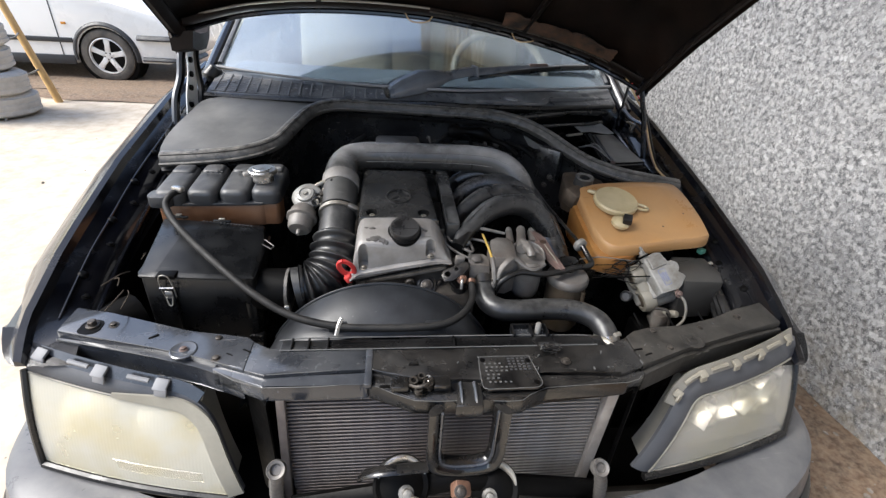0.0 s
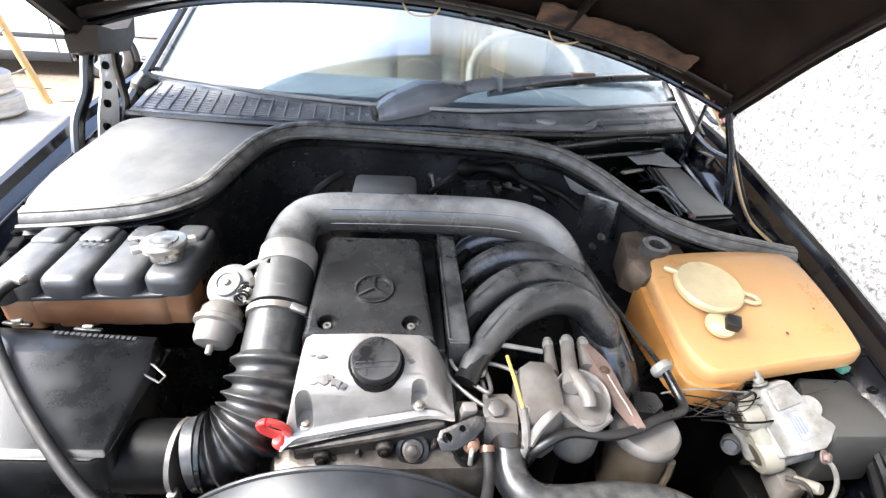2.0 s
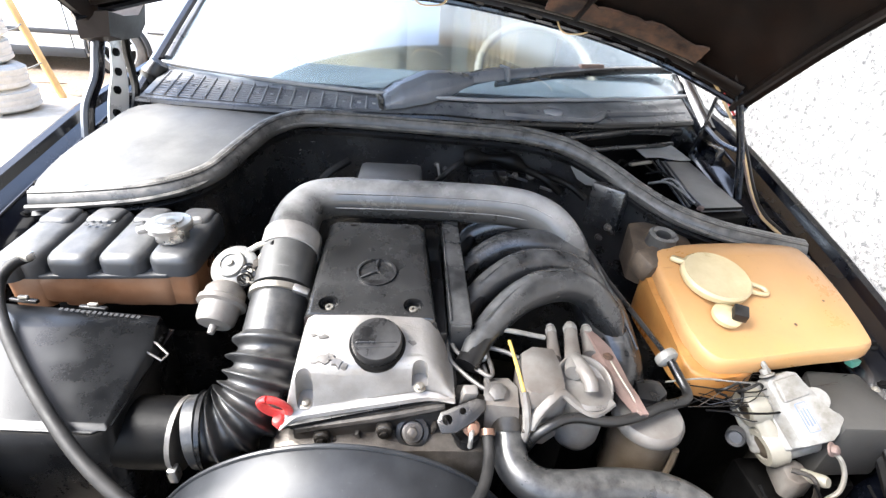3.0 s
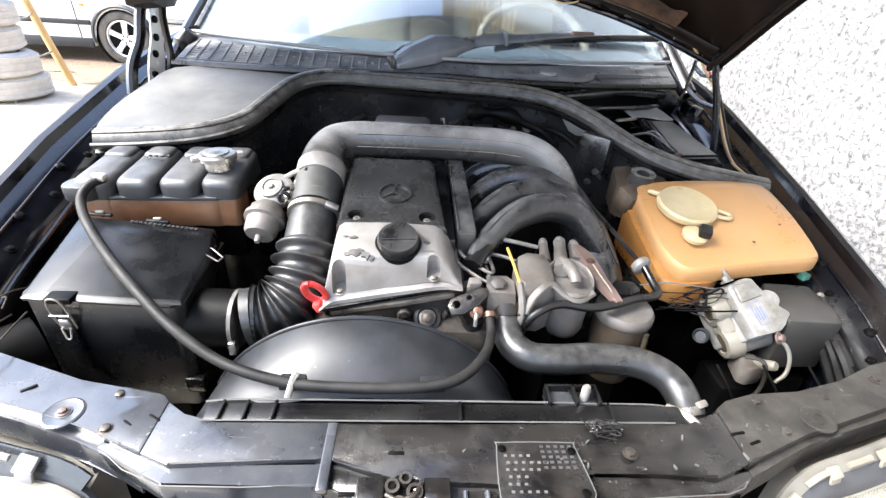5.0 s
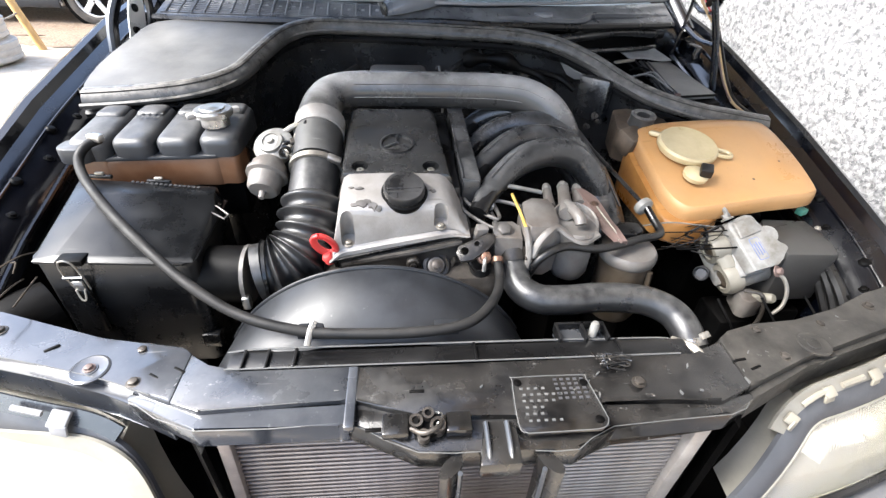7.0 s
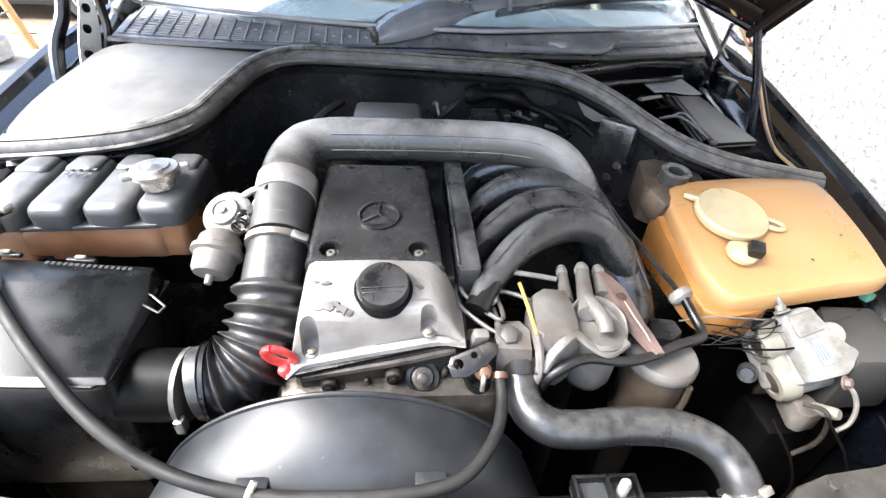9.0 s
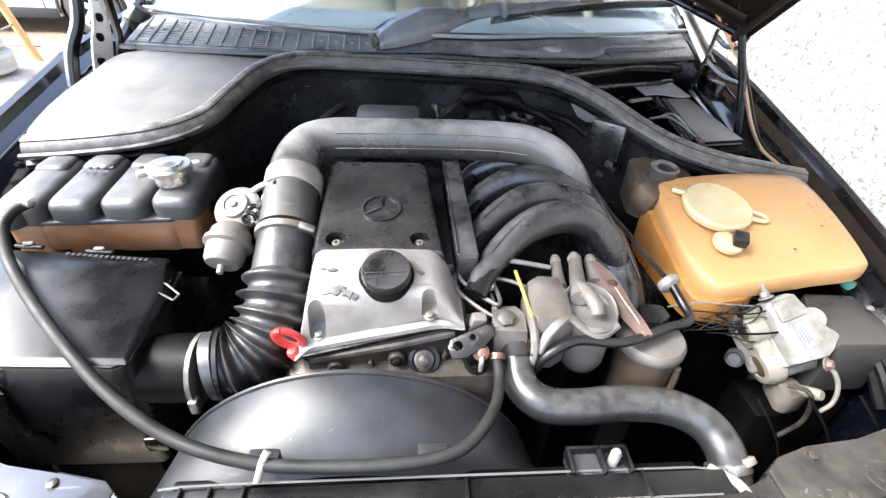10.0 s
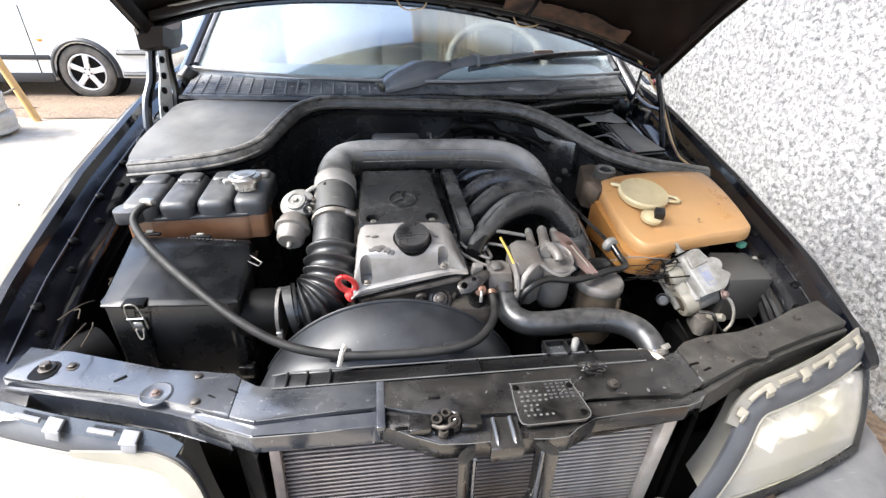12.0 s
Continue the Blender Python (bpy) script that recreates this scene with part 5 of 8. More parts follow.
steer = part("steering_wheel", tube([wheel_m @ Vector((0.215 * math.cos(a), 0.215 * math.sin(a), 0)) for a in np.linspace(0, 2 * math.pi, 33)], 0.016, 10, 2), M_WHEELRIM, car, "beige steering wheel")
part("wheel_boss", lathe([(0.07, -0.03), (0.075, -0.012), (0.05, 0.0), (0, 0.004)], wheel_m @ pose(0, -0.06, 0), 18), M_WHEELRIM, steer)
part("wheel_spoke", box(wheel_m @ Vector((0, -0.07, -0.012)), (0.37, 0.04, 0.02), 0.008, (44, 0, 0)), M_WHEELRIM, steer)
for x in (-0.36, 0.36):
    seat = part("front_seat", box((x, 2.45, 0.82), (0.5, 0.14, 0.62), 0.05, (-14, 0, 0), steps=3), M_BEIGE, car, "beige front seat")
    part("headrest", box((x, 2.53, 1.2), (0.27, 0.09, 0.16), 0.035, (-10, 0, 0), steps=3), M_BEIGE, seat)
    part("cushion", box((x, 2.15, 0.55), (0.52, 0.5, 0.16), 0.05, (6, 0, 0), steps=3), M_BEIGE, seat)
# added panel imitating the brown band that the windscreen mirrors
band_outline = [(0.17 + 0.012 * k, 2.3 + (0.008 if k % 2 else 0)) for k in range(19)]
part("mirror_band_panel", prism(band_outline + [(x, y + 0.012) for x, y in band_outline[::-1]], 0.62, 1.3, 0), M_BROWN, car, "brown corrugated panel added in the cabin to imitate a mirrored band")
part("cabin_floor", box((0, 2.4, 0.3), (1.5, 2.0, 0.04), 0.01), M_DASH, car)
part("rear_bench", box((0, 3.2, 0.75), (1.3, 0.2, 0.7), 0.06, (-12, 0, 0)), M_BEIGE, car)


# near-black wall added as the recess's shade behind the scuttle, and rolled edge
part("scuttle_wall", shell(lambda u, v: scuttle_front(-0.69 + 1.38 * u) + Vector((0, 0.05 + 0.02 * v, -0.012 - 0.62 * v)), 20, 4, (0, 0.006, 0)), M_BAY, scuttle, "near-black wall added for the dark recess below the scuttle")
part("rolled_edge", tube([scuttle_front(x) + Vector((0, 0.012, -0.036 - 0.012 * math.sin(9 * x))) for x in np.linspace(0.2, 0.68, 9)], 0.012, 10, 4), M_BULK, scuttle, "black rolled steel edge")
part("rolled_edge", tube([scuttle_front(x) + Vector((0, 0.03, -0.075)) for x in np.linspace(0.28, 0.68, 7)], 0.008, 8, 3), M_BULK, scuttle)

# bulkhead with its rubber seal
seal_line = [(-0.69, 0.775, 0.868), (-0.6, 0.785, 0.872), (-0.5, 0.805, 0.88), (-0.43, 0.85, 0.893), (-0.395, 0.93, 0.915), (-0.36, 1.02, 0.935), (-0.3, 1.068, 0.946), (-0.2, 1.078, 0.946), (0.0, 1.072, 0.942), (0.17, 1.07, 0.936), (0.28, 1.045, 0.924), (0.36, 0.985, 0.9), (0.415, 0.915, 0.875), (0.47, 0.855, 0.856), (0.55, 0.818, 0.84), (0.64, 0.802, 0.828), (0.72, 0.795, 0.817)]
fine_line = curve(seal_line, 4)
bm = loft([[p + Vector((0, 0.006, -0.01)), p + Vector((0, 0.03, -0.012)), Vector((p.x, p.y + 0.03, 0.24)), Vector((p.x, p.y + 0.012, 0.24))] for p in fine_line])
part("bulkhead", bm, M_BULK, car, "black bulkhead wall")
seal = part("bulkhead_seal", tube(seal_line, 0.021, 14, 4, flat=0.62), M_SEAL, car, "black rubber bulkhead seal in a wavy line")
for off, dz in ((-0.021, -0.008), (-0.004, 0.0115), (0.014, 0.008)):
    part("seal_bead", tube([(x, y + off, z + dz) for x, y, z in seal_line], 0.0048, 6, 4), M_SEAL, seal)
part("seal_flange", tube([(x, y - 0.01, z - 0.027) for x, y, z in seal_line], 0.008, 6, 4), M_PLASTIC, seal)


def cover_z(x, y):
    return 0.888 + 0.055 * (y - 0.79) / 0.34 - 0.012 * max(0, (-x - 0.6)) / 0.1 + 0.006 * math.sin((y - 0.79) * 8)


cover_edge = [(-0.705, 0.785), (-0.6, 0.79), (-0.5, 0.815), (-0.435, 0.862), (-0.402, 0.94), (-0.372, 1.03), (-0.33, 1.085), (-0.36, 1.135), (-0.52, 1.15), (-0.685, 1.14), (-0.7, 1.05), (-0.715, 0.9)]
part("bulkhead_cover", prism([(p.x, p.y) for p in curve([(x, y, 0) for x, y in cover_edge + cover_edge[:1]], 3)[:-1]], lambda x, y: cover_z(x, y) - 0.05, cover_z, 0.007), M_DUSTY, car, "dusty grey plastic cover over the bulkhead chamber")
# platform with the round grommet, and a bracket beside it
deck = part("strut_deck", prism([(0.372, 0.785), (0.39, 0.762), (0.47, 0.76), (0.5, 0.775), (0.5, 0.85), (0.43, 0.88), (0.392, 0.87)], 0.74, lambda x, y: 0.813 + 0.12 * (y - 0.8) + 0.006 * noise.noise(Vector((x * 40, y * 40, 1))), 0.006), M_DECK, car, "dirty brown pressed deck")
part("grommet", lathe([(0.029, -0.022), (0.026, 0), (0.027, 0.008), (0.021, 0.011), (0.015, 0.007), (0.014, -0.01), (0, -0.01)], pose(0.43, 0.797, 0.829, 8, 0, 0), 22), M_SEAL, deck, "round rubber grommet")
part("rusty_lug", box((0.4, 0.765, 0.79), (0.06, 0.05, 0.05), 0.012, (20, 0, 30)), M_DECK, deck)
bulk_box = part("bulkhead_box", box((0.366, 0.934, 0.826), (0.076, 0.03, 0.098), 0.006, (-4, 0, -45)), M_BULK, car, "flat black box on the bulkhead")
for x, y, z in ((0.372, 0.915, 0.815), (0.378, 0.902, 0.782)):
    part("box_screw", bolt((x, y, z), 0.006, 0.006, way=(-0.69, -0.72, 0.1)), M_ALUDIRT, bulk_box)
part("scraped_patch", prism([(-0.052, 0.012), (-0.03, 0.008), (0.0, 0.0), (0.03, -0.004), (0.054, -0.008), (0.05, -0.016), (0.02, -0.013), (-0.008, -0.018), (-0.03, -0.012)], -0.001, 0.0015, 0, m=Matrix.Translation((0.332, 0.968, 0.878)) @ pose(0, 0, 0, 90, 0, -45)), M_DUSTY, car, "scraped pale patch on the bulkhead")
part("round_stud", lathe([(0.011, 0), (0.011, 0.006), (0.006, 0.012), (0, 0.012)], pose(0.222, 1.055, 0.845, 80, 0, -15), 16), M_FILTER, car, "pale round stud")
for x, y, z, w in ((0.19, 1.05, 0.838, 0.05), (0.257, 1.03, 0.822, 0.03)):
    part("bulkhead_clip", box((x, y, z), (w, 0.008, 0.006), 0.002, (0, 10, -20)), M_DUSTY, car)
for x, y, z in ((0.0, 1.05, 0.86), (0.02, 1.05, 0.85), (0.18, 1.035, 0.85), (0.35, 0.9, 0.77), (0.36, 0.89, 0.8)):
    part("bulkhead_stud", bolt((x, y, z), 0.005, 0.016, way=(0, -1, 0.3)), M_ALUDIRT, car)
part("bulkhead_rod", tube([(0.0, 1.03, 0.87), (0.01, 1.02, 0.82), (0.01, 1.0, 0.76)], 0.003, 6), M_ZINC, car)
part("bulkhead_bracket", box((0.12, 1.04, 0.83), (0.09, 0.03, 0.05), 0.008, (10, 0, 0)), M_BULK, car)
part("heater_valve", tube([(0.06, 1.035, 0.885), (0.1, 1.03, 0.89), (0.16, 1.03, 0.885), (0.2, 1.02, 0.87)], lambda s: 0.016 + 0.006 * math.sin(11 * s), 12), M_BAY, car, "black heater valve on the bulkhead")
for k, (a, b) in enumerate((((0.2, 1.02, 0.87), (0.27, 0.97, 0.84)), ((0.06, 1.035, 0.88), (0.0, 1.02, 0.83)), ((0.13, 1.02, 0.86), (0.15, 0.98, 0.8)), ((-0.2, 1.05, 0.86), (-0.28, 1.02, 0.8)), ((0.24, 0.99, 0.87), (0.31, 0.92, 0.85)))):
    a, b = Vector(a), Vector(b)
    part("bulkhead_hose", tube([a, a.lerp(b, 0.5) + Vector((0, -0.02, 0.012)), b], 0.009 - 0.0015 * (k % 3), 8), M_MATT if k % 2 else M_BAY, car)
rngg = random.Random(9)
for k in range(5):
    a = Vector((-0.68 + rngg.uniform(-0.02, 0.02), rngg.uniform(0.42, 0.56), 0.69 + rngg.uniform(-0.02, 0.05)))
    b = a + Vector((rngg.uniform(-0.04, 0.05), rngg.uniform(-0.1, 0.06), rngg.uniform(0.0, 0.05)))
    part("dry_twig", tube([a, a.lerp(b, 0.5) + Vector((0.01, 0, 0.01)), b], 0.0014, 5, 4), M_TWIG, car, "dry twig caught in the bay")


# ---- engine ----
engine = thing("engine", (-0.08, 0.62, 0.215), "oily five-cylinder diesel engine with black top cover", "engine")
part("crankcase", box((-0.08, 0.66, 0.46), (0.3, 0.5, 0.5), 0.03), M_ALUDIRT, engine, "oily engine block")
part("cylinder_head", prism([(-0.2, 0.452), (0.0, 0.475), (0.02, 0.485), (0.045, 0.51), (0.045, 0.9), (-0.2, 0.9)], 0.66, lambda x, y: 0.728 + 0.1 * (x + 0.197), 0.006), M_OILY, engine)


def cover_top(y):
    return 0.831 + (y - 0.53) * 0.17


def set_back(x, y):
    """The slanting front of the valve cover: how far its nose stands back."""
    return max(0.0, (0.53 - y) / 0.112) * (0.014 + 0.09 * (x + 0.2))


def cover_skin(x, y):
    """Height of the cover's skin at a place in plan."""
    k = 1 - (0.014 + 0.09 * (x + 0.2)) / 0.112
    y0 = 0.53 - (0.53 - y) / k
    return float(np.interp(y0, [0.42, 0.4305, 0.436, 0.4385, 0.4435, 0.452, 0.48, 0.53], [0.745, 0.762, 0.793, 0.804, 0.8115, 0.8155, 0.822, 0.832]))


# cast front half of the valve cover: a sloping top, a steeper nose and spreading sides
rings = []
for x, s in ((-0.207, 0.03), (-0.204, 0.08), (-0.199, 0.4), (-0.193, 0.75), (-0.187, 0.93), (-0.178, 1), (-0.1, 1.03), (-0.035, 1), (-0.022, 0.93), (-0.01, 0.7), (0.0, 0.35), (0.008, 0.08), (0.012, 0.03)):
    foot = 0.738 + 0.14 * (x + 0.197)
    grow = 0.012 * (1 - s)
    rings.append([(x, y - grow * (y < 0.45) + set_back(x, y), foot + (z - foot) * s) for y, z in ((0.53, foot), (0.53, 0.832), (0.48, 0.822), (0.452, 0.8155), (0.4435, 0.8115), (0.4385, 0.804), (0.436, 0.793), (0.4305, 0.762), (0.4275, foot + 0.011), (0.4235, foot + 0.0075), (0.4195, foot + 0.006), (0.4185, foot))])
valve = part("valve_cover", loft(rings), M_ALU, engine, "bare cast-aluminium valve cover with stains")
part("cover_gasket", prism([(-0.207, 0.425), (-0.03, 0.4485), (0.009, 0.455), (0.016, 0.475), (0.016, 0.6), (-0.207, 0.6)], lambda x, y: 0.7325 + 0.14 * (x + 0.197), lambda x, y: 0.7375 + 0.14 * (x + 0.197), 0.001), M_RUBBER, valve, "black gasket line")
for x, y, z in ((-0.034, 0.456, 0.777), (-0.178, 0.4465, 0.754)):
    # a pocket cut into the nose, open at the front, with the bolt on its floor
    pocket = prism([(px, py + 0.006) for px, py in rounded(0.021, 0.03, 0.0095, 5)], 0.0, 0.07, 0.0, m=pose(x, y, z, 14, 0, 0))
    carve(valve, pocket)
    part("cover_bolt", bolt((x, y + 0.001, z - 0.001), 0.0052, 0.007, way=(0, -0.24, 0.97)), M_ZINC, valve)
wear = random.Random(21)
for cx, cy, r in ((-0.158, 0.463, 0.0075), (-0.148, 0.465, 0.006), (-0.139, 0.46, 0.005), (-0.168, 0.461, 0.004), (-0.129, 0.457, 0.003), (-0.16, 0.494, 0.004), (-0.173, 0.497, 0.003), (-0.045, 0.49, 0.004)):
    ring = [(cx + r * (1.3 + wear.uniform(-0.5, 0.5)) * math.cos(a), cy + r * (0.7 + wear.uniform(-0.3, 0.3)) * math.sin(a)) for a in np.linspace(0, 2 * math.pi, 12)[:-1]]
    part("flaked_paint", prism(ring, 0.79, lambda x, y: cover_skin(x, y) + 0.0004 + 0.0045 * max(0, 1 - ((x + 0.106) / 0.075) ** 2), 0), M_ALUWORN, valve, "flaked patch")
# oil filler cap
CAP_POSE = pose(-0.0905, 0.487, 0.821, 19, 0, 0)
cap = part("oil_filler_cap", lathe([(0.031, -0.012), (0.0325, 0.002), (0.032, 0.013), (0.03, 0.0165), (0.02, 0.0175), (0, 0.0175)], CAP_POSE, 40), M_CAP, engine, "round black oil filler cap")
part("cap_gasket", lathe([(0.034, -0.012), (0.0365, -0.006), (0.0365, 0.001), (0.034, 0.004), (0.03, 0.004)], CAP_POSE, 40), M_BAY, cap, "black gasket")
for k in range(26):
    a = k * math.pi / 13
    part("grip_rib", box(CAP_POSE @ Vector((0.0315 * math.cos(a), 0.0315 * math.sin(a), 0.006)), (0.0022, 0.0022, 0.011), 0.0006, (20, 0, math.degrees(a))), M_CAP, cap)
part("cap_bar", box(CAP_POSE @ Vector((0, -0.006, 0.017)), (0.052, 0.003, 0.004), 0.001, (20, 0, 3)), M_CAP, cap)
part("cap_bar", box(CAP_POSE @ Vector((0, -0.013, 0.0167)), (0.046, 0.002, 0.003), 0.001, (20, 0, 3)), M_CAP, cap)

# black plastic engine cover with its round emblem and two screws
rings = []
for inset, drop in ((0.0, -0.05), (0.0, -0.008), (0.004, -0.002), (0.01, 0.0)):
    rings.append([(x, y, cover_top(y) + drop) for x, y in ((-0.193 + inset, 0.5315 + inset * 0.3), (-0.012 - inset, 0.5275 + inset * 0.3), (-0.02 - inset, 0.61), (-0.03 - inset, 0.735 - inset), (-0.038 - inset, 0.744 - inset), (-0.182 + inset, 0.744 - inset), (-0.19 + inset, 0.735 - inset), (-0.192 + inset, 0.6))])
top = part("engine_cover", loft(rings), M_TOP, engine, "matt black plastic engine cover")
emblem_m = pose(-0.102, 0.617, cover_top(0.617) + 0.001, 9.6, 0, 0)
part("emblem_ring", lathe([(0.0295, -0.001), (0.0295, 0.0022), (0.0265, 0.0022), (0.0262, -0.001)], emblem_m, 40), M_CAP, top, "raised round emblem")
part("emblem_spokes", box(emblem_m @ Vector((0, 0.013, 0.0008)), (0.004, 0.026, 0.0024), 0.0006, (9.6, 0, 0), into=box(emblem_m @ Vector((0.011, -0.006, 0.0008)), (0.004, 0.026, 0.0024), 0.0006, (9.6, 0, 60), into=box(emblem_m @ Vector((-0.011, -0.006, 0.0008)), (0.004, 0.026, 0.0024), 0.0006, (9.6, 0, -60)))), M_CAP, top)
for x in (-0.1625, -0.0455):
    m = pose(x, 0.553, cover_top(0.553), 9.6, 0, 0)
    carve(top, lathe([(0.0, -0.014), (0.0125, -0.014), (0.0155, 0.012), (0.0, 0.012)], m, 22))
    part("cover_screw", lathe([(0.0062, 0), (0.0062, 0.006), (0.0052, 0.0072), (0.0026, 0.0072), (0.0024, 0.003), (0, 0.003)], m @ pose(0, 0, -0.0136), 16), M_ZINC, top, "hollow-headed screw")
for x in (-0.15, -0.06):
    part("cover_slot", box((x, 0.728, cover_top(0.728) + 0.0005), (0.008, 0.003, 0.002), 0), M_BAY, top)

# distribution rail beside the cover
rail = part("inlet_rail", prism([(0.006, 0.537), (0.039, 0.535), (0.031, 0.79), (0.0, 0.79)], 0.77, lambda x, y: 0.8185 + 0.135 * (y - 0.535), 0.004), M_COVER, engine, "black plastic inlet rail")
part("rail_rib", tube([(0.0085, 0.54, 0.8205), (0.005, 0.66, 0.8365), (0.002, 0.78, 0.8525)], 0.0014, 6, 4), M_COVER, rail)
part("rail_foot", prism([(0.008, 0.5335), (0.037, 0.5325), (0.038, 0.548), (0.007, 0.549)], 0.765, 0.8165, 0.003), M_COVER, rail)
part("rail_lip", prism([(-0.013, 0.53), (0.004, 0.53), (-0.002, 0.79), (-0.03, 0.79)], 0.77, lambda x, y: 0.806 + 0.135 * (y - 0.53), 0.004), M_PLASTIC, engine)
# curved inlet runners, drawing together into the collector, each with a moulded seam
for k in range(4):
    y, mid, lift = 0.535 + 0.088 * k, 0.629 + 0.056 * k, 0.004 * k
    line = [(0.036, y - 0.024, 0.778 + lift), (0.06, y + 0.012, 0.796 + lift), (0.115, 0.5 * (y + 0.062) + 0.5 * (mid - 0.03), 0.82 + lift), (0.178, mid, 0.826 + lift), (0.235, mid + 0.012 - 0.006 * k, 0.806 + lift), (0.278, mid - 0.01 * k, 0.762), (0.302, 0.612 + 0.03 * k, 0.7)]
    runner = part("inlet_runner", tube(line, lambda s: 0.0165 + 0.0105 * min(1, s * 2.4), 18, 7), M_COVER, engine, "curved black inlet runner")
    part("seam", tube([(x - 0.004, y2 - 0.004, z + 0.0235) for x, y2, z in line[1:5]], 0.0011, 5, 6), M_COVER, runner)
    part("root_flange", tube([(0.03, y - 0.035, 0.774 + lift), (0.058, y + 0.006, 0.795 + lift)], lambda s: 0.02 - 0.003 * s, 12, 3, flat=0.8), M_PLASTIC, runner)
collector = part("collector", tube([(0.25, 0.762, 0.79), (0.262, 0.722, 0.775), (0.277, 0.67, 0.752), (0.292, 0.625, 0.715), (0.305, 0.595, 0.67), (0.31, 0.585, 0.62)], lambda s: 0.04 + 0.004 * min(1, 1.6 * s), 20, 5), M_COVER, engine, "black moulded collector below the runners")
part("moulded_flange", tube([(0.264, 0.752, 0.822), (0.273, 0.714, 0.811), (0.285, 0.668, 0.797), (0.3, 0.622, 0.772), (0.32, 0.585, 0.734)], 0.0026, 8, 5), M_COVER, collector, "joint flange along the collector")
# fat crossover pipe behind the cover
line = [(-0.243, 0.69, 0.85), (-0.244, 0.73, 0.866), (-0.23, 0.778, 0.878), (-0.185, 0.8, 0.882), (-0.09, 0.803, 0.882), (0.0, 0.803, 0.882), (0.09, 0.801, 0.881), (0.15, 0.794, 0.877), (0.193, 0.78, 0.863), (0.222, 0.764, 0.838), (0.245, 0.755, 0.8), (0.262, 0.752, 0.76)]
part("crossover_pipe", tube(line, lambda s: 0.0358 + 0.006 * max(0, 1 - s * 6), 22, 6), M_HOSE, engine, "fat black moulded intake pipe")
part("pipe_seam", tube([(x, y - 0.0285, z + 0.0205) for x, y, z in line[3:9]], 0.0014, 6, 5), M_HOSE, engine)
part("pipe_seam", tube([(x, y - 0.0352, z - 0.004) for x, y, z in line[3:8]], 0.0012, 6, 5), M_HOSE, engine)
part("rear_cover", box((-0.1, 0.93, 0.86), (0.13, 0.12, 0.05), 0.012), M_DUSTY, engine, "dusty cover behind the pipe")
# throttle body, boost valve and clamps
part("throttle_body", tube([(-0.243, 0.695, 0.851), (-0.243, 0.655, 0.834), (-0.243, 0.61, 0.812)], 0.043, 24, 3), M_NECK, engine, "dull grey intake neck")
part("neck_collar", tube([(-0.243, 0.7, 0.853), (-0.243, 0.668, 0.84)], 0.0455, 24, 2), M_ALU, engine, "bare metal collar")
part("neck_clamp", tube([(-0.243, 0.604, 0.809), (-0.243, 0.596, 0.805)], 0.0455, 24, 2), M_ZINC, engine, "bright hose clamp")
part("clamp_screw", box((-0.208, 0.585, 0.832), (0.024, 0.012, 0.012), 0.003, (30, 25, 0)), M_STEEL, engine)
valve_m = pose(-0.318, 0.638, 0.832, 32, -10, 0)
vacuum = part("vacuum_valve", lathe([(0.014, -0.024), (0.03, -0.016), (0.035, -0.004), (0.0355, 0.004), (0.031, 0.009), (0.022, 0.011), (0.0205, 0.017), (0.014, 0.019), (0.0135, 0.0165), (0.006, 0.016), (0.005, 0.021), (0, 0.021)], valve_m, 32), M_WHITE, engine, "round white vacuum valve")
can_m = Matrix.Translation((-0.326, 0.583, 0.797)) @ Vector((-0.1, -0.88, -0.46)).to_track_quat("Z", "Y").to_matrix().to_4x4()
part("actuator_can", lathe([(0.0, -0.038), (0.022, -0.036), (0.029, -0.026), (0.03, -0.014), (0.0345, -0.011), (0.035, -0.004), (0.029, -0.001), (0.027, 0.02), (0.023, 0.026), (0.006, 0.028), (0.0045, 0.04), (0, 0.041)], can_m, 30), M_FILTER, engine, "grey actuator can")
part("valve_spring", tube([(-0.293 + 0.0085 * math.cos(a), 0.632 - 0.0011 * a, 0.836 + 0.0085 * math.sin(a)) for a in np.linspace(0, 31, 60)], 0.0018, 5, 2), M_RUBBER, engine, "dark coil spring")
part("throttle_linkage", tube([(-0.3, 0.655, 0.852), (-0.28, 0.66, 0.862), (-0.257, 0.652, 0.866)], 0.005, 8), M_ZINC, engine, "steel linkage rod")
part("linkage_ball", lathe([(0.004, -0.006), (0.009, -0.003), (0.009, 0.004), (0.005, 0.008), (0, 0.008)], pose(-0.256, 0.65, 0.867, 20, 0, 0), 12), M_BAY, engine)
part("throttle_lever", prism([(-0.29, 0.638), (-0.272, 0.66), (-0.258, 0.65), (-0.264, 0.63), (-0.284, 0.618)], 0.842, 0.847, 0.002), M_ALUDIRT, engine)
part("throttle_bracket", prism([(-0.298, 0.625), (-0.27, 0.62), (-0.262, 0.605), (-0.29, 0.6)], 0.826, 0.832, 0.002), M_ZINC, engine)
for x, y, z in ((-0.276, 0.646, 0.847), (-0.288, 0.618, 0.836), (-0.262, 0.636, 0.848)):
    part("linkage_nut", bolt((x, y, z), 0.005, 0.008, way=(0, -0.5, 0.85)), M_ZINC, engine)

# ribbed bellows down to the air box
def ribbed(s):
    if s < 0.24:
        return 0.041
    if s > 0.93:
        return 0.047
    return 0.0415 + (0.0125 + 0.002 * math.sin(40 * s)) * (0.5 + 0.5 * math.cos(2 * math.pi * (s - 0.27) * 10.5)) ** 1.7


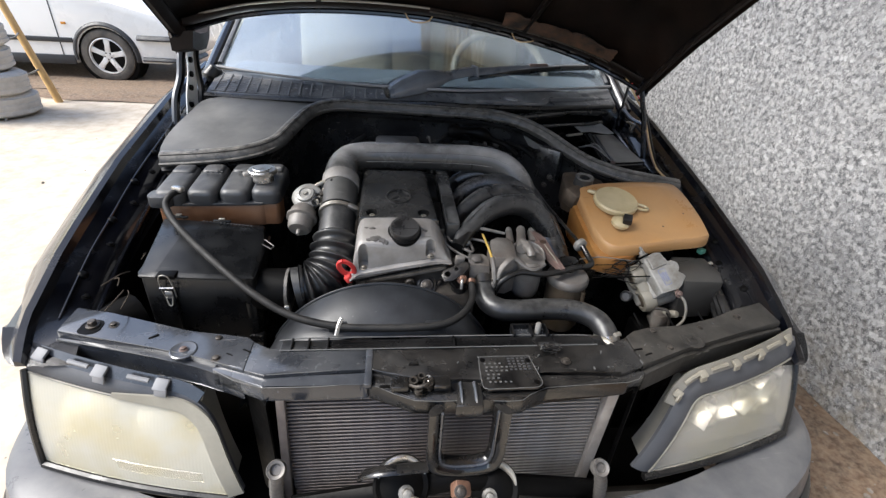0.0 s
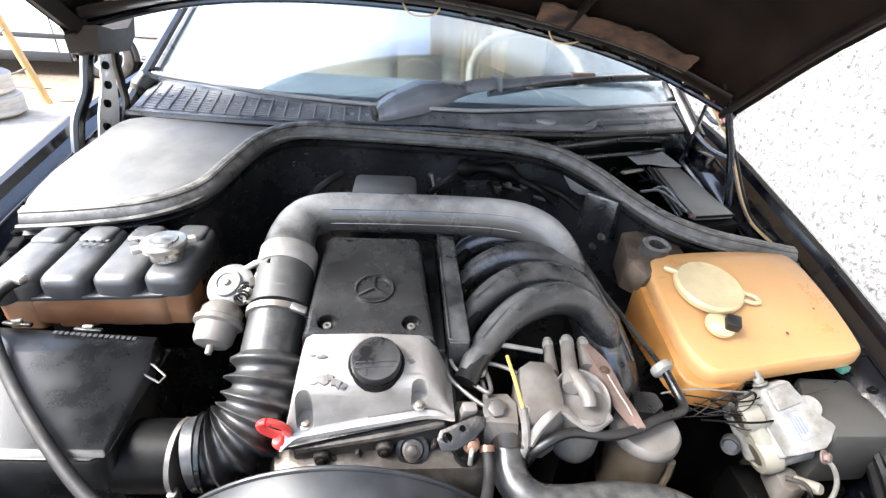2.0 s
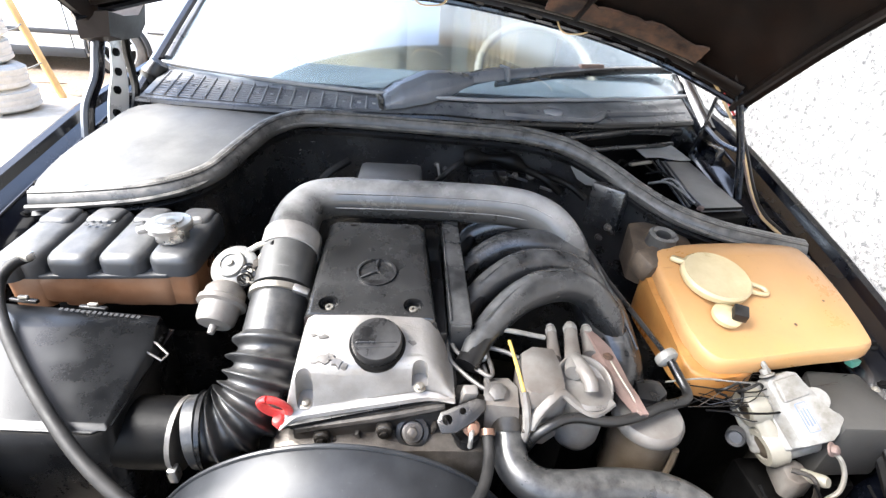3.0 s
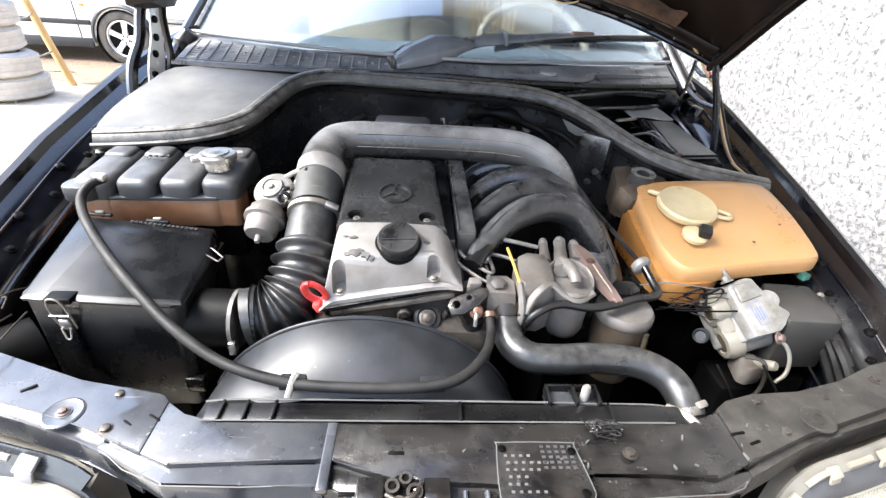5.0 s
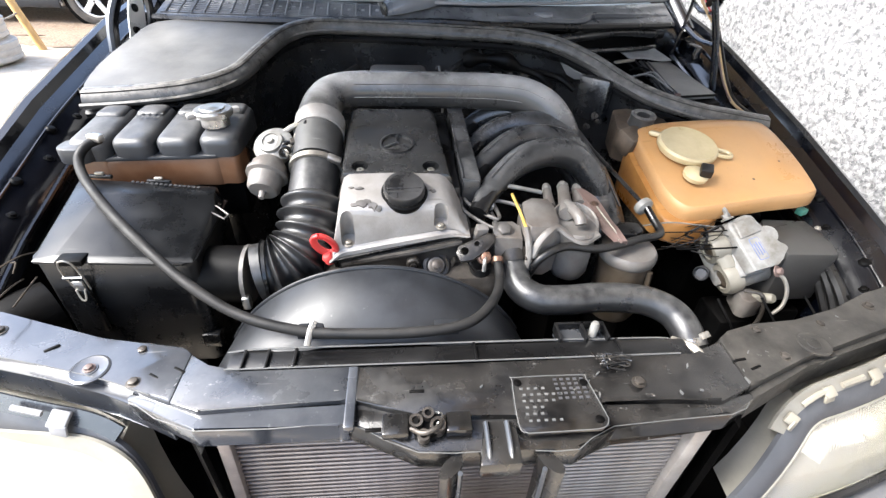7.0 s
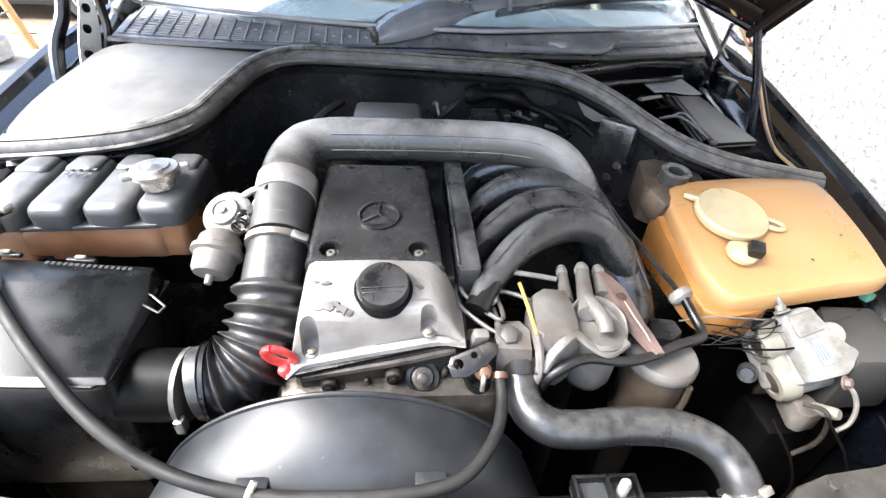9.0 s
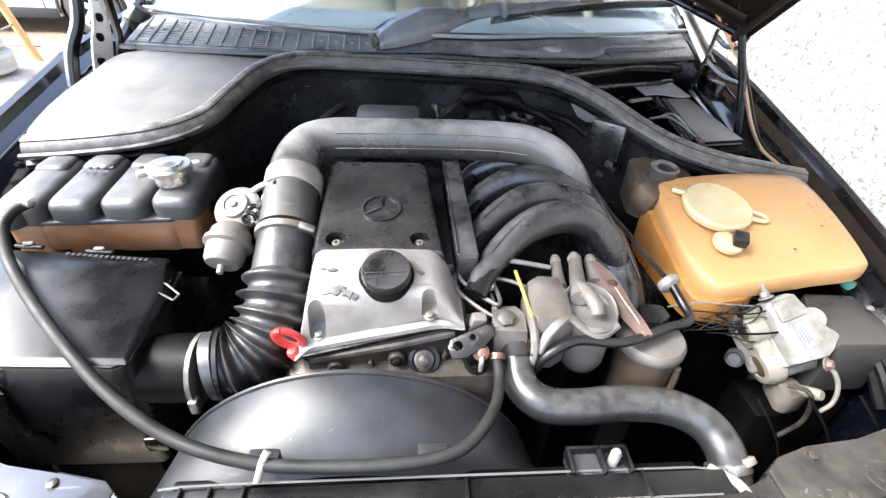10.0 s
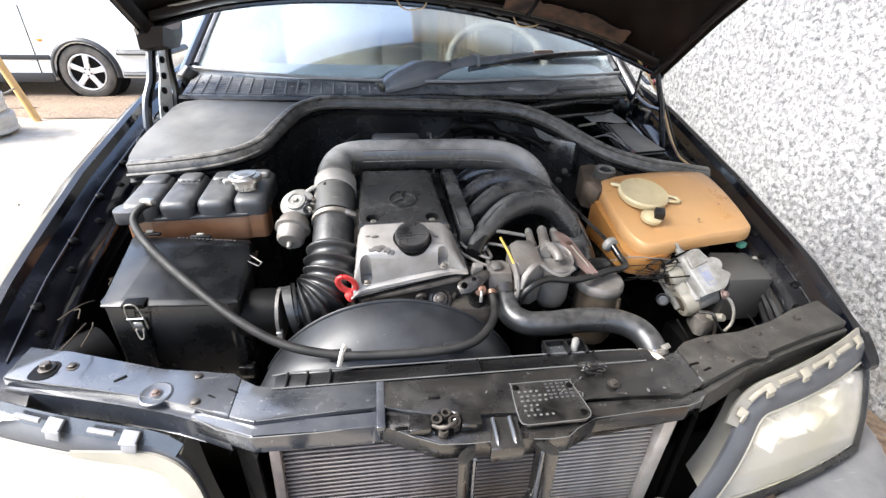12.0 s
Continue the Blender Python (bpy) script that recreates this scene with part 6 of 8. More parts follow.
bellows = part("bellows", tube([(-0.243, 0.6, 0.806), (-0.244, 0.555, 0.782), (-0.247, 0.51, 0.75), (-0.26, 0.475, 0.722), (-0.285, 0.454, 0.706), (-0.325, 0.445, 0.7)], ribbed, 24, 40), M_SPLASH, engine, "ribbed black rubber intake bellows")
part("bellows_clamp", tube([(-0.334, 0.444, 0.7), (-0.34, 0.444, 0.7)], 0.0472, 24, 2), M_ALUWORN, bellows, "worn hose clamp")
part("bellows_ring", tube([(-0.308, 0.447, 0.702), (-0.313, 0.446, 0.702)], 0.05, 24, 2), M_RUBBER, bellows)
part("clamp_screw", box((-0.335, 0.4, 0.68), (0.012, 0.014, 0.024), 0.003), M_STEEL, bellows)

# front of the engine: timing case, pulleys, thermostat housing
case = part("timing_case", prism([(-0.195, 0.43), (0.01, 0.452), (0.04, 0.48), (-0.195, 0.48)], 0.3, lambda x, y: 0.7315 + 0.14 * (x + 0.197), 0.006), M_CASE, engine, "greasy cast timing case")
part("case_flange", tube([(-0.19, 0.432, 0.725), (-0.13, 0.436, 0.733), (-0.07, 0.441, 0.741), (0.0, 0.45, 0.751)], 0.0055, 8, 6), M_CASE, case, "flange under the valve cover")
for x, z in ((-0.158, 0.712), (-0.078, 0.722)):
    part("flange_ear", lathe([(0.011, 0), (0.011, 0.008), (0.009, 0.01), (0, 0.01)], Matrix.Translation((x, 0.434 + 0.05 * (x + 0.19), z)) @ pose(0, 0, 0, 90, 0, 0), 18), M_CASE, case)
    part("case_bolt", bolt((x, 0.423 + 0.05 * (x + 0.19), z), 0.0055, 0.005, way=(0, -1, 0.1)), M_OILY, case)
for x, z, w, h, a in ((-0.15, 0.685, 0.006, 0.05, 20), (-0.105, 0.69, 0.006, 0.055, -18), (-0.02, 0.7, 0.006, 0.05, 24)):
    part("case_rib", box((x, 0.432 + 0.08 * (x + 0.19), z), (w, 0.014, h), 0.002, (0, a, 0)), M_CASE, case)
# tensioner bolt in its rubber bush, and the sleeves beside it
front_way = Vector((-0.05, -0.72, 0.69)).to_track_quat("Z", "Y").to_matrix().to_4x4()
bush = part("rubber_bush", lathe([(0.014, -0.02), (0.0215, -0.016), (0.023, -0.004), (0.0215, 0.002), (0.016, 0.003), (0.0145, -0.001), (0, -0.001)], Matrix.Translation((-0.041, 0.438, 0.714)) @ front_way, 28), M_RUBBER, engine, "black rubber bush")
part("bush_washer", lathe([(0.0135, -0.001), (0.0135, 0.0025), (0.0125, 0.0032), (0, 0.0032)], Matrix.Translation((-0.041, 0.438, 0.714)) @ front_way, 24), M_ALUWORN, bush, "worn steel washer")
part("bush_bolt", bolt((-0.041, 0.4355, 0.7165), 0.0072, 0.007, way=(-0.05, -0.72, 0.69)), M_ALUDIRT, bush)
part("dark_sleeve", tube([(-0.03, 0.452, 0.712), (-0.034, 0.446, 0.68), (-0.05, 0.44, 0.63), (-0.06, 0.44, 0.55)], 0.0175, 16, 4), M_RUBBER, engine, "black rubber sleeve")
# black bracket with two holes, the upright lug and the housing behind
plate_m = Matrix.Translation((0.022, 0.436, 0.752)) @ pose(0, 0, 0, 34, -18, 6)
bracket = part("lifting_bracket", prism([(-0.032, -0.016), (-0.012, -0.02), (0.014, -0.012), (0.03, -0.004), (0.034, 0.008), (0.024, 0.014), (-0.004, 0.011), (-0.026, 0.01), (-0.034, 0.0)], -0.0045, 0.0045, 0.0015, m=plate_m), M_OILY, engine, "black greasy lifting bracket")
for u, v, r in ((-0.02, -0.002, 0.0065), (0.002, 0.003, 0.0042)):
    carve(bracket, lathe([(0, -0.02), (r, -0.02), (r, 0.02), (0, 0.02)], plate_m @ pose(u, v, 0), 16))
thermo = part("thermostat_housing", loft([[(0.052 + dx, 0.44, z), (0.096 + dx, 0.436, z), (0.1 + dx, 0.47, z), (0.09 + dx, 0.486, z), (0.056 + dx, 0.486, z)] for z, dx in ((0.68, 0.004), (0.72, 0.002), (0.752, 0.0), (0.766, -0.002))]), M_FILTER, engine, "stained cast thermostat housing")
part("housing_collar", tube([(0.086, 0.457, 0.733), (0.0872, 0.446, 0.718)], 0.026, 20, 2), M_CASE, thermo, "cast outlet collar")
part("housing_bolt", bolt((0.067, 0.457, 0.766), 0.0115, 0.011, way=(0.05, -0.35, 0.94)), M_ALUWORN, thermo, "worn hexagon bolt")
part("housing_lug", box((0.0305, 0.46, 0.758), (0.02, 0.014, 0.04), 0.003, (14, 4, 6)), M_ALU, thermo, "pale metal lug")
part("lug_web", prism([(0.022, 0.455), (0.06, 0.45), (0.062, 0.48), (0.024, 0.484)], 0.7, 0.742, 0.004), M_CASE, thermo)
fit = Matrix.Translation((0.034, 0.428, 0.737)) @ Vector((0.1, -0.75, 0.6)).to_track_quat("Z", "Y").to_matrix().to_4x4()
copper = part("copper_fitting", lathe([(0.0075, -0.02), (0.0085, -0.006), (0.0115, -0.004), (0.0115, 0.003), (0.008, 0.005), (0.0075, 0.012), (0.004, 0.014), (0, 0.014)], fit, 12), M_COPPER, engine, "reddish copper fitting")
part("fitting_stub", tube([fit @ Vector((0.0, 0.0, 0.01)), fit @ Vector((-0.004, -0.008, 0.015)), fit @ Vector((-0.005, -0.022, 0.008))], 0.0032, 8), M_STEEL, copper, "bright stub")
# bent injector pipes between the rail and the pump
for dx, dy, dz, end in ((0.0, 0.0, 0.0, 0.03), (-0.006, -0.016, -0.007, 0.0)):
    line = [(0.012 + dx, 0.568 + dy, 0.792 + dz), (0.013 + dx, 0.532 + dy, 0.782 + dz), (0.03 + dx, 0.507 + dy, 0.778 + dz), (0.056 + dx, 0.482 + dy, 0.775 + dz), (0.064 + dx, 0.483 + dy, 0.776 + dz), (0.064 + dx, 0.498 + dy, 0.777 + dz), (0.061 + dx, 0.52 + dy, 0.779 + dz)]
    if end:
        line += [(0.066, 0.53, 0.78), (0.088, 0.523, 0.78), (0.106, 0.512, 0.779)]
    part("injector_pipe", tube(line, 0.0032, 8, 6), M_ALUWORN, engine, "bent steel injector pipe")
part("pipe_union", lathe([(0.0065, -0.004), (0.0075, 0.0), (0.0065, 0.006), (0.003, 0.008), (0, 0.008)], pose(0.053, 0.512, 0.78, 20, 0, 0), 14), M_WHITE, engine, "white plastic cap")
for a, b, c in (((0.0, 0.447, 0.735), (0.01, 0.43, 0.728), (0.022, 0.425, 0.71)), ((0.1, 0.46, 0.745), (0.108, 0.44, 0.735), (0.104, 0.428, 0.71))):
    part("small_pipe", tube([a, b, c], 0.0035, 8), M_OILY, engine)

# fan behind the shroud, barely seen
fan = part("cooling_fan", lathe([(0.06, 0), (0.06, 0.03), (0, 0.03)], pose(-0.13, 0.385, 0.49, 90, 0, 0), 20), M_BAY, engine, "black cooling fan")
for k in range(9):
    a = k * 40
    part("blade", box(Vector((-0.13, 0.37, 0.49)) + Vector((math.sin(radians(a)), 0, math.cos(radians(a)))) * 0.14, (0.06, 0.006, 0.17), 0.002, (0, a, 0)), M_BAY, fan)

# dipstick
dip = thing("oil_dipstick", (-0.2, 0.47, 0.22), "oil dipstick with a red loop handle", "dipstick")
part("guide_tube", tube([(-0.205, 0.44, 0.735), (-0.197, 0.45, 0.7), (-0.19, 0.46, 0.55), (-0.2, 0.47, 0.22)], 0.006, 8), M_BAY, dip)
part("handle", tube([Vector((-0.213, 0.436, 0.742)) + Vector((0.014 * math.sin(a) + 0.006 * math.cos(a), 0.006 * math.cos(a), 0.018 - 0.02 * math.cos(a))) for a in np.linspace(-math.pi, math.pi, 17)], 0.0046, 10, 3, flat=1.3), M_RED, dip, "red plastic loop")
part("collar", lathe([(0.009, 0), (0.009, 0.012), (0.006, 0.016), (0, 0.016)], pose(-0.207, 0.438, 0.728, 15, -20, 0), 14), M_RED, dip)

# ---- radiator, shroud and hoses ----
rad = thing("radiator", (0, 0.21, 0.2), "radiator and condenser with fine pale horizontal tubes", "radiator")
part("core", box((-0.015, 0.2, 0.45), (0.59, 0.03, 0.46), 0.002), M_CORE, rad, "dark finned core")
part("side_frame", box((-0.318, 0.19, 0.45), (0.016, 0.04, 0.47), 0.003, (0, 2.5, 0)), M_FIN, rad, "pale side frame")
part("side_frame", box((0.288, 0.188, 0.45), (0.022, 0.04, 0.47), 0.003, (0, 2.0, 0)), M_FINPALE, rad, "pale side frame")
# tubes beyond x 0.1 are painted lighter, as light falls on them
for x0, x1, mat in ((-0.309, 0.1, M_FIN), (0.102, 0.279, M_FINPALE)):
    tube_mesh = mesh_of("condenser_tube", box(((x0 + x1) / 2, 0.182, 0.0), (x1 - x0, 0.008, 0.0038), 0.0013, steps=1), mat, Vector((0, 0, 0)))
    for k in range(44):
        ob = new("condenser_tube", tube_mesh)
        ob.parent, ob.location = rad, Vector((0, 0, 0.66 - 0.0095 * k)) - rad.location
tank = part("top_tank", box((-0.01, 0.262, 0.692), (0.62, 0.032, 0.022), 0.005), M_PLASTIC, rad, "black plastic top tank")
part("crimp_edge", tube([(-0.325, 0.279, 0.7), (-0.25, 0.28, 0.704), (0.12, 0.28, 0.703), (0.16, 0.281, 0.7), (0.22, 0.281, 0.7), (0.28, 0.28, 0.698), (0.3, 0.268, 0.693)], 0.0014, 6, 4), M_MARK, tank, "worn crimped edge")
part("crimp_edge", tube([(-0.32, 0.247, 0.7045), (0.28, 0.247, 0.7045)], 0.0012, 6, 4), M_MARK, tank)
for x in (-0.3, -0.27, -0.235, 0.0, 0.2):
    part("tank_rib", box((x, 0.262, 0.7045), (0.004, 0.03, 0.006), 0.001), M_PLASTIC, tank)
mount = part("tank_mount", box((0.155, 0.287, 0.693), (0.072, 0.034, 0.014), 0.003), M_CROSSM, rad, "dusty plastic mounting clip")
for x in (0.121, 0.158, 0.189):
    part("mount_wall", box((x, 0.29, 0.703), (0.004, 0.032, 0.016), 0.001), M_PLASTIC, mount)
part("mount_back", box((0.155, 0.304, 0.703), (0.07, 0.004, 0.016), 0.001), M_PLASTIC, mount)
part("mount_pin", lathe([(0.006, 0), (0.006, 0.022), (0.004, 0.026), (0, 0.026)], pose(0.172, 0.29, 0.698), 10), M_WHITE, mount, "white plastic pin")
part("spring_clip", tube([(0.29, 0.285, 0.69), (0.305, 0.262, 0.7), (0.318, 0.24, 0.695)], 0.006, 8, flat=0.6), M_ZINC, rad, "bright spring clip")

shroud = thing("fan_shroud", (-0.13, 0.33, 0.215), "arched black plastic fan shroud", "fan shroud")
arc = [radians(a) for a in np.linspace(-86, 86, 37)]


def shroud_ring(r, y, squash, lift):
    return [(-0.135 + r * math.sin(a), y, max(0.25, 0.498 + lift + r * squash * math.cos(a))) for a in arc]


part("ring", loft([shroud_ring(0.292, 0.285, 0.70, 0.0), shroud_ring(0.286, 0.3, 0.77, 0.0), shroud_ring(0.272, 0.33, 0.88, 0), shroud_ring(0.262, 0.36, 0.96, 0), shroud_ring(0.256, 0.385, 1.0, 0), shroud_ring(0.25, 0.39, 1.0, 0), shroud_ring(0.248, 0.384, 1.0, 0), shroud_ring(0.255, 0.35, 0.96, 0), shroud_ring(0.28, 0.29, 0.72, 0)], closed=False), M_SHROUD, shroud, "arched shroud ring")
part("rear_lip", tube([(-0.135 + 0.256 * math.sin(a), 0.385, 0.498 + 0.257 * math.cos(a)) for a in arc[5:32]], 0.0032, 8, 2), M_SHROUD, shroud, "rounded rear lip")
part("step", tube([(-0.135 + 0.268 * math.sin(a), 0.325, 0.492 + 0.268 * 0.885 * math.cos(a)) for a in arc[9:28]], 0.003, 8, 2), M_SHROUD, shroud)
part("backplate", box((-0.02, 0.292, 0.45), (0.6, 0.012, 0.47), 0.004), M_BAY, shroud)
for x in (-0.22, -0.035):
    part("hose_lug", box((x, 0.302, 0.712), (0.034, 0.02, 0.012), 0.002), M_SHROUD, shroud)
for x, z, y in ((-0.11, 0.743, 0.38),):
    part("lug_hole", lathe([(0.004, 0), (0.004, 0.002), (0, 0.002)], pose(x, y, z, -30, 0, 0), 10), M_BAY, shroud)

hose = thing("radiator_hose", (0.32, 0.275, 0.62), "thick grey-black upper radiator hose", "hose")
part("tube", tube([(0.088, 0.475, 0.735), (0.087, 0.44, 0.712), (0.09, 0.405, 0.697), (0.115, 0.378, 0.692), (0.16, 0.372, 0.692), (0.215, 0.375, 0.693), (0.28, 0.367, 0.693), (0.319, 0.342, 0.688), (0.332, 0.308, 0.675), (0.333, 0.28, 0.65)], 0.0235, 18, 7), M_SPLASH, hose, "rubber tube spotted with dried grime")
part("hose_clamp", tube([(0.0876, 0.463, 0.727), (0.0872, 0.452, 0.72)], 0.0255, 18, 2), M_ZINC, hose)
part("hose_clamp", tube([(0.3295, 0.301, 0.671), (0.331, 0.292, 0.664)], 0.0262, 18, 2), M_STEEL, hose)
part("clamp_screw", box((0.343, 0.29, 0.69), (0.016, 0.01, 0.01), 0.002, (30, 0, 20)), M_ZINC, hose)
part("outlet_stub", tube([(0.333, 0.278, 0.646), (0.33, 0.27, 0.61)], 0.021, 14, 2), M_PLASTIC, hose)

thin = thing("overflow_hose", (-0.6, 0.6, 0.82), "long thin black overflow hose", "hose")
part("tube", tube([(-0.592, 0.618, 0.853), (-0.607, 0.6, 0.848), (-0.612, 0.578, 0.834), (-0.585, 0.535, 0.82), (-0.53, 0.475, 0.803), (-0.46, 0.41, 0.783), (-0.385, 0.352, 0.757), (-0.31, 0.314, 0.732), (-0.225, 0.292, 0.722), (-0.14, 0.285, 0.721), (-0.055, 0.287, 0.721), (0.0, 0.302, 0.722), (0.038, 0.345, 0.722), (0.054, 0.39, 0.724), (0.055, 0.425, 0.733)], 0.0074, 12, 6), M_MATT, thin, "matt black rubber tube")
part("hose_clip", tube([(-0.211, 0.297, 0.736), (-0.216, 0.288, 0.728), (-0.221, 0.276, 0.712)], 0.0026, 8, flat=1.7), M_STEEL, thin, "bright clip")
part("end_clip", box((-0.594, 0.612, 0.858), (0.026, 0.014, 0.012), 0.003, (0, 0, -20)), M_STEEL, thin, "bright hose clip")
part("lower_clip", tube([(0.055, 0.42, 0.731), (0.055, 0.427, 0.735)], 0.0102, 12, 2), M_COPPER, thin, "brown hose clip")

short = thing("bypass_hose", (0.03, 0.4, 0.64), "short black coolant hose below the thermostat", "hose")
part("tube", tube([(0.031, 0.438, 0.712), (0.031, 0.436, 0.68), (0.031, 0.436, 0.62), (0.025, 0.44, 0.5)], 0.0165, 16), M_RUBBER, short)
part("cuff", tube([(0.031, 0.438, 0.714), (0.031, 0.437, 0.7)], 0.018, 16, 2), M_MATT, short, "thicker end of the hose")

# ---- left side of the bay: reservoir and air box ----
def pillow(cx, cy, w, d, z0, z1, r, lean=0.0):
    """A soft-edged moulded cell."""
    rings = [[(cx + px, cy + py, z0) for px, py in rounded(w, d, r)]]
    for k in range(7):
        a = radians(15 * k)
        s = r * 0.85 * (1 - math.cos(a))
        rings.append([(cx + px * (1 - 2 * s / w), cy + py * (1 - 2 * s / d), z1 - r * 0.8 + r * 0.8 * math.sin(a) + lean * py) for px, py in rounded(w, d, r)])
    rings.append([(cx + px * 0.2, cy + py * 0.2, z1 + 0.002 + lean * py * 0.2) for px, py in rounded(w, d, r)])
    return loft(rings)


res = thing("coolant_reservoir", (-0.53, 0.68, 0.70), "coolant reservoir, grey above and brown-stained below", "reservoir")
xs = (-0.656, -0.59, -0.522, -0.454)
lower = prism([(-0.655, 0.66), (-0.648, 0.636), (-0.62, 0.624), (-0.425, 0.638), (-0.397, 0.656), (-0.39, 0.7), (-0.405, 0.765), (-0.44, 0.778), (-0.64, 0.765), (-0.655, 0.74)], lambda x, y: 0.752 + (0.012 if x < -0.6 else 0), 0.812, 0.008)
part("lower_shell", lower, M_AMBER, res, "translucent shell stained brown")
part("seam", prism([(-0.658, 0.66), (-0.651, 0.634), (-0.622, 0.621), (-0.423, 0.635), (-0.394, 0.653), (-0.386, 0.7), (-0.401, 0.768), (-0.438, 0.782), (-0.642, 0.769), (-0.658, 0.742)], 0.809, 0.816, 0.002), M_RESTOP, res)
for k, x in enumerate(xs):
    w = 0.064
    c = (x + w / 2 + 0.002 * k, 0.698 + 0.006 * k, 0)
    part("upper_cell", pillow(c[0], 0.694 + 0.006 * k, 0.0668, 0.15, 0.812, 0.853, 0.019, 0.075), M_RESTOP, res, "bulging grey cell")
    part("cell_step", pillow(c[0], 0.738 + 0.006 * k, 0.05, 0.052, 0.83, 0.862, 0.012), M_RESTOP, res)
    part("lower_cell", prism([(c[0] + px, 0.6545 + 0.0055 * k + py) for px, py in rounded(w - 0.003, 0.06, 0.012)], 0.756, 0.81, 0.006), M_AMBER, res)
part("side_boss", prism([(-0.64 + px, 0.628 + py) for px, py in rounded(0.055, 0.05, 0.02)], 0.812, 0.84, 0.01), M_RESTOP, res)
neck_m = pose(-0.427, 0.688, 0.852)
filler = part("pressure_cap", lathe([(0.024, 0.0), (0.024, 0.016), (0.0325, 0.018), (0.0335, 0.026), (0.031, 0.029), (0.022, 0.03), (0.02, 0.032), (0.012, 0.031), (0.006, 0.033), (0, 0.033)], neck_m, 32), M_STEEL, res, "pressed-metal pressure cap")
for a in (30, 210):
    part("cap_ear", box(neck_m @ Vector((0.034 * math.cos(radians(a)), 0.034 * math.sin(radians(a)), 0.022)), (0.022, 0.016, 0.01), 0.004, (0, 0, a)), M_ALU, filler)
for x, y0 in ((-0.545, 0.73), (-0.47, 0.735)):
    for r in range(2):
        for k in range(4):
            part("moulded_mark", box((x - 0.02 + 0.011 * k, y0 - 0.01 - 0.014 * r, 0.8592), (0.005, 0.006, 0.0008), 0), M_FAINT, res)
part("bracket", box((-0.52, 0.71, 0.7), (0.24, 0.06, 0.07), 0.006), M_BAY, res)

airbox = thing("air_filter_box", (-0.54, 0.5, 0.215), "dusty black plastic air filter box with wire clips", "air filter")
low_ring = [(-0.606, 0.4), (-0.41, 0.398), (-0.394, 0.41), (-0.398, 0.575), (-0.61, 0.58), (-0.622, 0.562), (-0.614, 0.415)]


def rim_z(x, y):
    return 0.7585 - 0.035 * (x + 0.39)


part("lower_case", prism([(x * 0.99 - 0.004, y) for x, y in low_ring], 0.55, lambda x, y: rim_z(x, y) - 0.004, 0.008), M_PLASTIC, airbox, "black lower case")
part("flange", prism([(x + (0.001 if x > -0.5 else -0.001), y + (0.005 if y > 0.5 else -0.0015)) for x, y in low_ring], lambda x, y: rim_z(x, y) - 0.005, lambda x, y: rim_z(x, y) - 0.001, 0.001), M_AIRBOX, airbox)


def air_lid():
    """An L-shaped upper land along the back and one side, and a broad face that falls from it to the front."""
    bm = bmesh.new()
    top = {"front_left": (-0.606, 0.408, 0.7665), "back_left": (-0.62, 0.574, 0.803), "back_right": (-0.408, 0.574, 0.787), "land_right": (-0.405, 0.55, 0.7835),
           "land_corner": (-0.56, 0.527, 0.801), "land_front": (-0.58, 0.407, 0.7695), "front_right": (-0.4, 0.409, 0.7605), "edge_right": (-0.401, 0.53, 0.771)}
    v = {k: bm.verts.new(p) for k, p in top.items()}
    bm.faces.new([v[k] for k in ("front_left", "land_front", "land_corner", "back_left")])
    bm.faces.new([v[k] for k in ("land_corner", "land_right", "back_right", "back_left")])
    bm.faces.new([v[k] for k in ("land_front", "front_right", "edge_right", "land_right", "land_corner")])
    ring = ["front_left", "land_front", "front_right", "edge_right", "land_right", "back_right", "back_left"]
    foot = []
    for k in ring:
        x, y, z = top[k]
        foot.append(bm.verts.new((x + (0.006 if x > -0.45 else -0.004 if x < -0.6 else 0), y + (0.003 if y > 0.56 else -0.01 if y < 0.45 else 0), rim_z(x, y) - 0.001)))
    n = len(ring)
    for i in range(n):
        bm.faces.new((v[ring[i]], foot[i], foot[(i + 1) % n], v[ring[(i + 1) % n]]))
    bm.faces.new(foot)
    bmesh.ops.bevel(bm, geom=[e for e in bm.edges if e.is_manifold], offset=0.0012, segments=1, profile=0.5, affect="EDGES", clamp_overlap=True)
    return bm


lid = part("lid", air_lid(), M_AIRBOX, airbox, "sloping black lid with a raised land")
for r, n, x0 in ((0, 15, -0.535), (1, 9, -0.515)):
    for k in range(n):
        x = x0 + 0.0072 * k
        part("moulded_mark", box((x, 0.566 - 0.0105 * r, 0.8035 - 0.109 * (x + 0.56) - 0.0035 * r), (0.0046, 0.0058, 0.0008), 0, (0, 6.2, 0)), M_LIDMARK, lid)
# black block painting the clip's recess dark
part("clip_recess", box((-0.556, 0.402, 0.7655), (0.036, 0.022, 0.009), 0.002), M_BAY, lid)


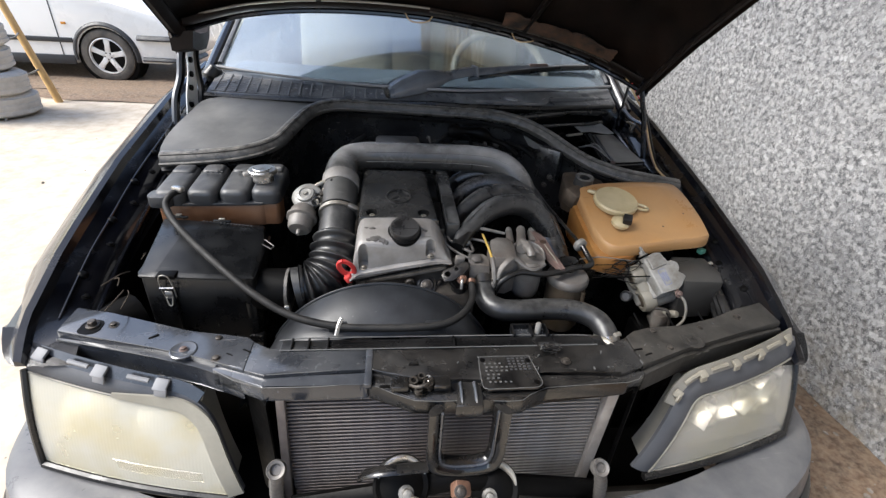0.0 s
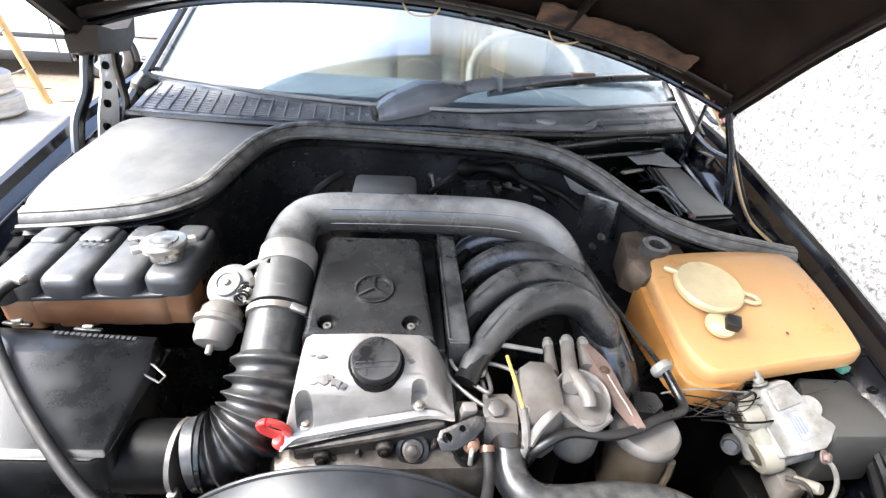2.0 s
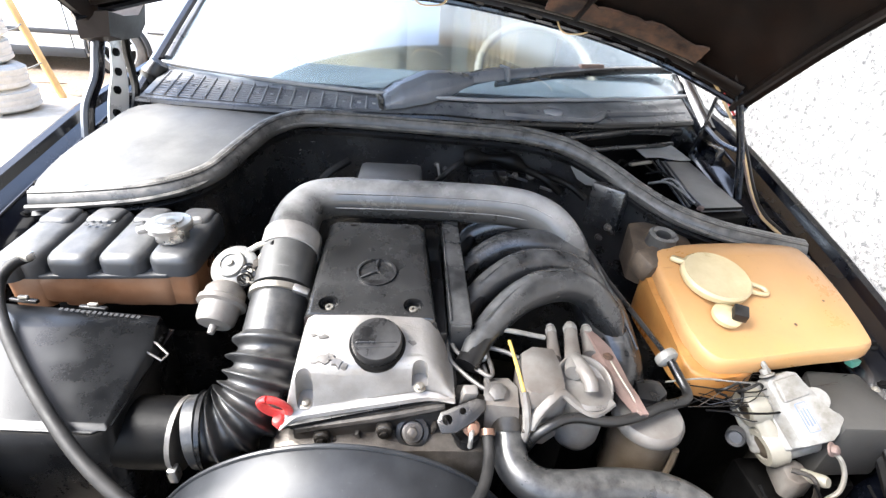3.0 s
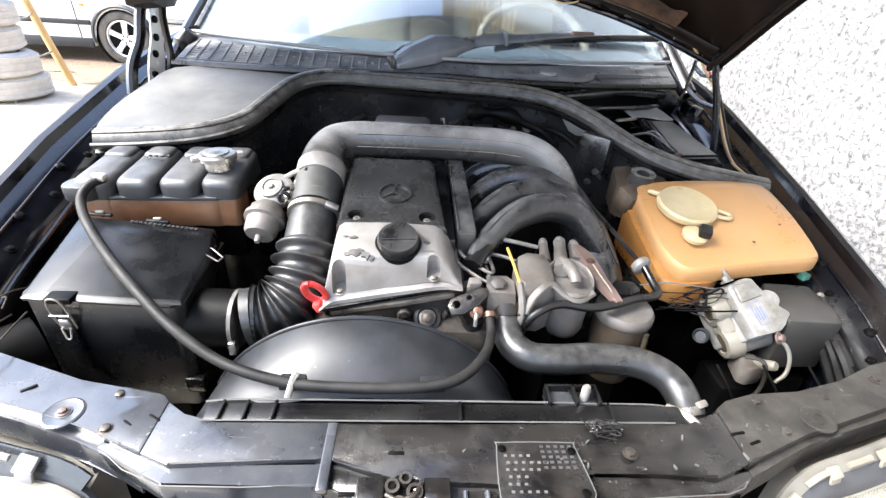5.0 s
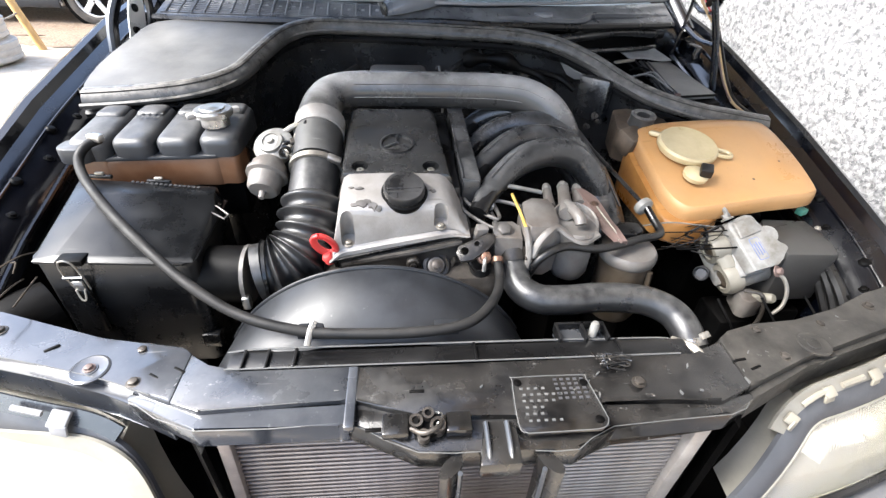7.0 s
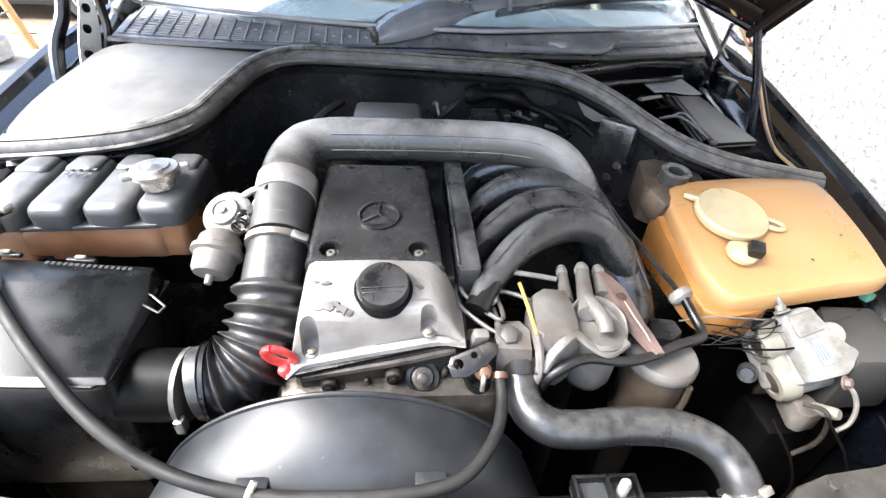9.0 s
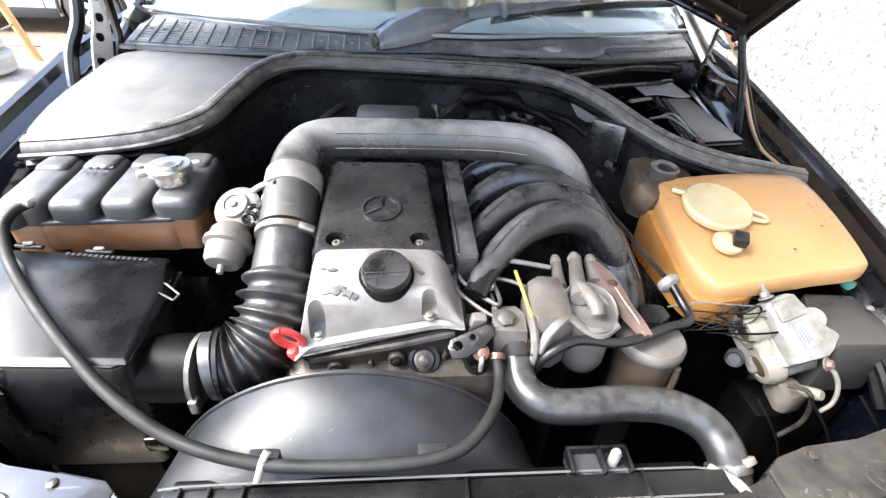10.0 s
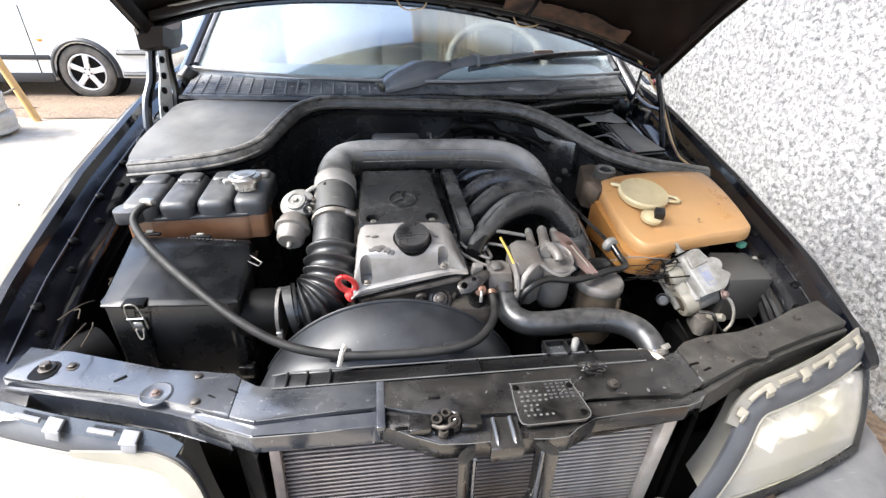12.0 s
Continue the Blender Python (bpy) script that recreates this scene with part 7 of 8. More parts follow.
def wire_clip(m, parent):
    clip = part("wire_clip", tube([m @ Vector(p) for p in ((-0.01, 0, -0.04), (-0.012, 0.004, -0.01), (-0.0075, 0.006, 0.016), (0.0075, 0.006, 0.016), (0.012, 0.004, -0.01), (0.01, 0, -0.04))], 0.0014, 6), M_ZINC, parent, "bright wire clip")
    part("clip_plate", box(m @ Vector((0, 0.004, -0.03)), (0.014, 0.003, 0.018), 0.001, tuple(math.degrees(a) for a in m.to_euler())), M_STEEL, clip)
    part("clip_bar", tube([m @ Vector((-0.013, 0.006, -0.012)), m @ Vector((0.013, 0.006, -0.012))], 0.002, 6, 2), M_STEEL, clip)
    part("clip_loop", tube([m @ Vector(p) for p in ((-0.006, 0.006, -0.036), (-0.003, 0.009, -0.052), (0.003, 0.009, -0.052), (0.006, 0.006, -0.036))], 0.0014, 6), M_ZINC, clip)


wire_clip(pose(-0.556, 0.392, 0.757, -4, 0, 180), airbox)
part("clip_rail", box((-0.556, 0.394, 0.68), (0.018, 0.008, 0.09), 0.002), M_PLASTIC, airbox)
clip_line = [Vector(p) + Vector((-0.012, 0.022, -0.022)) for p in ((-0.404, 0.506, 0.797), (-0.405, 0.517, 0.797), (-0.386, 0.511, 0.794), (-0.366, 0.498, 0.786), (-0.37, 0.487, 0.785), (-0.39, 0.494, 0.793))]
bm = bmesh.new()
for a, b in zip(clip_line, clip_line[1:] + clip_line[:1]):
    tube([a, b], 0.0016, 6, 1, into=bm)
part("side_clip", bm, M_ALUWORN, airbox, "bright wire loop")
part("clip_seat", box((-0.412, 0.537, 0.757), (0.02, 0.04, 0.03), 0.006, (0, 20, -8)), M_PLASTIC, airbox)
for x in (-0.59, -0.5):
    part("rear_clip", box((x, 0.578, 0.795 - 0.109 * (x + 0.5)), (0.04, 0.007, 0.006), 0.002, (0, 0, -6)), M_PLASTIC, airbox)
    part("spring_clip", box((x, 0.579, 0.8 - 0.109 * (x + 0.5)), (0.014, 0.006, 0.005), 0.002), M_ZINC, airbox, "small spring clip")
part("outlet_neck", tube([(-0.336, 0.444, 0.7), (-0.42, 0.447, 0.7)], 0.0455, 24, 2), M_BAY, airbox, "round outlet neck")
part("intake_duct", tube([(-0.66, 0.45, 0.63), (-0.7, 0.4, 0.63), (-0.7, 0.35, 0.6)], 0.05, 14), M_BAY, airbox)
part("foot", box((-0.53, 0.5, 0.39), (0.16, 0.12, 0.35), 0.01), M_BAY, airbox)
part("lower_fitting", box((-0.405, 0.405, 0.6), (0.03, 0.02, 0.03), 0.004), M_PLASTIC, airbox)

# ---- right side of the bay ----
filt = thing("fuel_filter", (0.17, 0.48, 0.215), "grey fuel filter head with plastic unions", "fuel filter")
fm = Matrix.Translation((0.19, 0.473, 0.776)) @ Vector((0.04, -0.38, 0.92)).to_track_quat("Z", "Y").to_matrix().to_4x4()
can = part("canister", lathe([(0.0, 0.662), (0.016, 0.664), (0.028, 0.672), (0.0335, 0.686), (0.034, 0.72), (0.034, 0.752), (0.037, 0.758), (0.037, 0.764), (0.033, 0.768)], pose(0.192, 0.471, 0), 32), M_FILTER, filt, "painted metal canister")
head = part("head", lathe([(0.034, -0.03), (0.037, -0.024), (0.036, -0.016), (0.0365, -0.011), (0.04, -0.008), (0.0405, -0.003), (0.0385, -0.001), (0.036, -0.003), (0.033, -0.01), (0.022, -0.015), (0, -0.016)], fm, 36), M_FILTER, filt, "hollow grey filter head with a raised rim")
block = [[(0.098, 0.452, z), (0.106, 0.441, z), (0.14, 0.438, z), (0.162, 0.452, z), (0.166, 0.5, z), (0.16, 0.532, z), (0.126, 0.536, z), (0.106, 0.522, z), (0.099, 0.49, z)] for z in (0.69, 0.745, 0.77, 0.783, 0.789)]
block = [[(0.133 + (x - 0.133) * k, 0.49 + (y - 0.49) * k, z + 0.06 * (y - 0.49)) for x, y, z in ring] for ring, k in zip(block, (0.92, 1.0, 0.97, 0.84, 0.5))]
part("head_block", loft(block), M_FILTER, filt, "rounded cast block")
part("flange_arm", tube([(0.112, 0.43, 0.735), (0.12, 0.434, 0.756), (0.135, 0.442, 0.772), (0.152, 0.452, 0.776), (0.172, 0.444, 0.764), (0.195, 0.437, 0.757), (0.222, 0.45, 0.763)], 0.0055, 8, flat=1.3), M_FILTER, filt, "raised casting lip")
for foot, tip, r in (((0.158, 0.515, 0.775), (0.166, 0.577, 0.781), 0.0085), ((0.176, 0.482, 0.782), (0.197, 0.58, 0.782), 0.011), ((0.216, 0.53, 0.77), (0.226, 0.586, 0.774), 0.0095)):
    a, b = Vector(foot), Vector(tip)
    union = part("union", tube([a, a.lerp(b, 0.5), b], lambda s: r * (1.15 - 0.3 * s), 12, 4), M_FILTER, filt, "grey pipe union")
    way = (b - a).normalized()
    part("union_nut", lathe([(r * 1.0, -0.014), (r * 1.0, -0.004), (r * 0.7, -0.002), (r * 0.75, 0.004), (r * 0.4, 0.005), (0, 0.005)], Matrix.Translation(b) @ way.to_track_quat("Z", "Y").to_matrix().to_4x4(), 8), M_WHITE, union)
part("boss", tube([(0.182, 0.51, 0.783), (0.185, 0.485, 0.79), (0.19, 0.462, 0.788), (0.191, 0.452, 0.78)], lambda u: 0.0105 - 0.001 * u, 12, 4), M_FILTER, filt, "cast boss on the filter cap")
lever = part("pink_lever", loft([[(x - w, y, z), (x - w * 0.6, y - 0.004, z + 0.012), (x + w * 0.6, y - 0.004, z + 0.012), (x + w, y, z), (x, y + 0.004, z - 0.01)] for x, y, z, w in ((0.224, 0.58, 0.768, 0.01), (0.228, 0.562, 0.771, 0.0125), (0.234, 0.538, 0.771, 0.018), (0.239, 0.512, 0.766, 0.0175), (0.247, 0.482, 0.758, 0.0135), (0.254, 0.462, 0.754, 0.012), (0.263, 0.438, 0.747, 0.007))]), M_RUSTRED, filt, "faded pink plastic lever")
part("bare_edge", tube([(0.238, 0.51, 0.779), (0.244, 0.485, 0.773), (0.252, 0.458, 0.766), (0.256, 0.44, 0.757)], 0.0014, 6), M_CREAMDULL, lever, "bare pale edge")
part("lever_pin", bolt((0.236, 0.518, 0.78), 0.005, 0.004), M_RUST, lever)
part("foot", box((0.15, 0.49, 0.45), (0.06, 0.06, 0.46), 0.01), M_BAY, filt)
part("yellow_wire", tube([(0.094, 0.535, 0.79), (0.098, 0.49, 0.785), (0.102, 0.452, 0.776)], 0.0026, 8), M_YELLOW, filt, "yellow wire")
part("wire_sleeve", tube([(0.102, 0.453, 0.776), (0.105, 0.436, 0.758), (0.107, 0.428, 0.735), (0.104, 0.426, 0.71)], 0.006, 8), M_FILTER, filt, "grey wire sleeve")
part("sleeve_clip", box((0.107, 0.428, 0.735), (0.014, 0.01, 0.006), 0.002, (20, 0, 0)), M_ALUDIRT, filt)
part("pale_lead", tube([(0.06, 0.548, 0.803), (0.1, 0.548, 0.797), (0.15, 0.55, 0.785)], 0.0038, 8), M_WHITE, filt, "pale cable")
part("front_plate", prism([(0.088, 0.455), (0.1, 0.43), (0.112, 0.428), (0.104, 0.47)], 0.69, 0.752, 0.003), M_ALUDIRT, filt)

filt2 = thing("oil_filter", (0.29, 0.48, 0.215), "stained metal oil filter can with a pale lid", "oil filter")
om = pose(0.292, 0.466, 0.016)
part("canister", lathe([(0, 0.56), (0.038, 0.565), (0.044, 0.58), (0.0455, 0.685), (0.0455, 0.69)], om, 32), M_FILTER2, filt2, "brown-stained can")
part("lid", lathe([(0.0455, 0.688), (0.0485, 0.692), (0.0485, 0.703), (0.0445, 0.709), (0.03, 0.712), (0, 0.712)], om, 32), M_FILTER, filt2, "pale lid")
part("drain", tube([(0.318, 0.425, 0.7), (0.32, 0.424, 0.67), (0.316, 0.424, 0.63)], 0.005, 8), M_FILTER2, filt2)
part("cap_knob", prism([(0.268, 0.468), (0.296, 0.462), (0.318, 0.478), (0.316, 0.503), (0.28, 0.508)], 0.72, 0.752, 0.006), M_PLASTIC, filt2, "black plastic knob")
part("foot", box((0.29, 0.49, 0.4), (0.06, 0.06, 0.38), 0.01), M_BAY, filt2)

vac = thing("vacuum_hose", (0.34, 0.54, 0.7), "thin black vacuum line with a white grommet", "hose")
part("line", tube([(0.245, 0.83, 0.83), (0.275, 0.73, 0.81), (0.31, 0.63, 0.785), (0.337, 0.55, 0.765)], 0.004, 8), M_RUBBER, vac)
part("grommet", lathe([(0.016, -0.005), (0.0175, 0.0), (0.0165, 0.006), (0.011, 0.01), (0, 0.01)], Matrix.Translation((0.34, 0.542, 0.76)) @ Vector((0.3, -0.85, -0.2)).to_track_quat("Z", "Y").to_matrix().to_4x4(), 20), M_WHITE, vac, "white plastic grommet")
part("elbow", tube([(0.342, 0.535, 0.762), (0.35, 0.508, 0.748), (0.352, 0.486, 0.742), (0.338, 0.472, 0.742), (0.3, 0.458, 0.746), (0.255, 0.438, 0.748), (0.215, 0.431, 0.747), (0.165, 0.434, 0.75), (0.125, 0.424, 0.735), (0.11, 0.426, 0.7)], 0.007, 10, 6), M_RUBBER, vac, "rubber elbow hose")

wash = thing("washer_tank", (0.55, 0.66, 0.215), "aged orange plastic washer-fluid tank with cream cap", "washer tank")


def tank_top(x, y):
    return 0.758 + 0.27 * (y - 0.56) + 0.012 * math.sin((x - 0.4) * 7)


outline = [(p.x, p.y) for p in curve([(0.4, 0.6, 0), (0.415, 0.555, 0), (0.455, 0.54, 0), (0.6, 0.556, 0), (0.685, 0.568, 0), (0.703, 0.59, 0), (0.71, 0.68, 0), (0.7, 0.765, 0), (0.66, 0.785, 0), (0.5, 0.785, 0), (0.42, 0.775, 0), (0.398, 0.74, 0), (0.4, 0.6, 0)], 3)[:-1]]
deep = [(0.39, 0.6), (0.395, 0.55), (0.44, 0.535), (0.5, 0.55), (0.51, 0.6), (0.51, 0.78), (0.41, 0.775), (0.388, 0.74)]
wall = [[(0.55 + (x - 0.55) * s, 0.66 + (y - 0.66) * s, tank_top(x, y) + d) for x, y in outline] for s, d in ((0.9, -0.034), (0.985, -0.032), (1.0, -0.026), (1.002, -0.012), (0.996, -0.004), (0.98, 0.0002), (0.94, 0.0022), (0.6, 0.004))]
body = part("body", loft(wall), M_ORANGETOP, wash, "translucent orange tank, painted paler for glare on top")
part("deep_well", prism([(p.x, p.y) for p in curve([(x, y, 0) for x, y in deep + deep[:1]], 3)[:-1]], 0.678, lambda x, y: tank_top(x, y) - 0.03, 0.014), M_ORANGE, body)
part("side_well", prism([(0.44, 0.556), (0.528, 0.56), (0.528, 0.77), (0.44, 0.77)], 0.716, lambda x, y: tank_top(x, y) - 0.024, 0.01), M_ORANGE, body)
for x, y, r in ((0.58, 0.6, 0.003), (0.63, 0.74, 0.005), (0.66, 0.65, 0.0025)):
    part("grime_spot", lathe([(r, 0), (r * 0.7, 0.0008), (0, 0.001)], pose(x, y, tank_top(x, y) + 0.0028, 14, 0, 0), 9), M_RUST, body)
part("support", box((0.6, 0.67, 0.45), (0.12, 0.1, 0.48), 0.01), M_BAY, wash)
cm = pose(0.482, 0.69, 0.808, 13, 0, 0)
lidc = part("filler_cap", lathe([(0.056, -0.004), (0.059, 0.0), (0.059, 0.008), (0.055, 0.012), (0.05, 0.0105), (0, 0.012)], cm, 40), M_CREAM, wash, "cream plastic snap cap")
part("cap_tab", tube([cm @ Vector((0.055, -0.01, 0.004)), cm @ Vector((0.075, -0.022, 0.004)), cm @ Vector((0.077, -0.034, 0.004)), cm @ Vector((0.066, -0.036, 0.004)), cm @ Vector((0.05, -0.03, 0.004))], 0.004, 8), M_CREAM, lidc)
part("cap_hinge", box(cm @ Vector((-0.05, 0.04, 0.004)), (0.03, 0.016, 0.01), 0.004, (13, 0, 140)), M_CREAM, lidc)
sm = pose(0.472, 0.618, 0.783, 15, 0, 0)
sender = part("level_sender", lathe([(0.023, -0.004), (0.024, 0.004), (0.018, 0.008), (0.012, 0.012), (0, 0.013)], sm, 24), M_CREAM, wash, "cream level-sender boss")
part("plug", box(sm @ Vector((0.01, -0.008, 0.018)), (0.022, 0.024, 0.018), 0.003, (18, 0, -25)), M_RUBBER, sender, "black connector plug")

abs_unit = thing("brake_unit", (0.5, 0.47, 0.215), "soiled white anti-lock brake hydraulic block", "brake unit")
pm = Matrix.Translation((0.537, 0.487, 0.716)) @ Matrix(((0.93, -0.24, 0.28), (0.08, 0.86, -0.5), (0.35, 0.49, 0.8))).to_4x4()
top_cover = part("top_cover", prism([(-0.023, -0.05), (0.02, -0.052), (0.03, -0.044), (0.049, -0.03), (0.046, -0.02), (0.031, -0.008), (0.027, 0.02), (0.023, 0.047), (0.012, 0.052), (-0.018, 0.05), (-0.024, 0.042)], -0.024, 0.0, 0.0035, m=pm), M_WHITE, abs_unit, "white top cover")
part("cover_step", prism([(-0.019, 0.012), (0.019, 0.014), (0.018, 0.045), (-0.017, 0.044)], -0.002, 0.0045, 0.002, m=pm), M_WHITE, top_cover)
part("printed_mark", prism(rounded(0.017, 0.042, 0.003), 0.0003, 0.0007, 0, m=pm @ pose(0.001, -0.014, 0)), M_BLUE, top_cover)
part("mark_ground", prism(rounded(0.0145, 0.0395, 0.002), 0.0008, 0.0012, 0, m=pm @ pose(0.001, -0.014, 0)), M_WHITE, top_cover)
for k in range(3):
    part("printed_bar", prism(rounded(0.0018, 0.022 + 0.004 * (k % 2), 0.0006), 0.0013, 0.0017, 0, m=pm @ pose(-0.0035 + 0.0045 * k, -0.014, 0)), M_BLUE, top_cover)
part("round_boss", lathe([(0.017, -0.03), (0.0175, -0.006), (0.016, -0.004), (0, -0.004)], pm @ pose(0.033, 0.004, 0), 26), M_WHITE, abs_unit, "soiled round boss")
part("block", prism([(-0.03, -0.052), (0.02, -0.056), (0.03, -0.03), (0.024, 0.046), (-0.024, 0.046)], -0.085, -0.022, 0.006, m=pm), M_WHITE, abs_unit, "white hydraulic block")
for c, r in (((0.484, 0.517, 0.677), 0.0265), ((0.504, 0.479, 0.636), 0.028)):
    way = Vector((-0.93, -0.08, -0.3)).normalized()
    m = Matrix.Translation(c) @ way.to_track_quat("Z", "Y").to_matrix().to_4x4()
    sol = part("solenoid", lathe([(r * 0.93, -0.075), (r * 0.93, -0.03), (r * 0.9, -0.027)], m, 28), M_WHITE, abs_unit, "round white solenoid")
    part("end_collar", lathe([(r * 0.93, -0.028), (r * 1.12, -0.024), (r * 1.14, -0.006), (r * 1.0, 0.003), (r * 0.68, 0.004), (r * 0.62, -0.003), (0, -0.003)], m, 28), M_CREAMDULL, sol, "yellowed plastic collar")
    part("solenoid_end", lathe([(r * 0.6, -0.003), (r * 0.56, 0.002), (r * 0.4, 0.003), (0, 0.003)], m, 22), M_FILTER2, sol, "brownish end cap")
part("web", tube([(0.492, 0.5, 0.682), (0.502, 0.486, 0.672), (0.505, 0.478, 0.664)], 0.014, 10, 3, flat=0.6), M_CREAMDULL, abs_unit, "yellowed web between the solenoids")
part("lower_body", prism([(0.518, 0.432), (0.53, 0.422), (0.562, 0.428), (0.56, 0.46), (0.53, 0.48)], 0.585, 0.628, 0.006), M_FILTER, abs_unit)
part("lower_spigot", lathe([(0.009, -0.03), (0.009, 0.0), (0.007, 0.004), (0, 0.004)], Matrix.Translation((0.56, 0.418, 0.64)) @ Vector((0.3, -0.7, 0.5)).to_track_quat("Z", "Y").to_matrix().to_4x4(), 18), M_CREAMDULL, abs_unit)
part("brake_pipe", tube([(0.562, 0.44, 0.683), (0.575, 0.43, 0.675), (0.582, 0.418, 0.655), (0.58, 0.41, 0.63), (0.57, 0.41, 0.61)], 0.0034, 8), M_ZINC, abs_unit, "steel brake pipe")
part("brake_pipe", tube([(0.512, 0.43, 0.65), (0.53, 0.415, 0.655), (0.536, 0.404, 0.64), (0.538, 0.4, 0.6), (0.53, 0.41, 0.55)], 0.0036, 8), M_CASE, abs_unit, "stained brake pipe")
part("pipe_nut", bolt((0.563, 0.44, 0.684), 0.007, 0.01, way=(0.4, -0.6, 0.5)), M_RUSTRED, abs_unit)
part("pipe_nut", bolt((0.506, 0.531, 0.735), 0.0075, 0.012, way=(-0.3, 0.7, 0.6)), M_WHITE, abs_unit)
part("upper_pipe", tube([(0.506, 0.532, 0.738), (0.5, 0.544, 0.75), (0.49, 0.555, 0.758)], 0.0042, 8), M_WHITE, abs_unit, "pale pipe stub")
part("wire_socket", lathe([(0.013, -0.014), (0.0145, 0.014), (0.0125, 0.018), (0.009, 0.012), (0, 0.012)], pose(0.476, 0.5, 0.635, 40, -55, 0), 16), M_RESTOP, abs_unit, "grey wire socket")
part("bracket", box((0.54, 0.475, 0.385), (0.07, 0.08, 0.36), 0.01), M_BAY, abs_unit)

ecu = thing("relay_cover", (0.65, 0.5, 0.215), "dull grey-black relay cover beside the brake unit", "relay box")
part("cover", prism([(0.582, 0.452), (0.685, 0.455), (0.706, 0.5), (0.706, 0.572), (0.61, 0.572), (0.576, 0.51)], 0.6, lambda x, y: 0.712 - 0.06 * (x - 0.6), 0.006), M_RELAY, ecu)
part("support", box((0.65, 0.5, 0.39), (0.08, 0.08, 0.35), 0.01), M_BAY, ecu)
part("green_plug", box((0.7, 0.584, 0.719), (0.02, 0.015, 0.013), 0.003, (0, 0, 20)), M_GREEN, ecu, "green connector")
part("clip_screw", bolt((0.69, 0.525, 0.717), 0.004, 0.004), M_ZINC, ecu)

fuse = thing("fuse_box", (0.6, 1.0, 0.75), "black fuse box with a flat lid painted paler", "fuse box")
part("box_body", prism([(0.56, 0.9), (0.69, 0.925), (0.7, 1.2), (0.585, 1.2)], 0.74, lambda x, y: 0.822 + 0.02 * (y - 0.9), 0.006), M_BAY, fuse)
fuse_lid = part("lid", prism([(0.578, 0.925), (0.68, 0.942), (0.694, 1.215), (0.603, 1.212)], lambda x, y: 0.826 + 0.02 * (y - 0.92), lambda x, y: 0.838 + 0.02 * (y - 0.92), 0.003), M_BOXLID, fuse, "flat lid painted paler for missing light")
part("lid_edge", tube([(0.577, 0.926, 0.84), (0.602, 1.212, 0.846)], 0.0016, 6, 2), M_RIB, fuse_lid)
part("lid_edge", tube([(0.575, 0.922, 0.836), (0.681, 0.94, 0.836)], 0.003, 6, 2), M_BAY, fuse_lid)
part("torn_sheet", shell(lambda u, v: Vector((0.572 + 0.125 * u - 0.028 * v + 0.004 * noise.noise(Vector((v * 9, 0, 1))), 1.219 + 0.085 * v + 0.006 * v * noise.noise(Vector((u * 9, 2, 1))), 0.85 + 0.012 * v + 0.003 * math.sin(6 * u + 2 * v))), 12, 6, (0, 0, -0.003)), M_FUSELID, fuse, "torn grey sheet")
for k in range(4):
    part("lid_rail", tube([(0.545 + 0.012 * k, 0.93 + 0.01 * k, 0.832), (0.556 + 0.012 * k, 1.05, 0.842), (0.575 + 0.012 * k, 1.19, 0.85)], 0.0026, 6), M_RESTOP if k % 2 else M_PLASTIC, fuse)
part("side_latch", box((0.5, 1.1, 0.872), (0.07, 0.012, 0.006), 0.002, (0, 0, 25)), M_ZINC, fuse)
part("red_terminal", box((0.565, 0.915, 0.842), (0.014, 0.012, 0.01), 0.003, (0, 0, 30)), M_RUSTRED, fuse)
for k, (x0, y0, x1, y1) in enumerate(((0.5, 1.06, 0.57, 1.0), (0.52, 1.02, 0.56, 0.95), (0.46, 1.1, 0.55, 1.12), (0.48, 1.0, 0.56, 0.93), (0.43, 1.08, 0.5, 1.14))):
    part("lead", tube([(x0, y0, 0.86), ((x0 + x1) / 2, (y0 + y1) / 2 + 0.02, 0.868), (x1, y1, 0.845)], 0.0025 + 0.001 * (k % 2), 6), M_HOSE if k % 2 else M_BAY, fuse)
part("base", box((0.6, 1.02, 0.5), (0.15, 0.22, 0.53), 0.01), M_BAY, fuse)

loom = thing("bonnet_wiring", (0.72, 0.96, 0.82), "taped wiring loom with tan and red leads", "wiring")
wire = [(0.722, 0.86, 0.812), (0.726, 0.94, 0.82), (0.73, 1.0, 0.85), (0.73, 1.06, 0.905), (0.726, 1.109, 0.957), (0.712, 1.14, 0.985), (0.69, 1.18, 1.03), (0.655, 1.22, 1.085)]
part("tan_lead", tube(wire, 0.0036, 8), M_TANWIRE, loom, "tan lead")
part("black_lead", tube([(x + 0.007, y + 0.002, z + 0.003) for x, y, z in wire[:5]], 0.0045, 8), M_RUBBER, loom)
part("red_lead", tube([(x + 0.005, y - 0.004, z + 0.004) for x, y, z in wire[4:7]], 0.0024, 8), M_RED, loom, "red lead")
part("red_lead", tube([(x - 0.006, y - 0.002, z + 0.002) for x, y, z in wire[1:4]], 0.0022, 8), M_RUSTRED, loom)
part("tape", tube([(0.728, 1.1, 0.948), (0.724, 1.114, 0.962)], 0.009, 10, 2), M_CREAMDULL, loom, "pale tape")

rngw = random.Random(11)
wires = thing("brake_unit_wiring", (0.5, 0.56, 0.7), "tangle of thin wires between tank and brake unit", "wiring")
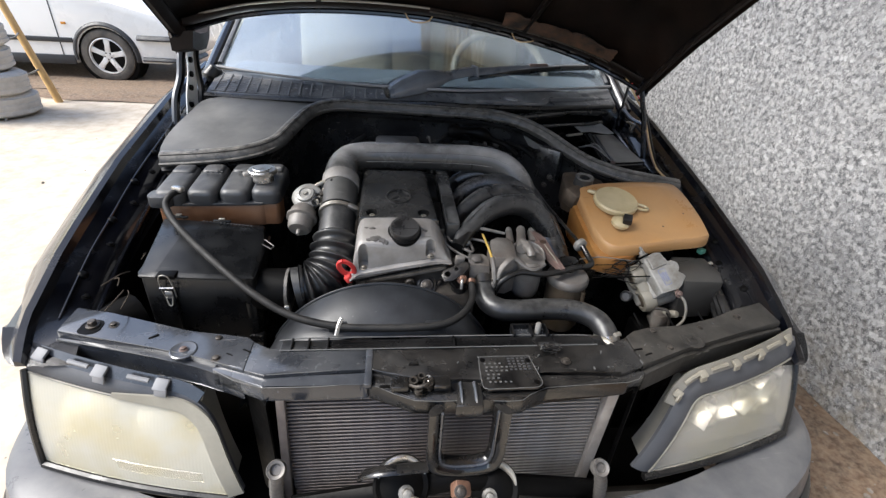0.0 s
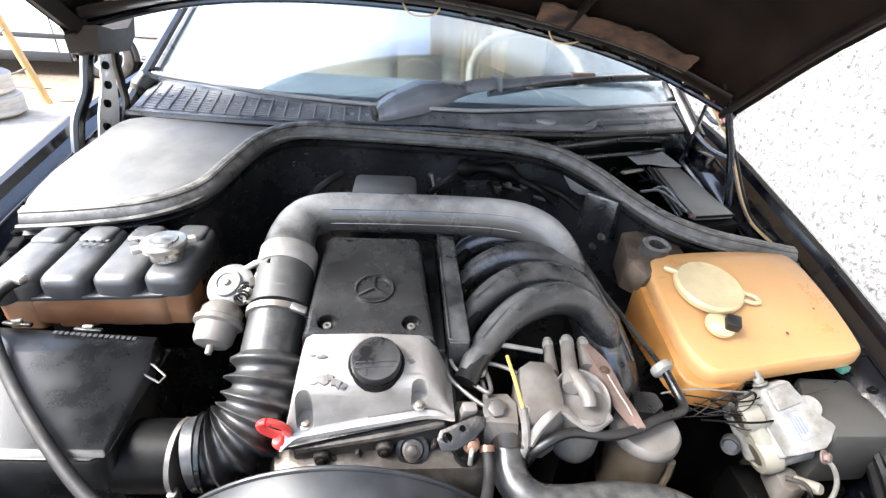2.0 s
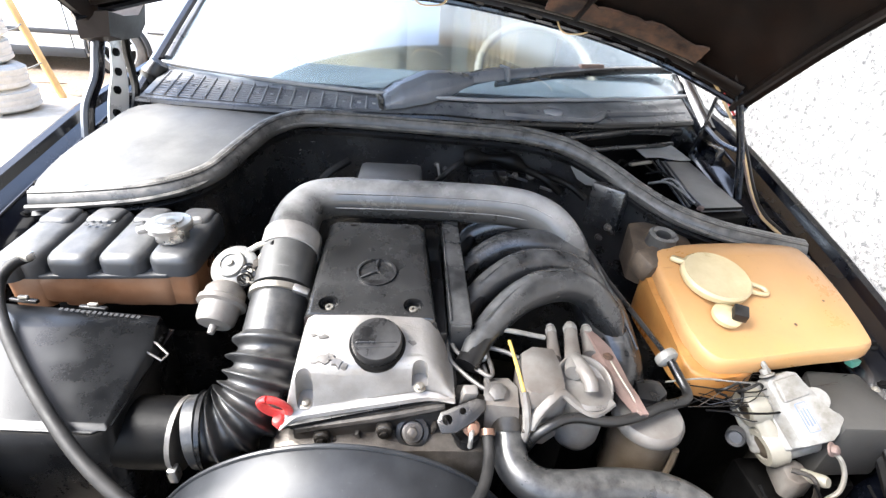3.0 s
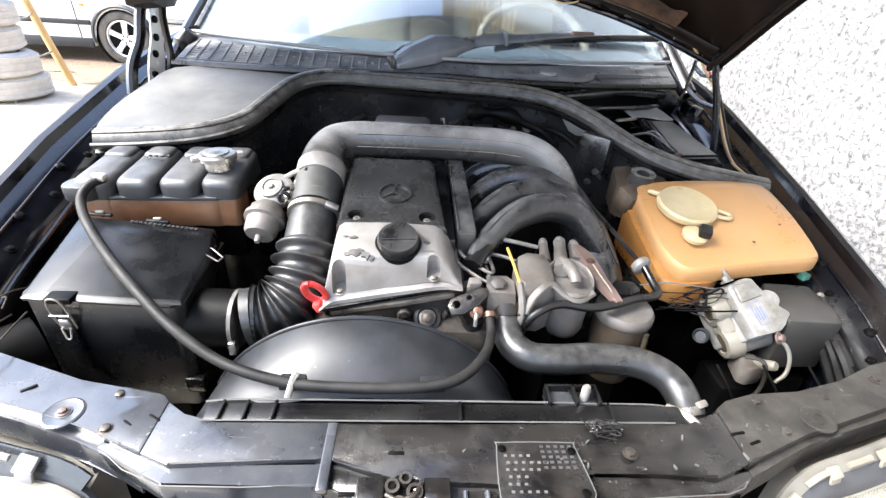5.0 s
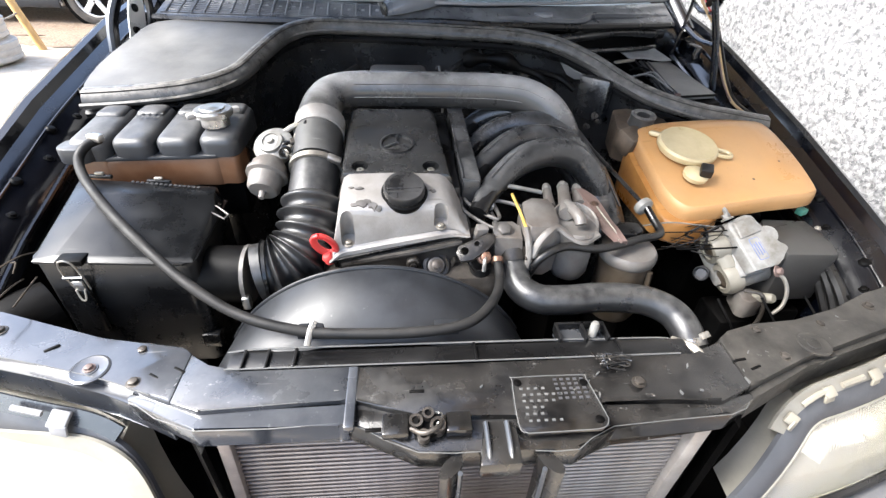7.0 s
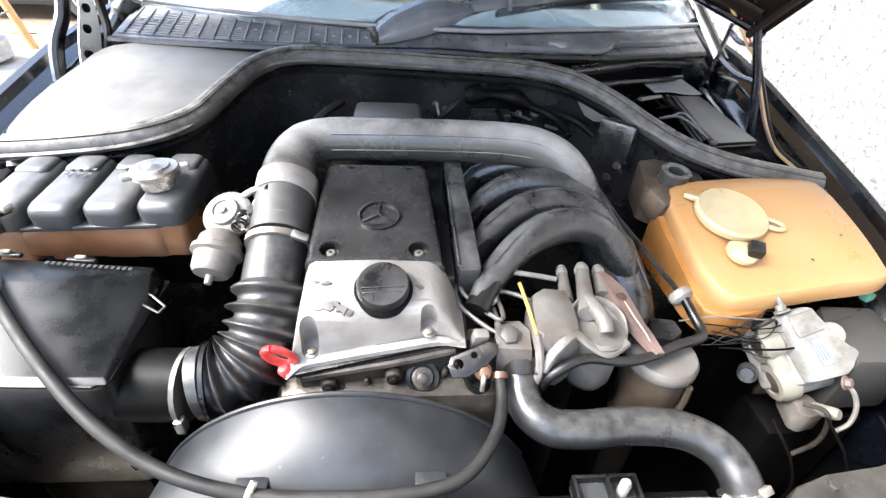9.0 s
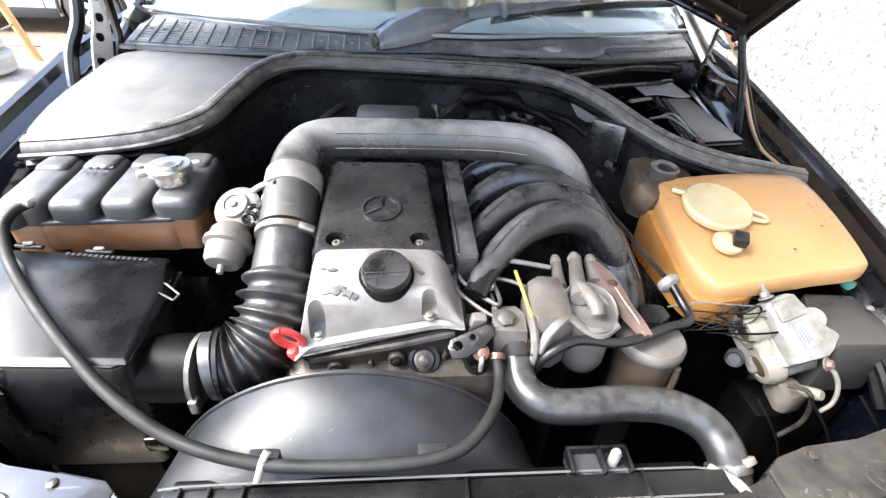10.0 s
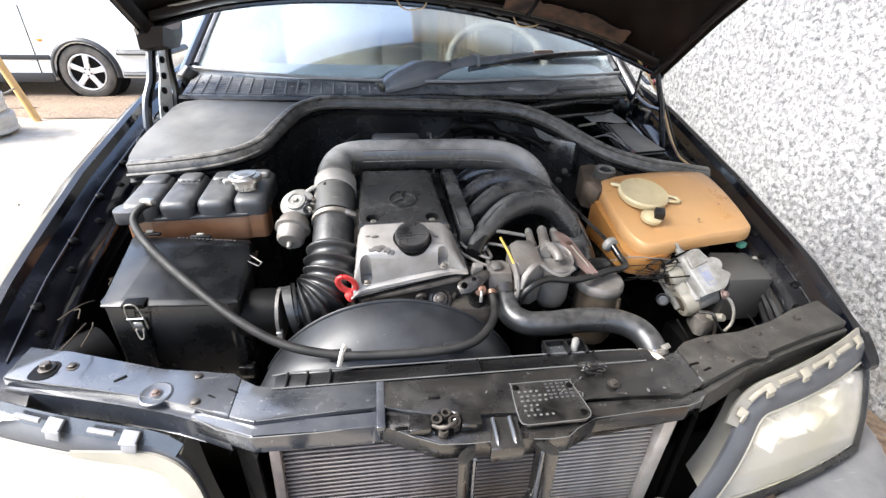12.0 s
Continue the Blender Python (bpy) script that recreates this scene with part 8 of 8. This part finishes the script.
for k in range(14):
    a = Vector((0.4 + rngw.uniform(-0.03, 0.05), 0.52 + rngw.uniform(-0.02, 0.03), 0.68 + rngw.uniform(0, 0.02)))
    b = Vector((0.58 + rngw.uniform(-0.05, 0.1), 0.555 + rngw.uniform(-0.02, 0.015), 0.70 + rngw.uniform(-0.02, 0.02)))
    part("lead", tube([a, a.lerp(b, 0.33) + Vector((0, rngw.uniform(-0.045, 0.02), rngw.uniform(-0.02, 0.035))), a.lerp(b, 0.66) + Vector((0, rngw.uniform(-0.02, 0.02), rngw.uniform(-0.01, 0.03))), b], rngw.choice((0.0008, 0.0011, 0.0017)), 6), rngw.choice((M_RUBBER, M_MATT, M_WHITE, M_BAY, M_CASE)), wires)
part("pale_lead", tube([(0.335, 0.515, 0.735), (0.39, 0.52, 0.738), (0.45, 0.525, 0.728), (0.49, 0.53, 0.72)], 0.0014, 6), M_WHITE, wires, "thin pale lead")
for k in range(2):
    c = Vector((0.45 + 0.035 * k, 0.52, 0.702))
    part("lead_loop", tube([c + Vector((0.022 * math.cos(a), 0.006 * math.sin(2 * a), 0.02 * math.sin(a) + 0.004 * a)) for a in np.linspace(-1.2, 4.6, 12)], 0.0022, 6, 3), M_MATT, wires)
for k in range(4):
    x = 0.44 + 0.08 * k
    part("hanging_lead", tube([(x, 0.4, 0.66), (x + 0.02, 0.36, 0.62), (x + 0.04, 0.35, 0.55), (x + 0.03, 0.36, 0.45)], 0.0022, 6), M_BAY, wires)
for k in range(3):
    part("side_hose", tube([(0.69, 0.36 + 0.03 * k, 0.6), (0.68, 0.42 + 0.03 * k, 0.66), (0.69, 0.5 + 0.03 * k, 0.68), (0.7, 0.58, 0.67)], 0.01, 8), M_RUBBER, wires)

# horns on their rusty bracket, and the sheathed leads beside the radiator
for x, y, z in ((-0.1, 0.085, 0.538), (0.062, 0.085, 0.515)):
    horn = thing("horn", (x, y, z - 0.06), "round black horn with a bolted pale bracket", "horn", "pair of horns")
    m = pose(x, y, z, 42, 0, 10 if x < 0 else -12)
    part("body", lathe([(0.02, -0.034), (0.046, -0.022), (0.05, -0.008), (0.05, 0.0), (0.046, 0.003), (0.038, 0.001), (0.03, 0.006), (0.014, 0.01), (0, 0.011)], m, 32), M_BAY, horn)
    rim = [m @ Vector((0.043 * math.cos(a), 0.043 * math.sin(a), 0.006)) for a in np.linspace(0.25, 2.7 if x < 0 else 2.2, 11)]
    part("bright_rim", tube(rim, lambda u: 0.002 + 0.0065 * math.sin(math.pi * u), 10, 2, flat=0.6), M_STEEL if x < 0 else M_ZINC, horn, "bare bright crescent of the rim")
    part("nut", lathe([(0.0135, 0.006), (0.0135, 0.016), (0.0085, 0.018), (0.008, 0.03), (0.005, 0.032), (0, 0.032)], m @ pose(0.004 if x < 0 else -0.004, -0.012, 0), 12), M_WHITE, horn, "pale nut and stud")
    part("terminal", box(m @ Vector((-0.03, -0.026, 0.006)), (0.022, 0.014, 0.01), 0.003), M_ALUDIRT, horn)
    part("mount", box((x * 0.6, y + 0.03, z - 0.035), (0.08, 0.01, 0.05), 0.003), M_BAY, horn)
part("splash_shield", tube([(-0.168, 0.11, 0.53), (-0.166, 0.09, 0.565), (-0.14, 0.078, 0.588), (-0.1, 0.078, 0.592), (-0.06, 0.088, 0.58)], 0.012, 12, 5, flat=0.4), M_CROSS, car, "dark plastic shield above the horn")
bracket = thing("horn_bracket", (-0.01, 0.06, 0.5), "pale steel horn bracket with a rusty clamp", "bracket")
part("bar", tube([(-0.088, 0.052, 0.545), (-0.05, 0.045, 0.533), (0.0, 0.045, 0.532), (0.05, 0.05, 0.522)], 0.0085, 10, 4, flat=0.6), M_ZINC, bracket)
part("rusty_clamp", box((-0.002, 0.058, 0.558), (0.03, 0.026, 0.026), 0.006, (20, 24, 8)), M_COPPER, bracket, "rusty clamp")
part("clamp_bolt", bolt((-0.006, 0.042, 0.578), 0.007, 0.009, way=(0, -0.6, 0.8)), M_ALUDIRT, bracket)
for x, z, lean in ((-0.31, 0.59, -0.006), (0.27, 0.552, 0.014)):
    lead = thing("sheathed_lead", (x, 0.1, z - 0.14), "thick lead in a pale ribbed sheath beside the radiator", "cable")
    part("sheath", tube([(x - lean, 0.088, z), (x, 0.09, z - 0.04), (x + lean, 0.1, z - 0.09), (x + 2 * lean, 0.11, z - 0.14)], lambda u: 0.0115 + 0.001 * math.sin(60 * u), 14, 8), M_ALUWORN, lead, "pale ribbed sheath")
    part("collar", lathe([(0.0115, -0.012), (0.0155, -0.008), (0.0165, 0.002), (0.0145, 0.008), (0.0095, 0.006), (0.008, 0.0), (0, 0.0)], pose(x - lean, 0.086, z + 0.004, 34, 0, 0), 22), M_ALUWORN, lead, "worn metal collar")
for side in (-1, 1):
    part("duct_panel", shell(lambda u, v: Vector((side * (0.33 + 0.05 * u), 0.16 + 0.06 * u, 0.36 + 0.3 * v)), 4, 4, (0, 0.01, 0)), M_BAY, car)

# wiper with its large hub cover
wiper = thing("wiper", (-0.05, 1.12, 0.97), "single black windscreen wiper with a bulky hub cover", "wiper")
sect = []
HUB = ((0.0, 0.03, 0.004, 0.012), (0.03, 0.046, 0.004, 0.03), (0.2, 0.055, 0.004, 0.05), (0.48, 0.056, 0.006, 0.066), (0.7, 0.048, 0.012, 0.06), (0.88, 0.032, 0.02, 0.05), (1.0, 0.022, 0.024, 0.042))
for s, w, low, high in HUB:
    c = Vector((-0.14, 1.125, 0.965)).lerp(Vector((0.075, 1.19, 0.996)), s)
    d = Vector((-0.29, 0.957, 0))
    cut_line = [(-1.0, low), (-1.0, low + (high - low) * 0.45), (-0.82, low + (high - low) * 0.8), (-0.45, high * 0.99), (0.1, high), (0.55, low + (high - low) * 0.86), (0.9, low + (high - low) * 0.5), (1.0, low)]
    sect.append([c + d * (w * a) + Vector((0, 0, h)) for a, h in cut_line])
hub_bm = loft(sect)
bmesh.ops.bevel(hub_bm, geom=list(hub_bm.edges), offset=0.0028, segments=2, profile=0.5, affect="EDGES", clamp_overlap=True)
part("hub_cover", hub_bm, M_WIPER, wiper, "moulded blue-grey hub cover")
part("hub_band", loft([[p + Vector((-0.004, -0.001, 0.001)) for p in ring] for ring in sect[0:2]]), M_RUBBER, wiper)
part("arm", loft([[c + Vector((0, w * a, h * b)) for a, b in ((-1, -0.6), (-1, 0.4), (-0.6, 1), (0.6, 1), (1, 0.4), (1, -0.6))] for c, w, h in ((Vector((0.055, 1.186, 1.018)), 0.02, 0.02), (Vector((0.1, 1.2, 1.03)), 0.021, 0.018), (Vector((0.16, 1.222, 1.04)), 0.019, 0.015), (Vector((0.166, 1.224, 1.04)), 0.016, 0.012))]), M_WIPER, wiper, "pressed wiper arm")
part("arm_clip", box((0.158, 1.212, 1.042), (0.008, 0.046, 0.034), 0.002, (0, -8, 18)), M_WIPER, wiper)
part("arm_rod", tube([(0.16, 1.222, 1.036), (0.24, 1.252, 1.043), (0.34, 1.288, 1.05), (0.44, 1.325, 1.052)], lambda s: 0.0165 - 0.0115 * s, 10, flat=0.6), M_WIPER, wiper)
part("blade", tube([(0.14, 1.222, 1.012), (0.3, 1.27, 1.032), (0.48, 1.335, 1.044), (0.68, 1.42, 1.044)], 0.007, 8, flat=1.7), M_RUBBER, wiper, "rubber blade")
part("blade_bridge", tube([(0.24, 1.25, 1.036), (0.4, 1.303, 1.05), (0.55, 1.365, 1.054), (0.7, 1.43, 1.05)], 0.0035, 6, 6), M_RIB, wiper, "pale blade spine")
part("red_clip", box((0.4, 1.308, 1.057), (0.075, 0.016, 0.01), 0.003, (0, 0, 20)), M_RUSTRED, wiper, "faded red clip")

# ---- the yard beside the car ----
def tyre_thing(name, m, label, mat, r=0.3, w=0.19, group=""):
    t = thing(name, m.translation, label, "tyre", group)
    p = lathe([(r * 0.6, -w * 0.3), (r * 0.62, -w * 0.45), (r * 0.85, -w * 0.5), (r * 0.96, -w * 0.4), (r, -w * 0.2), (r, w * 0.2), (r * 0.96, w * 0.4), (r * 0.85, w * 0.5), (r * 0.62, w * 0.45), (r * 0.6, w * 0.3), (r * 0.66, w * 0.2), (r * 0.66, -w * 0.2)], m, 40)
    part("casing", p, mat, t)
    for k in range(3):
        part("tread_rib", lathe([(r * 0.99, -0.018), (r * 1.018, -0.014), (r * 1.018, 0.014), (r * 0.99, 0.018)], m @ pose(0, 0, (k - 1) * w * 0.27), 40), mat, t)
    return t


rngt = random.Random(3)
for k in range(6):
    m = pose(-3.6 - 0.035 * k + rngt.uniform(-0.04, 0.04), 4.22 + rngt.uniform(-0.04, 0.04), 0.105 + 0.185 * k, rngt.uniform(-2, 2), rngt.uniform(-2, 2), 0)
    tyre_thing("old_tyre", m, "dusty old tyre in a stack, painted pale as if sunlit", M_OLDTYRE, 0.31 - 0.006 * k, 0.19, "stack of old tyres")
pole = thing("wooden_pole", (-3.42, 4.74, 0), "leaning yellow wooden pole beside the tyres", "pole")
part("shaft", tube([(-3.42, 4.74, -0.02), (-3.62, 4.78, 0.7), (-3.8, 4.82, 1.4)], lambda s: 0.034 - 0.004 * s, 10), M_POLE, pole)
for z in (0.3, 0.62):
    part("cord", tube([(-3.44 - 0.2 * z, 4.72, z), (-3.55, 4.6, z - 0.03), (-3.72, 4.5, z - 0.06)], 0.008, 6), M_WHITE, pole, "pale cord")

# white hatchback parked crosswise
wc = thing("white_car", (-4.4, 6.5, 0), "white hatchback with black arch trims and alloy wheels", "car")
WX, WZ, WY = -3.37, 0.285, 5.74
side_line = [(-6.35, 0.25), (-6.4, 0.62), (-6.3, 0.9), (-6.05, 1.32), (-5.7, 1.4), (-4.9, 1.41), (-4.35, 1.28), (-3.9, 0.93), (-3.2, 0.84), (-2.66, 0.74), (-2.52, 0.6), (-2.5, 0.42), (-2.54, 0.27), (-2.72, 0.22), (WX + 0.335, 0.22)]
side_line += [(WX + 0.335 * math.cos(a), WZ + 0.335 * math.sin(a)) for a in np.linspace(0.1, math.pi - 0.1, 13)]
side_line += [(WX - 0.335, 0.19), (-5.5, 0.19)]
side_line += [(-5.83 + 0.33 * math.cos(a), WZ + 0.33 * math.sin(a)) for a in np.linspace(0.1, math.pi - 0.1, 11)]
side_line += [(-6.17, 0.24)]
part("body", prism(side_line, -1.62, 0, 0.03, m=Matrix.Translation((0, WY, 0)) @ Matrix(((1, 0, 0, 0), (0, 0, -1, 0), (0, 1, 0, 0), (0, 0, 0, 1)))), M_CARWHITE, wc, "white painted body")
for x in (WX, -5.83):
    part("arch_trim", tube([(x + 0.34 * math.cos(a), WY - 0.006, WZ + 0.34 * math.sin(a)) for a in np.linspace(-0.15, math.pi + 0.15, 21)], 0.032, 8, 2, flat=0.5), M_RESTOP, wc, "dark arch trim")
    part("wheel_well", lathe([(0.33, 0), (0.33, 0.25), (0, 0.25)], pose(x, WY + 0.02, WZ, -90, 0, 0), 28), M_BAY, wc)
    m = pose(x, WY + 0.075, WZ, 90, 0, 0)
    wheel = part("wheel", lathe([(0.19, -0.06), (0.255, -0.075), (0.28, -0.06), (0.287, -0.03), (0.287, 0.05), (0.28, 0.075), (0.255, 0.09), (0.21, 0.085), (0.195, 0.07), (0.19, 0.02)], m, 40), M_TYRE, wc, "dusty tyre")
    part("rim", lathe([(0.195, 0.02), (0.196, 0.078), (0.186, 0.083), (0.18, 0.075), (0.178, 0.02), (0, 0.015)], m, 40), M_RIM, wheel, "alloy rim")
    # grey disc paints the shade seen between the spokes
    part("rim_gap_shade", lathe([(0.176, 0.016), (0.17, 0.022), (0, 0.02)], m, 30), M_RESTOP, wheel)
    part("hub", lathe([(0.055, 0.02), (0.05, 0.062), (0.03, 0.068), (0, 0.068)], m, 20), M_RIM, wheel)
    for k in range(5):
        a = radians(72 * k + 12)
        c = m @ Vector((0.112 * math.cos(a), 0.112 * math.sin(a), 0.058))
        part("spoke", prism([(-0.03, -0.075), (0.03, -0.075), (0.026, 0.0), (0.034, 0.075), (-0.034, 0.075), (-0.026, 0.0)], -0.012, 0.012, 0.005, m=m @ pose(0.112 * math.cos(a), 0.112 * math.sin(a), 0.056, 0, 0, math.degrees(a) - 90)), M_RIM, wheel)
        part("wheel_nut", lathe([(0.008, 0), (0.008, 0.01), (0, 0.01)], m @ pose(0.036 * math.cos(a + 0.6), 0.036 * math.sin(a + 0.6), 0.064), 6), M_BAY, wheel)
part("side_moulding", box((-4.55, WY - 0.006, 0.44), (1.7, 0.025, 0.05), 0.008), M_RESTOP, wc, "grey side moulding")
part("sill", box((-4.6, WY - 0.002, 0.23), (1.75, 0.03, 0.1), 0.01), M_RESTOP, wc)
part("bumper_strip", tube([(-3.0, WY - 0.012, 0.5), (-2.65, WY - 0.008, 0.5), (-2.5, WY + 0.1, 0.5), (-2.47, WY + 0.6, 0.5)], 0.038, 8, flat=0.5), M_RESTOP, wc, "dark bumper strip")
part("bumper_lower", tube([(-2.98, WY - 0.01, 0.27), (-2.65, WY - 0.006, 0.27), (-2.5, WY + 0.1, 0.27), (-2.48, WY + 0.6, 0.27)], 0.03, 8, flat=0.6), M_RESTOP, wc)
part("fog_slot", box((-2.57, WY - 0.012, 0.37), (0.07, 0.03, 0.05), 0.01, (0, 0, 20)), M_BAY, wc)
part("door_gap", box((-3.84, WY - 0.001, 0.6), (0.008, 0.008, 0.7), 0), M_BAY, wc)
part("side_repeater", box((-3.745, WY - 0.006, 0.615), (0.05, 0.014, 0.025), 0.005), M_AMBERLENS, wc, "amber side repeater")
part("side_glass", prism([(-6.0, 0.95), (-5.8, 1.3), (-4.9, 1.33), (-4.4, 1.22), (-4.05, 0.95)], 0, 0.02, 0.004, m=Matrix.Translation((0, WY - 0.012, 0)) @ Matrix(((1, 0, 0, 0), (0, 0, -1, 0), (0, 1, 0, 0), (0, 0, 0, 1))) @ pose(0, 0, -0.02)), M_CARGLASS, wc)
